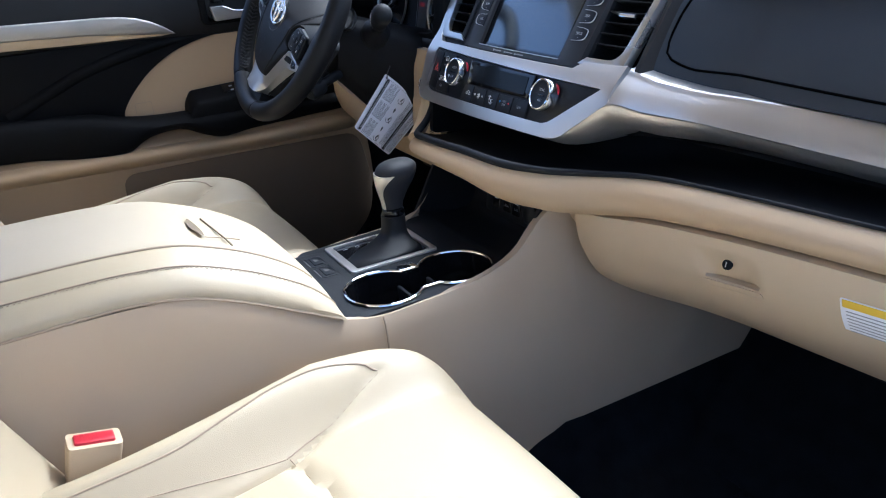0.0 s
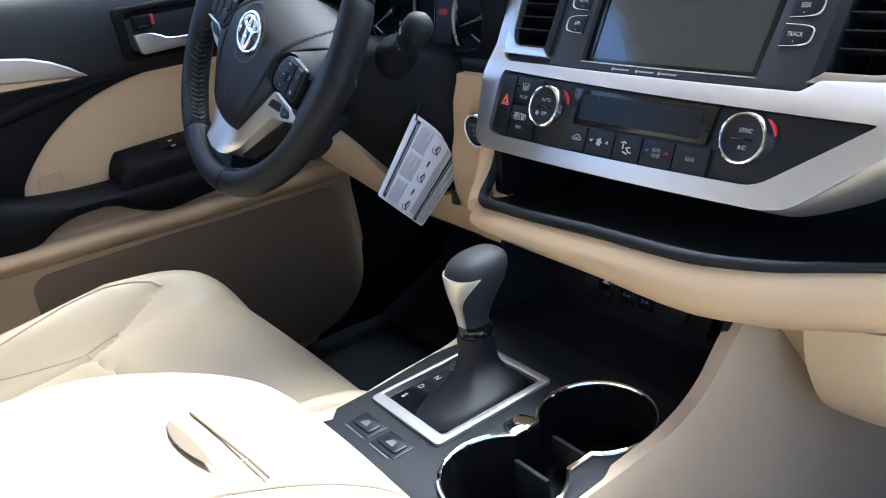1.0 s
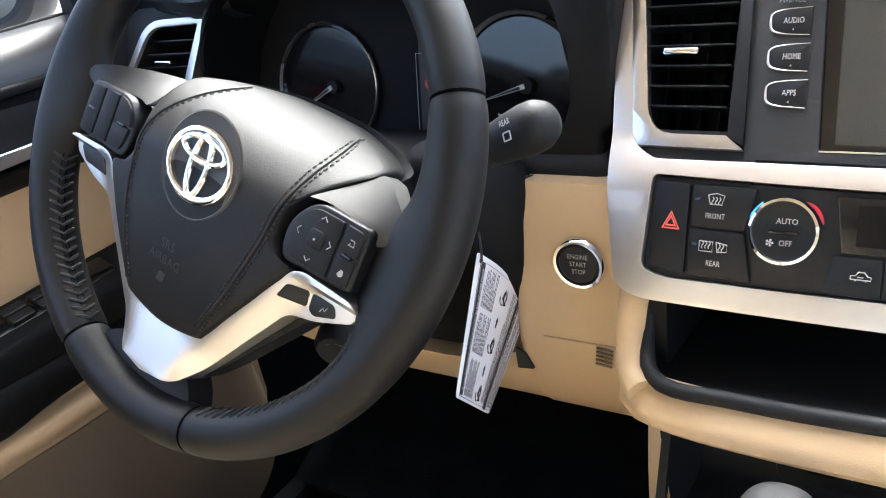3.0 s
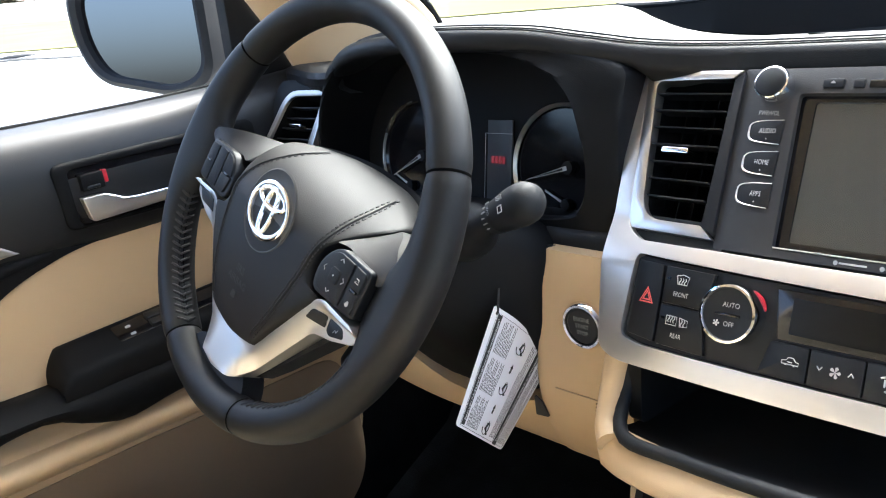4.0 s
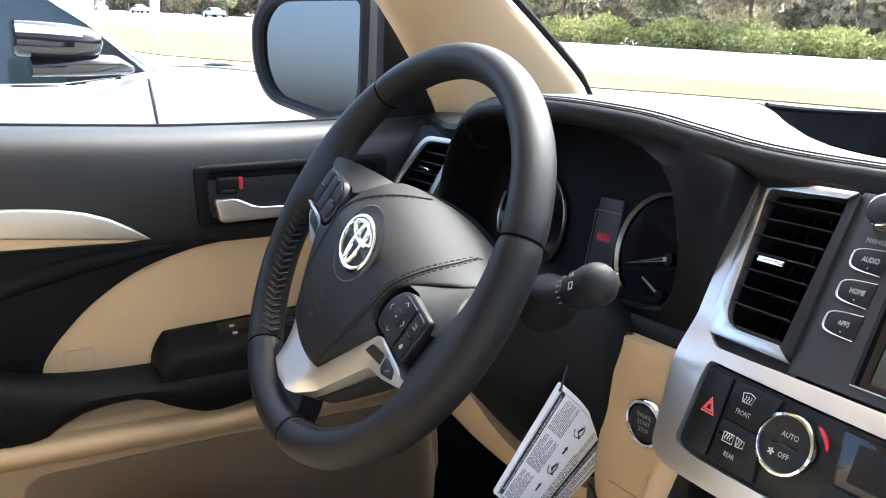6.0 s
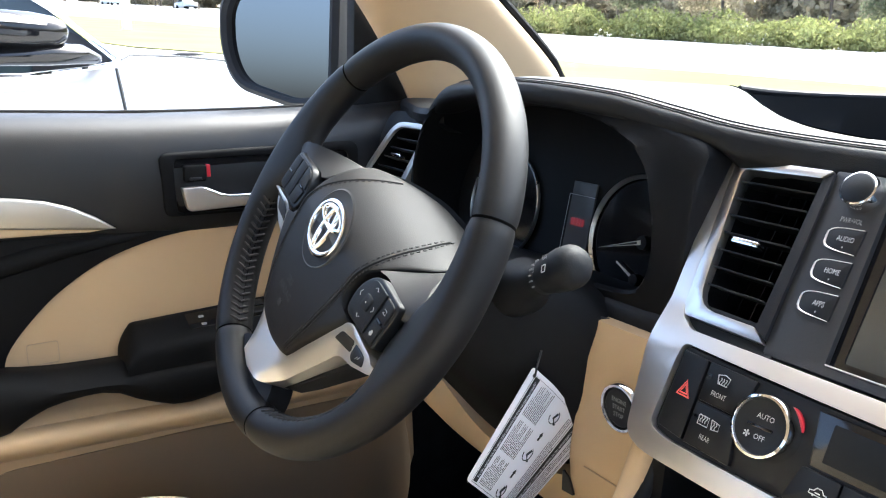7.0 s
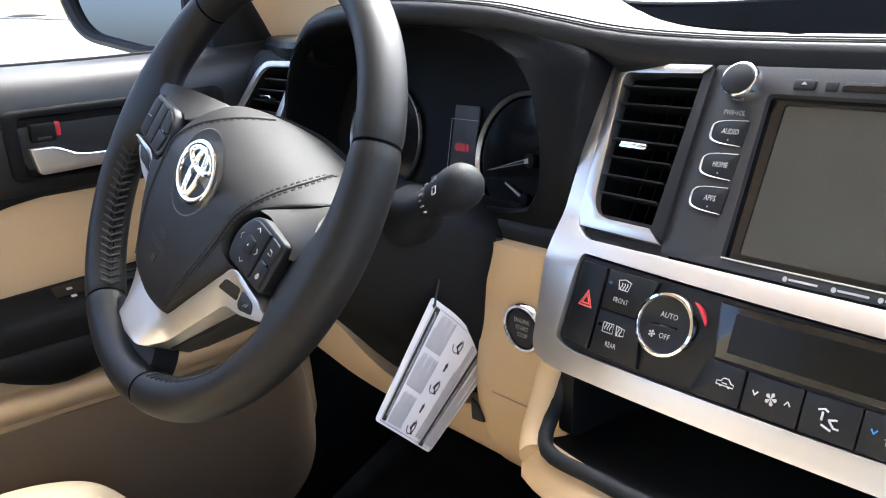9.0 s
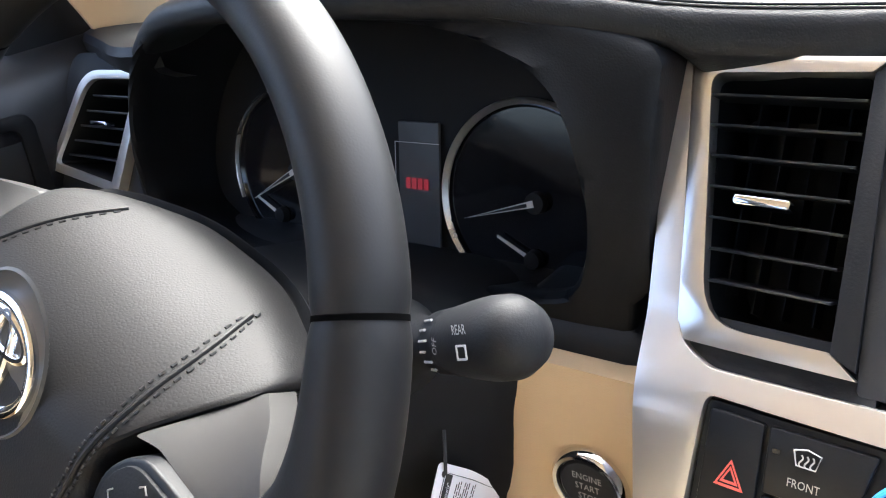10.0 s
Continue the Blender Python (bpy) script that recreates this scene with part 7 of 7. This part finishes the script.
# armrest with open pull
arm_top = [(-0.98, 0.868), (-0.60, 0.860), (-0.42, 0.846), (-0.355, 0.830), (-0.30, 0.823), (-0.20, 0.820), (-0.05, 0.818), (0.12, 0.80)]
arm_bot = [(-0.98, 0.800), (-0.55, 0.787), (-0.425, 0.768), (-0.365, 0.768), (-0.325, 0.789), (-0.26, 0.795), (-0.228, 0.780), (-0.185, 0.765), (-0.125, 0.770), (0.12, 0.775)]
rows = []
for y in np.linspace(-0.98, 0.10, 60):
    t, b = xcurve(arm_top, y), xcurve(arm_bot, y)
    bulge = 0.045 + 0.012 * math.sin(max(0, min(1, (y + 0.45) / 0.5)) * math.pi)
    x0 = -0.770
    rows.append(spline([(x0, y, t + 0.001), (x0 + 0.55 * bulge, y, t + 0.003), (x0 + bulge, y, t - 0.008), (x0 + bulge + 0.004, y, 0.5 * (t + b)), (x0 + bulge - 0.004, y, b + 0.006), (x0 + 0.6 * bulge, y, b), (x0, y, b + 0.002)], 20))
part("armrest", grid(rows), M_DOOR, door, "black padded armrest with pull recess")
# switch block on the armrest
rows = []
for y in -0.240 + 0.30 * np.linspace(0, 1, 40) ** 1.6:
    k = min(1, (y + 0.240) / 0.016) ** 0.5
    t = 0.822 + (0.022 + 0.012 * (y + 0.232) / 0.29) * k
    rows.append(spline([(-0.772, y, t + 0.014 * k), (-0.762, y, t + 0.0145 * k), (-0.735, y, t + 0.004), (-0.720, y, t - 0.004 * k), (-0.716, y, t - 0.014 * k), (-0.716, y, 0.815)], 16))
swb = part("switch_block", grid(rows), M_DOOR, door, "black window switch block")
SWP = frame_on((-0.745, -0.13, 0.8565), (0.0, 1, 0.04), (-0.92, 0, 0.36))
part("switch_well", plate(rect(-0.035, -0.013, 0.12, 0.016, 0.002), 0.002, lambda u, v, w: SWP(u, v, w + 0.0006), bevel=0.0005), M_GLOSS, swb)
for i in range(2):
    for j in range(2):
        part("window_switch", plate(rect(0.004 + 0.03 * i, -0.011 + 0.013 * j, 0.028 + 0.03 * i, 0.0005 + 0.013 * j, 0.002), 0.005, lambda u, v, w: SWP(u, v, w + 0.005), bevel=0.0015), M_PANEL, swb, "black window switch")
for a, b in ((-0.018, 0.006), (-0.018, -0.008)):
    part("switch_mark", plate(rect(a - 0.003, b - 0.002, a + 0.003, b + 0.002, 0.001), 0.0004, lambda u, v, w: SWP(u, v, w + 0.0012)), M_PRINT_DIM, swb)
part("screw_cover", plate(rect(-0.332, 0.826, -0.300, 0.851, 0.004), 0.001, lambda u, v, w: V(door_x(v) + 0.0012 + w, u, v), holes=[rect(-0.3313, 0.8267, -0.3007, 0.8503, 0.0035)]), M_SEAM, door)
# ledge and map pocket
ledge = []
for y in np.linspace(-0.98, 0.13, 40):
    c = 0.755 + low_shift(y)
    ledge.append(spline([(-0.775, y, c + 0.018), (-0.745, y, c + 0.012), (-0.722, y, c + 0.004), (-0.718, y, c - 0.008), (-0.728, y, c - 0.020), (-0.745, y, c - 0.030), (-0.752, y, c - 0.034)], 18))
part("ledge", grid(ledge), M_BEIGE_SOFT, door, "beige ledge above the map pocket")
pk = rounded([(-0.385, 0.44), (-0.387, 0.715), (-0.16, 0.722), (0.115, 0.716), (0.138, 0.60), (0.125, 0.52), (0.06, 0.45)], [0.03, 0.03, 0.02, 0.04, 0.06, 0.05, 0.05])
part("map_pocket", plate(pk, 0.006, lambda u, v, w: V(door_x(v) + 0.003 + w + 0.02 * math.exp(-((v - 0.5) / 0.09) ** 2), u, v + low_shift(u)), bevel=0.005, cuts=0.03, segments=4), M_TAUPE, door, "brown plastic map pocket with rounded edge")
part("grab_shadow", plate(rounded([(-0.43, 0.768), (-0.36, 0.770), (-0.33, 0.785), (-0.25, 0.79), (-0.22, 0.778), (-0.10, 0.768)], 0.004), 0.002, lambda u, v, w: V(-0.7665 + w, u, v)), M_DOORBEIGE, door)

# sail corner and outside mirror
tagged(part("sail_trim", plate(rounded([(0.075, 1.092), (0.245, 1.090), (0.235, 1.115), (0.11, 1.245), (0.075, 1.245)], 0.006), 0.02, lambda u, v, w: V(-0.792 + 0.25 * (v - 1.09) * 0.3 + w, u, v), bevel=0.003), M_BLACK), "black triangular mirror corner trim", "trim", kind="structure")
mirror = thing("door_mirror", "black outside door mirror reflecting the sky", "door mirror")
MC = V(-0.985, 0.052, 1.180)
mn = V(0.50, -0.86, 0.06).normalized()
mu = V(0, 0, 1).cross(mn).normalized()
MP = frame_on(MC, mu, mn.cross(mu))
g_out = rounded([(-0.105, 0.052), (-0.103, -0.015), (-0.076, -0.066), (0.045, -0.096), (0.102, -0.078), (0.105, 0.085), (-0.075, 0.088)], [0.03, 0.04, 0.04, 0.03, 0.03, 0.02, 0.03], 7)
rows = []
for k, d in ((0.885, -0.004), (0.90, 0.006), (0.97, 0.010), (1.05, 0.004), (1.09, -0.02), (1.06, -0.05), (0.9, -0.085), (0.6, -0.105), (0.2, -0.112)):
    rows.append([MP(p[0] * k, p[1] * k, d) for p in g_out])
part("housing", grid(rows, close_v=True, caps=False), M_BLACK, mirror, "black mirror housing")
part("glass", plate([(p[0] * 0.9, p[1] * 0.9) for p in g_out], 0.003, lambda u, v, w: MP(u, v, w - 0.004)), M_MIRROR, mirror, "mirror glass")
part("arm", sweep([V(-0.80, 0.20, 1.11), V(-0.88, 0.19, 1.125), V(-0.96, 0.17, 1.15)], [0.026, 0.028, 0.032], 14, flat=0.7), M_BLACK, mirror, "black mirror arm")


# ---- outside: car park, road verge, trees and the neighbouring car ----
GN = V(0.0612, -0.0009, 0.9981).normalized()
GX = V(1, 0, 0) - GN * GN.x
GX.normalize()
GY = GN.cross(GX)
GO = V(0, 0, -0.04)


def ground_at(a, b, h=0.0):
    """a to the right of the car, b ahead, h above the ground, which leans a little to the car."""
    return GO + GX * a + GY * b + GN * h


tagged(part("ground", grid([[ground_at(a, b, 0) for a in np.linspace(-1200, 1200, 13)] for b in np.linspace(-1200, 1200, 13)]), M_CONCRETE), "pale concrete car park and land beyond", "ground", kind="structure")
verge = [(-160, -34), (-60, -4), (-22, 4.2), (-14, 9.3), (-10.1, 12.0), (-7, 13.6), (30, 33), (30, 37.5), (-9.5, 17.0), (-13.3, 15.8), (-16, 14.6), (-30, 13.4), (-44, 11.4), (-160, -20)]
tagged(part("verge", plate(verge, 0.02, lambda u, v, w: ground_at(u, v, 0.03 + w), cuts=6.0), M_GRASS), "dry yellow-green grass verge", "verge", kind="structure")
road = [(-170, -18), (-44, 12.2), (-30, 14.2), (-16, 15.5), (-13.3, 16.7), (-9.5, 17.9), (40, 43), (40, 62), (-25, 38), (-44, 31), (-170, -14 + 60)]
tagged(part("road", plate(road, 0.02, lambda u, v, w: ground_at(u, v, 0.02 + w), cuts=8.0), M_ASPHALT), "pale road beyond the verge", "road", kind="structure")


def foliage_material(name, a, b):
    m = material(name, a, 0.85, second=b, vary_scale=0.8)
    n, l = m.node_tree.nodes, m.node_tree.links
    oi = n.new("ShaderNodeNewGeometry")
    hs = n.new("ShaderNodeHueSaturation")
    mr = n.new("ShaderNodeMapRange")
    mr.inputs["To Min"].default_value, mr.inputs["To Max"].default_value = 0.75, 1.2
    l.new(oi.outputs["Random Per Island"], mr.inputs["Value"])
    l.new(mr.outputs["Result"], hs.inputs["Value"])
    src = n["Principled BSDF"].inputs["Base Color"].links[0].from_socket
    l.new(src, hs.inputs["Color"])
    l.new(hs.outputs["Color"], n["Principled BSDF"].inputs["Base Color"])
    p = n["Principled BSDF"]
    tl, mx = n.new("ShaderNodeBsdfTranslucent"), n.new("ShaderNodeMixShader")
    mx.inputs["Fac"].default_value = 0.45
    l.new(hs.outputs["Color"], tl.inputs["Color"])
    l.new(p.outputs["BSDF"], mx.inputs[1])
    l.new(tl.outputs["BSDF"], mx.inputs[2])
    l.new(mx.outputs["Shader"], n["Material Output"].inputs["Surface"])
    return m


M_LEAF_GREEN = foliage_material("dull green leaves", (0.27, 0.27, 0.16), (0.20, 0.215, 0.125))
M_LEAF_BROWN = foliage_material("autumn brown leaves", (0.36, 0.31, 0.21), (0.28, 0.25, 0.165))
M_LEAF_SHRUB = foliage_material("yellow-green shrub leaves", (0.30, 0.30, 0.11), (0.22, 0.24, 0.09))


def leaf_cloud(rng, blobs, count, size):
    """Loose leaf clumps spread through a few uneven lobes."""
    verts, faces = [], []
    for _ in range(count):
        cxb, cyb, czb, rx, ry, rz = rng.choice(blobs)
        while True:
            d = Vector((rng.uniform(-1, 1), rng.uniform(-1, 1), rng.uniform(-1, 1)))
            if 0.25 < d.length < 1:
                break
        c = Vector((cxb + d.x * rx, cyb + d.y * ry, czb + d.z * rz))
        q = Euler((rng.uniform(0, 6.3), rng.uniform(0, 6.3), rng.uniform(0, 6.3))).to_matrix()
        s = size * rng.uniform(0.5, 1.4)
        k = len(verts)
        for p in ((-1, -0.4, 0), (0, -0.7, 0.25), (1, -0.2, 0), (0.5, 0.7, 0.2), (-0.6, 0.6, -0.1)):
            verts.append(tuple(c + q @ (Vector(p) * s)))
        faces.append((k, k + 1, k + 2, k + 3, k + 4))
    me = bpy.data.meshes.new("crown")
    me.from_pydata(verts, [], faces)
    return me


def tree(rng, height, mat):
    t = thing("tree", "roadside tree with thin autumn foliage", "tree", group="trees along the road")
    limbs = [sweep([V(0, 0, 0), V(0.05, 0, height * 0.3), V(-0.05, 0.08, height * 0.6), V(0.1, 0, height * 0.9)], [0.16, 0.13, 0.09, 0.03], 8)]
    for k in range(6):
        a, z = rng.uniform(0, 6.3), height * rng.uniform(0.3, 0.7)
        e = V(math.cos(a) * height * 0.22, math.sin(a) * height * 0.22, z + height * 0.2)
        limbs.append(sweep([V(0, 0, z), (V(0, 0, z) + e) / 2 + V(0, 0, 0.2), e], [0.07, 0.045, 0.015], 6))
    part("trunk", join(*limbs), M_BARK, t)
    blobs = [(rng.uniform(-1, 1) * height * 0.2, rng.uniform(-1, 1) * height * 0.2, height * rng.uniform(0.35, 0.95), height * rng.uniform(0.1, 0.2), height * rng.uniform(0.1, 0.2), height * rng.uniform(0.08, 0.17)) for _ in range(11)]
    me = leaf_cloud(rng, blobs, 5200, height * 0.0155)
    me.materials.append(mat)
    c = new("crown", me)
    c.parent = t
    return t


rng = random.Random(11)
proto = [tree(rng, 9.0, M_LEAF_BROWN), tree(rng, 8.0, M_LEAF_GREEN), tree(rng, 10.0, M_LEAF_GREEN), tree(rng, 7.5, M_LEAF_BROWN)]
spots = []
for k in range(52):
    u = k / 51
    if u < 0.35:
        p = np.array((-200, 24)) * (1 - u / 0.35) + np.array((-60, 40)) * (u / 0.35)
    else:
        w = (u - 0.35) / 0.65
        p = np.array((-60, 40)) * (1 - w) + np.array((45, 80)) * w
        p = p + np.array((0, -5))
    spots.append(p + np.array((rng.uniform(-2, 2), rng.uniform(0, 9))))
for i, p in enumerate(spots):
    m = Matrix.Translation(ground_at(*p)) @ Matrix.Rotation(rng.uniform(0, 6.3), 4, "Z") @ Matrix.Scale(rng.uniform(0.8, 1.35), 4)
    if i < 4:
        proto[i].matrix_world = m
    else:
        c = copy_thing(rng.choice(proto), m)
        c.scale = (m.to_scale())
bl = []
for k in range(240):
    u = k / 239
    p = np.array((-62, 31)) * (1 - u) + np.array((40, 60)) * u
    h = rng.uniform(0.9, 2.0)
    g = ground_at(p[0] + rng.uniform(-1, 1), p[1] + rng.uniform(-0.5, 3.5), h * 0.45)
    bl.append((g.x, g.y, g.z, rng.uniform(0.9, 1.8), rng.uniform(0.8, 1.5), h * 0.6))
me = leaf_cloud(rng, bl, 90000, 0.10)
me.materials.append(M_LEAF_SHRUB)
tagged(new("shrubs", me), "yellow-green roadside shrubs in a ragged band", "shrubs", kind="stuff")
bl = []
for k in range(90):
    u = k / 89
    p = np.array((-230, 40)) * (1 - u) + np.array((70, 100)) * u
    g = ground_at(p[0], p[1] - rng.uniform(0, 8), rng.uniform(2.0, 5.0))
    bl.append((g.x, g.y, g.z, 5.0, 3.0, rng.uniform(3.5, 6)))
me = leaf_cloud(rng, bl, 110000, 0.36)
me.materials.append(M_LEAF_BROWN)
tagged(new("woods", me), "dull brown and green woods behind the road", "woods", kind="stuff")

# ---- the white car parked alongside ----
ncar = thing("parked_car", "white car parked alongside with black mirror and chrome window trim", "car", group="cars outside")
NX = -3.27
HOOD = [(-3.2, 1.13), (-0.4, 1.10), (0.10, 1.140), (0.25, 1.140), (0.6, 1.118), (1.0, 1.07), (1.25, 0.98), (1.42, 0.80), (1.48, 0.55)]
rows = []
for y in np.r_[np.linspace(-3.1, 0.0, 16), np.linspace(0.06, 1.48, 30)]:
    zt = xcurve(HOOD, y) if y > 0.05 else xcurve([(-3.2, 1.13), (-0.35, 1.085), (-0.15, 1.088), (0.0, 1.11), (0.06, 1.13)], y)
    pull = 0.30 * max(0, (y - 0.7) / 0.78) ** 2.2
    half_s = [(0.86, 0.34), (0.93, 0.55), (0.95, 0.80), (0.93, 0.98), (0.915, zt - 0.03), (0.88, zt - 0.003), (0.6, zt + 0.018), (0.3, zt + 0.028), (0.0, zt + 0.03)]
    half_s = [(max(a - pull * a, 0), min(b, zt + 0.03)) for a, b in half_s]
    ring = spline([(NX + a, b) for a, b in half_s] + [(NX - a, b) for a, b in half_s[::-1][1:]], 60)
    rows.append([(p[0], y, p[1]) for p in ring])
part("body", grid(rows, caps=True), M_WHITEPAINT, ncar, "white painted body and bonnet")
SIDE = lambda u, v, w=0.0: V(-2.352 - 0.30 * max(0, v - 1.10) + w, u, v)
part("side_window", plate([(-3.0, 1.105), (-0.34, 1.104), (-0.16, 1.106), (0.0, 1.124), (0.078, 1.138), (-0.075, 1.275), (-0.50, 1.56), (-2.8, 1.56)], 0.02, SIDE), M_DASH_GLASS, ncar, "dark tinted side glass")
part("chrome_trim", sweep([SIDE(u, v, 0.006) for u, v in spline([(-3.0, 1.098), (-0.34, 1.096), (-0.16, 1.098), (-0.02, 1.114), (0.075, 1.129), (0.096, 1.137), (0.085, 1.151), (0.066, 1.166), (-0.012, 1.229), (-0.075, 1.286), (-0.5, 1.58)], 80)], 0.0095, 8, flat=0.7), M_CHROME, ncar, "chrome window trim")
part("corner_trim", plate(rounded([(-0.14, 1.110), (0.0, 1.126), (0.072, 1.139), (-0.015, 1.215), (-0.10, 1.25)], 0.01), 0.01, lambda u, v, w: SIDE(u, v, w + 0.004), bevel=0.003), M_BLACK, ncar)
part("door_gap", sweep([V(-2.357, 0.082, 1.118), V(-2.338, 0.088, 1.05), V(-2.322, 0.10, 0.92), V(-2.316, 0.11, 0.6)], 0.005, 6), M_INK, ncar)
part("bonnet_gap", sweep([V(-2.40, 0.105, 1.142), V(-2.44, 0.14, 1.156), V(-2.46, 0.3, 1.152), V(-2.50, 0.7, 1.115), V(-2.62, 1.1, 1.05)], 0.003, 6), M_INK, ncar)
part("washer_slit", sweep([V(-2.76, 0.33, 1.156), V(-2.755, 0.37, 1.160), V(-2.75, 0.42, 1.160), V(-2.745, 0.46, 1.157)], [0.002, 0.008, 0.008, 0.002], 8, flat=0.7), M_INK, ncar, "dark slit on the bonnet")
gh = []
for k, (y, z, wd) in enumerate(((0.12, 1.145, 0.86), (-0.25, 1.42, 0.78), (-0.65, 1.66, 0.66), (-1.4, 1.72, 0.64), (-2.4, 1.70, 0.64), (-3.0, 1.2, 0.8))):
    gh.append([(NX + wd * math.cos(t), y, z - 0.05 * (1 - math.sin(t))) for t in np.linspace(0, math.pi, 24)])
part("roof", grid(gh), M_WHITEPAINT, ncar, "white roof and pillars")
nm = part("mirror", grid([[(-2.185 + 0.085 * math.copysign(abs(math.cos(a)) ** 0.7, math.cos(a)) * w, -0.275 + 0.212 * k, 1.222 - 0.010 * k + 0.046 * w * math.copysign(abs(math.sin(a)) ** 0.75, math.sin(a))) for a in np.linspace(0, math.tau, 36, endpoint=False)] for k, w in ((0, 0.9), (0.03, 1.0), (0.25, 1.03), (0.60, 0.98), (0.85, 0.82), (0.96, 0.55), (1.0, 0.2))], close_v=True, caps=True), M_GLOSS, ncar, "gloss black door mirror")
part("mirror_strip", sweep([V(-2.103, -0.27, 1.243), V(-2.099, -0.20, 1.240), V(-2.108, -0.12, 1.230)], [0.012, 0.011, 0.004], 8), M_CHROME, nm)
part("mirror_foot", sweep([V(-2.16, -0.24, 1.150), V(-2.17, -0.12, 1.158), V(-2.22, -0.04, 1.158), V(-2.33, 0.02, 1.145)], [0.030, 0.040, 0.036, 0.022], 12, flat=0.75), M_GLOSS, nm)
for y in (0.85, -2.0):
    for s in (-1, 1):
        wh = part("tyre", lathe([(0.20, -0.11), (0.33, -0.11), (0.355, -0.08), (0.355, 0.08), (0.33, 0.11), (0.20, 0.11)], Matrix.Translation(V(NX + s * 0.83, y, 0.36 + 0.06 * 3.27 * 0.6)) @ Matrix.Rotation(radians(90), 4, "Y"), 36), M_RUBBER, ncar)
        part("rim", lathe([(0.0, -0.06), (0.21, -0.09), (0.21, 0.09), (0.0, 0.06)], Matrix.Translation(V(NX + s * 0.84, y, 0.36 + 0.06 * 3.27 * 0.6)) @ Matrix.Rotation(radians(90), 4, "Y"), 24), M_SATIN, wh)


def far_sedan(a, b, turn):
    c = thing("parked_sedan", "small white sedan far off beyond the verge", "car", group="cars outside")
    rows = []
    prof = [(-2.3, 0.55, 0.75), (-2.25, 0.95, 0.82), (-1.5, 1.0, 0.86), (-0.9, 1.38, 0.66), (0.2, 1.42, 0.66), (1.0, 1.0, 0.86), (2.0, 0.88, 0.84), (2.3, 0.6, 0.75)]
    for x, z, w in spline(prof, 30):
        rows.append([(x, w * 1.05, 0.3), (x, w * 1.05, min(0.9, z)), (x, w * 0.9, z), (x, -w * 0.9, z), (x, -w * 1.05, min(0.9, z)), (x, -w * 1.05, 0.3)])
    part("body", grid(rows, caps=True), M_WHITEPAINT, c)
    for s in (-1, 1):
        part("window", plate(rounded([(-1.2, 1.0), (0.85, 1.0), (0.15, 1.34), (-0.75, 1.32)], 0.05), 0.02, lambda u, v, w: V(u, s * (0.80 - 0.35 * (v - 1.0) + 0.012), v)), M_DASH_GLASS, c)
        for x in (-1.4, 1.4):
            part("tyre", lathe([(0.0, -0.1), (0.3, -0.1), (0.3, 0.1), (0.0, 0.1)], Matrix.Translation((x, s * 0.8, 0.3)) @ Matrix.Rotation(radians(90), 4, "X"), 20), M_RUBBER, c)
    c.matrix_world = Matrix.Translation(ground_at(a, b)) @ Matrix.Rotation(radians(turn), 4, "Z")


far_sedan(-126, 33.7, 8)
far_sedan(-150, 27.5, 8)
tagged(part("post", sweep([ground_at(-34.5, 6.6, -0.1), ground_at(-34.5, 6.6, 2.5), ground_at(-34.5, 6.6, 5.5)], 0.19, 14), M_WHITEPAINT), "plain white post on the verge", "post")
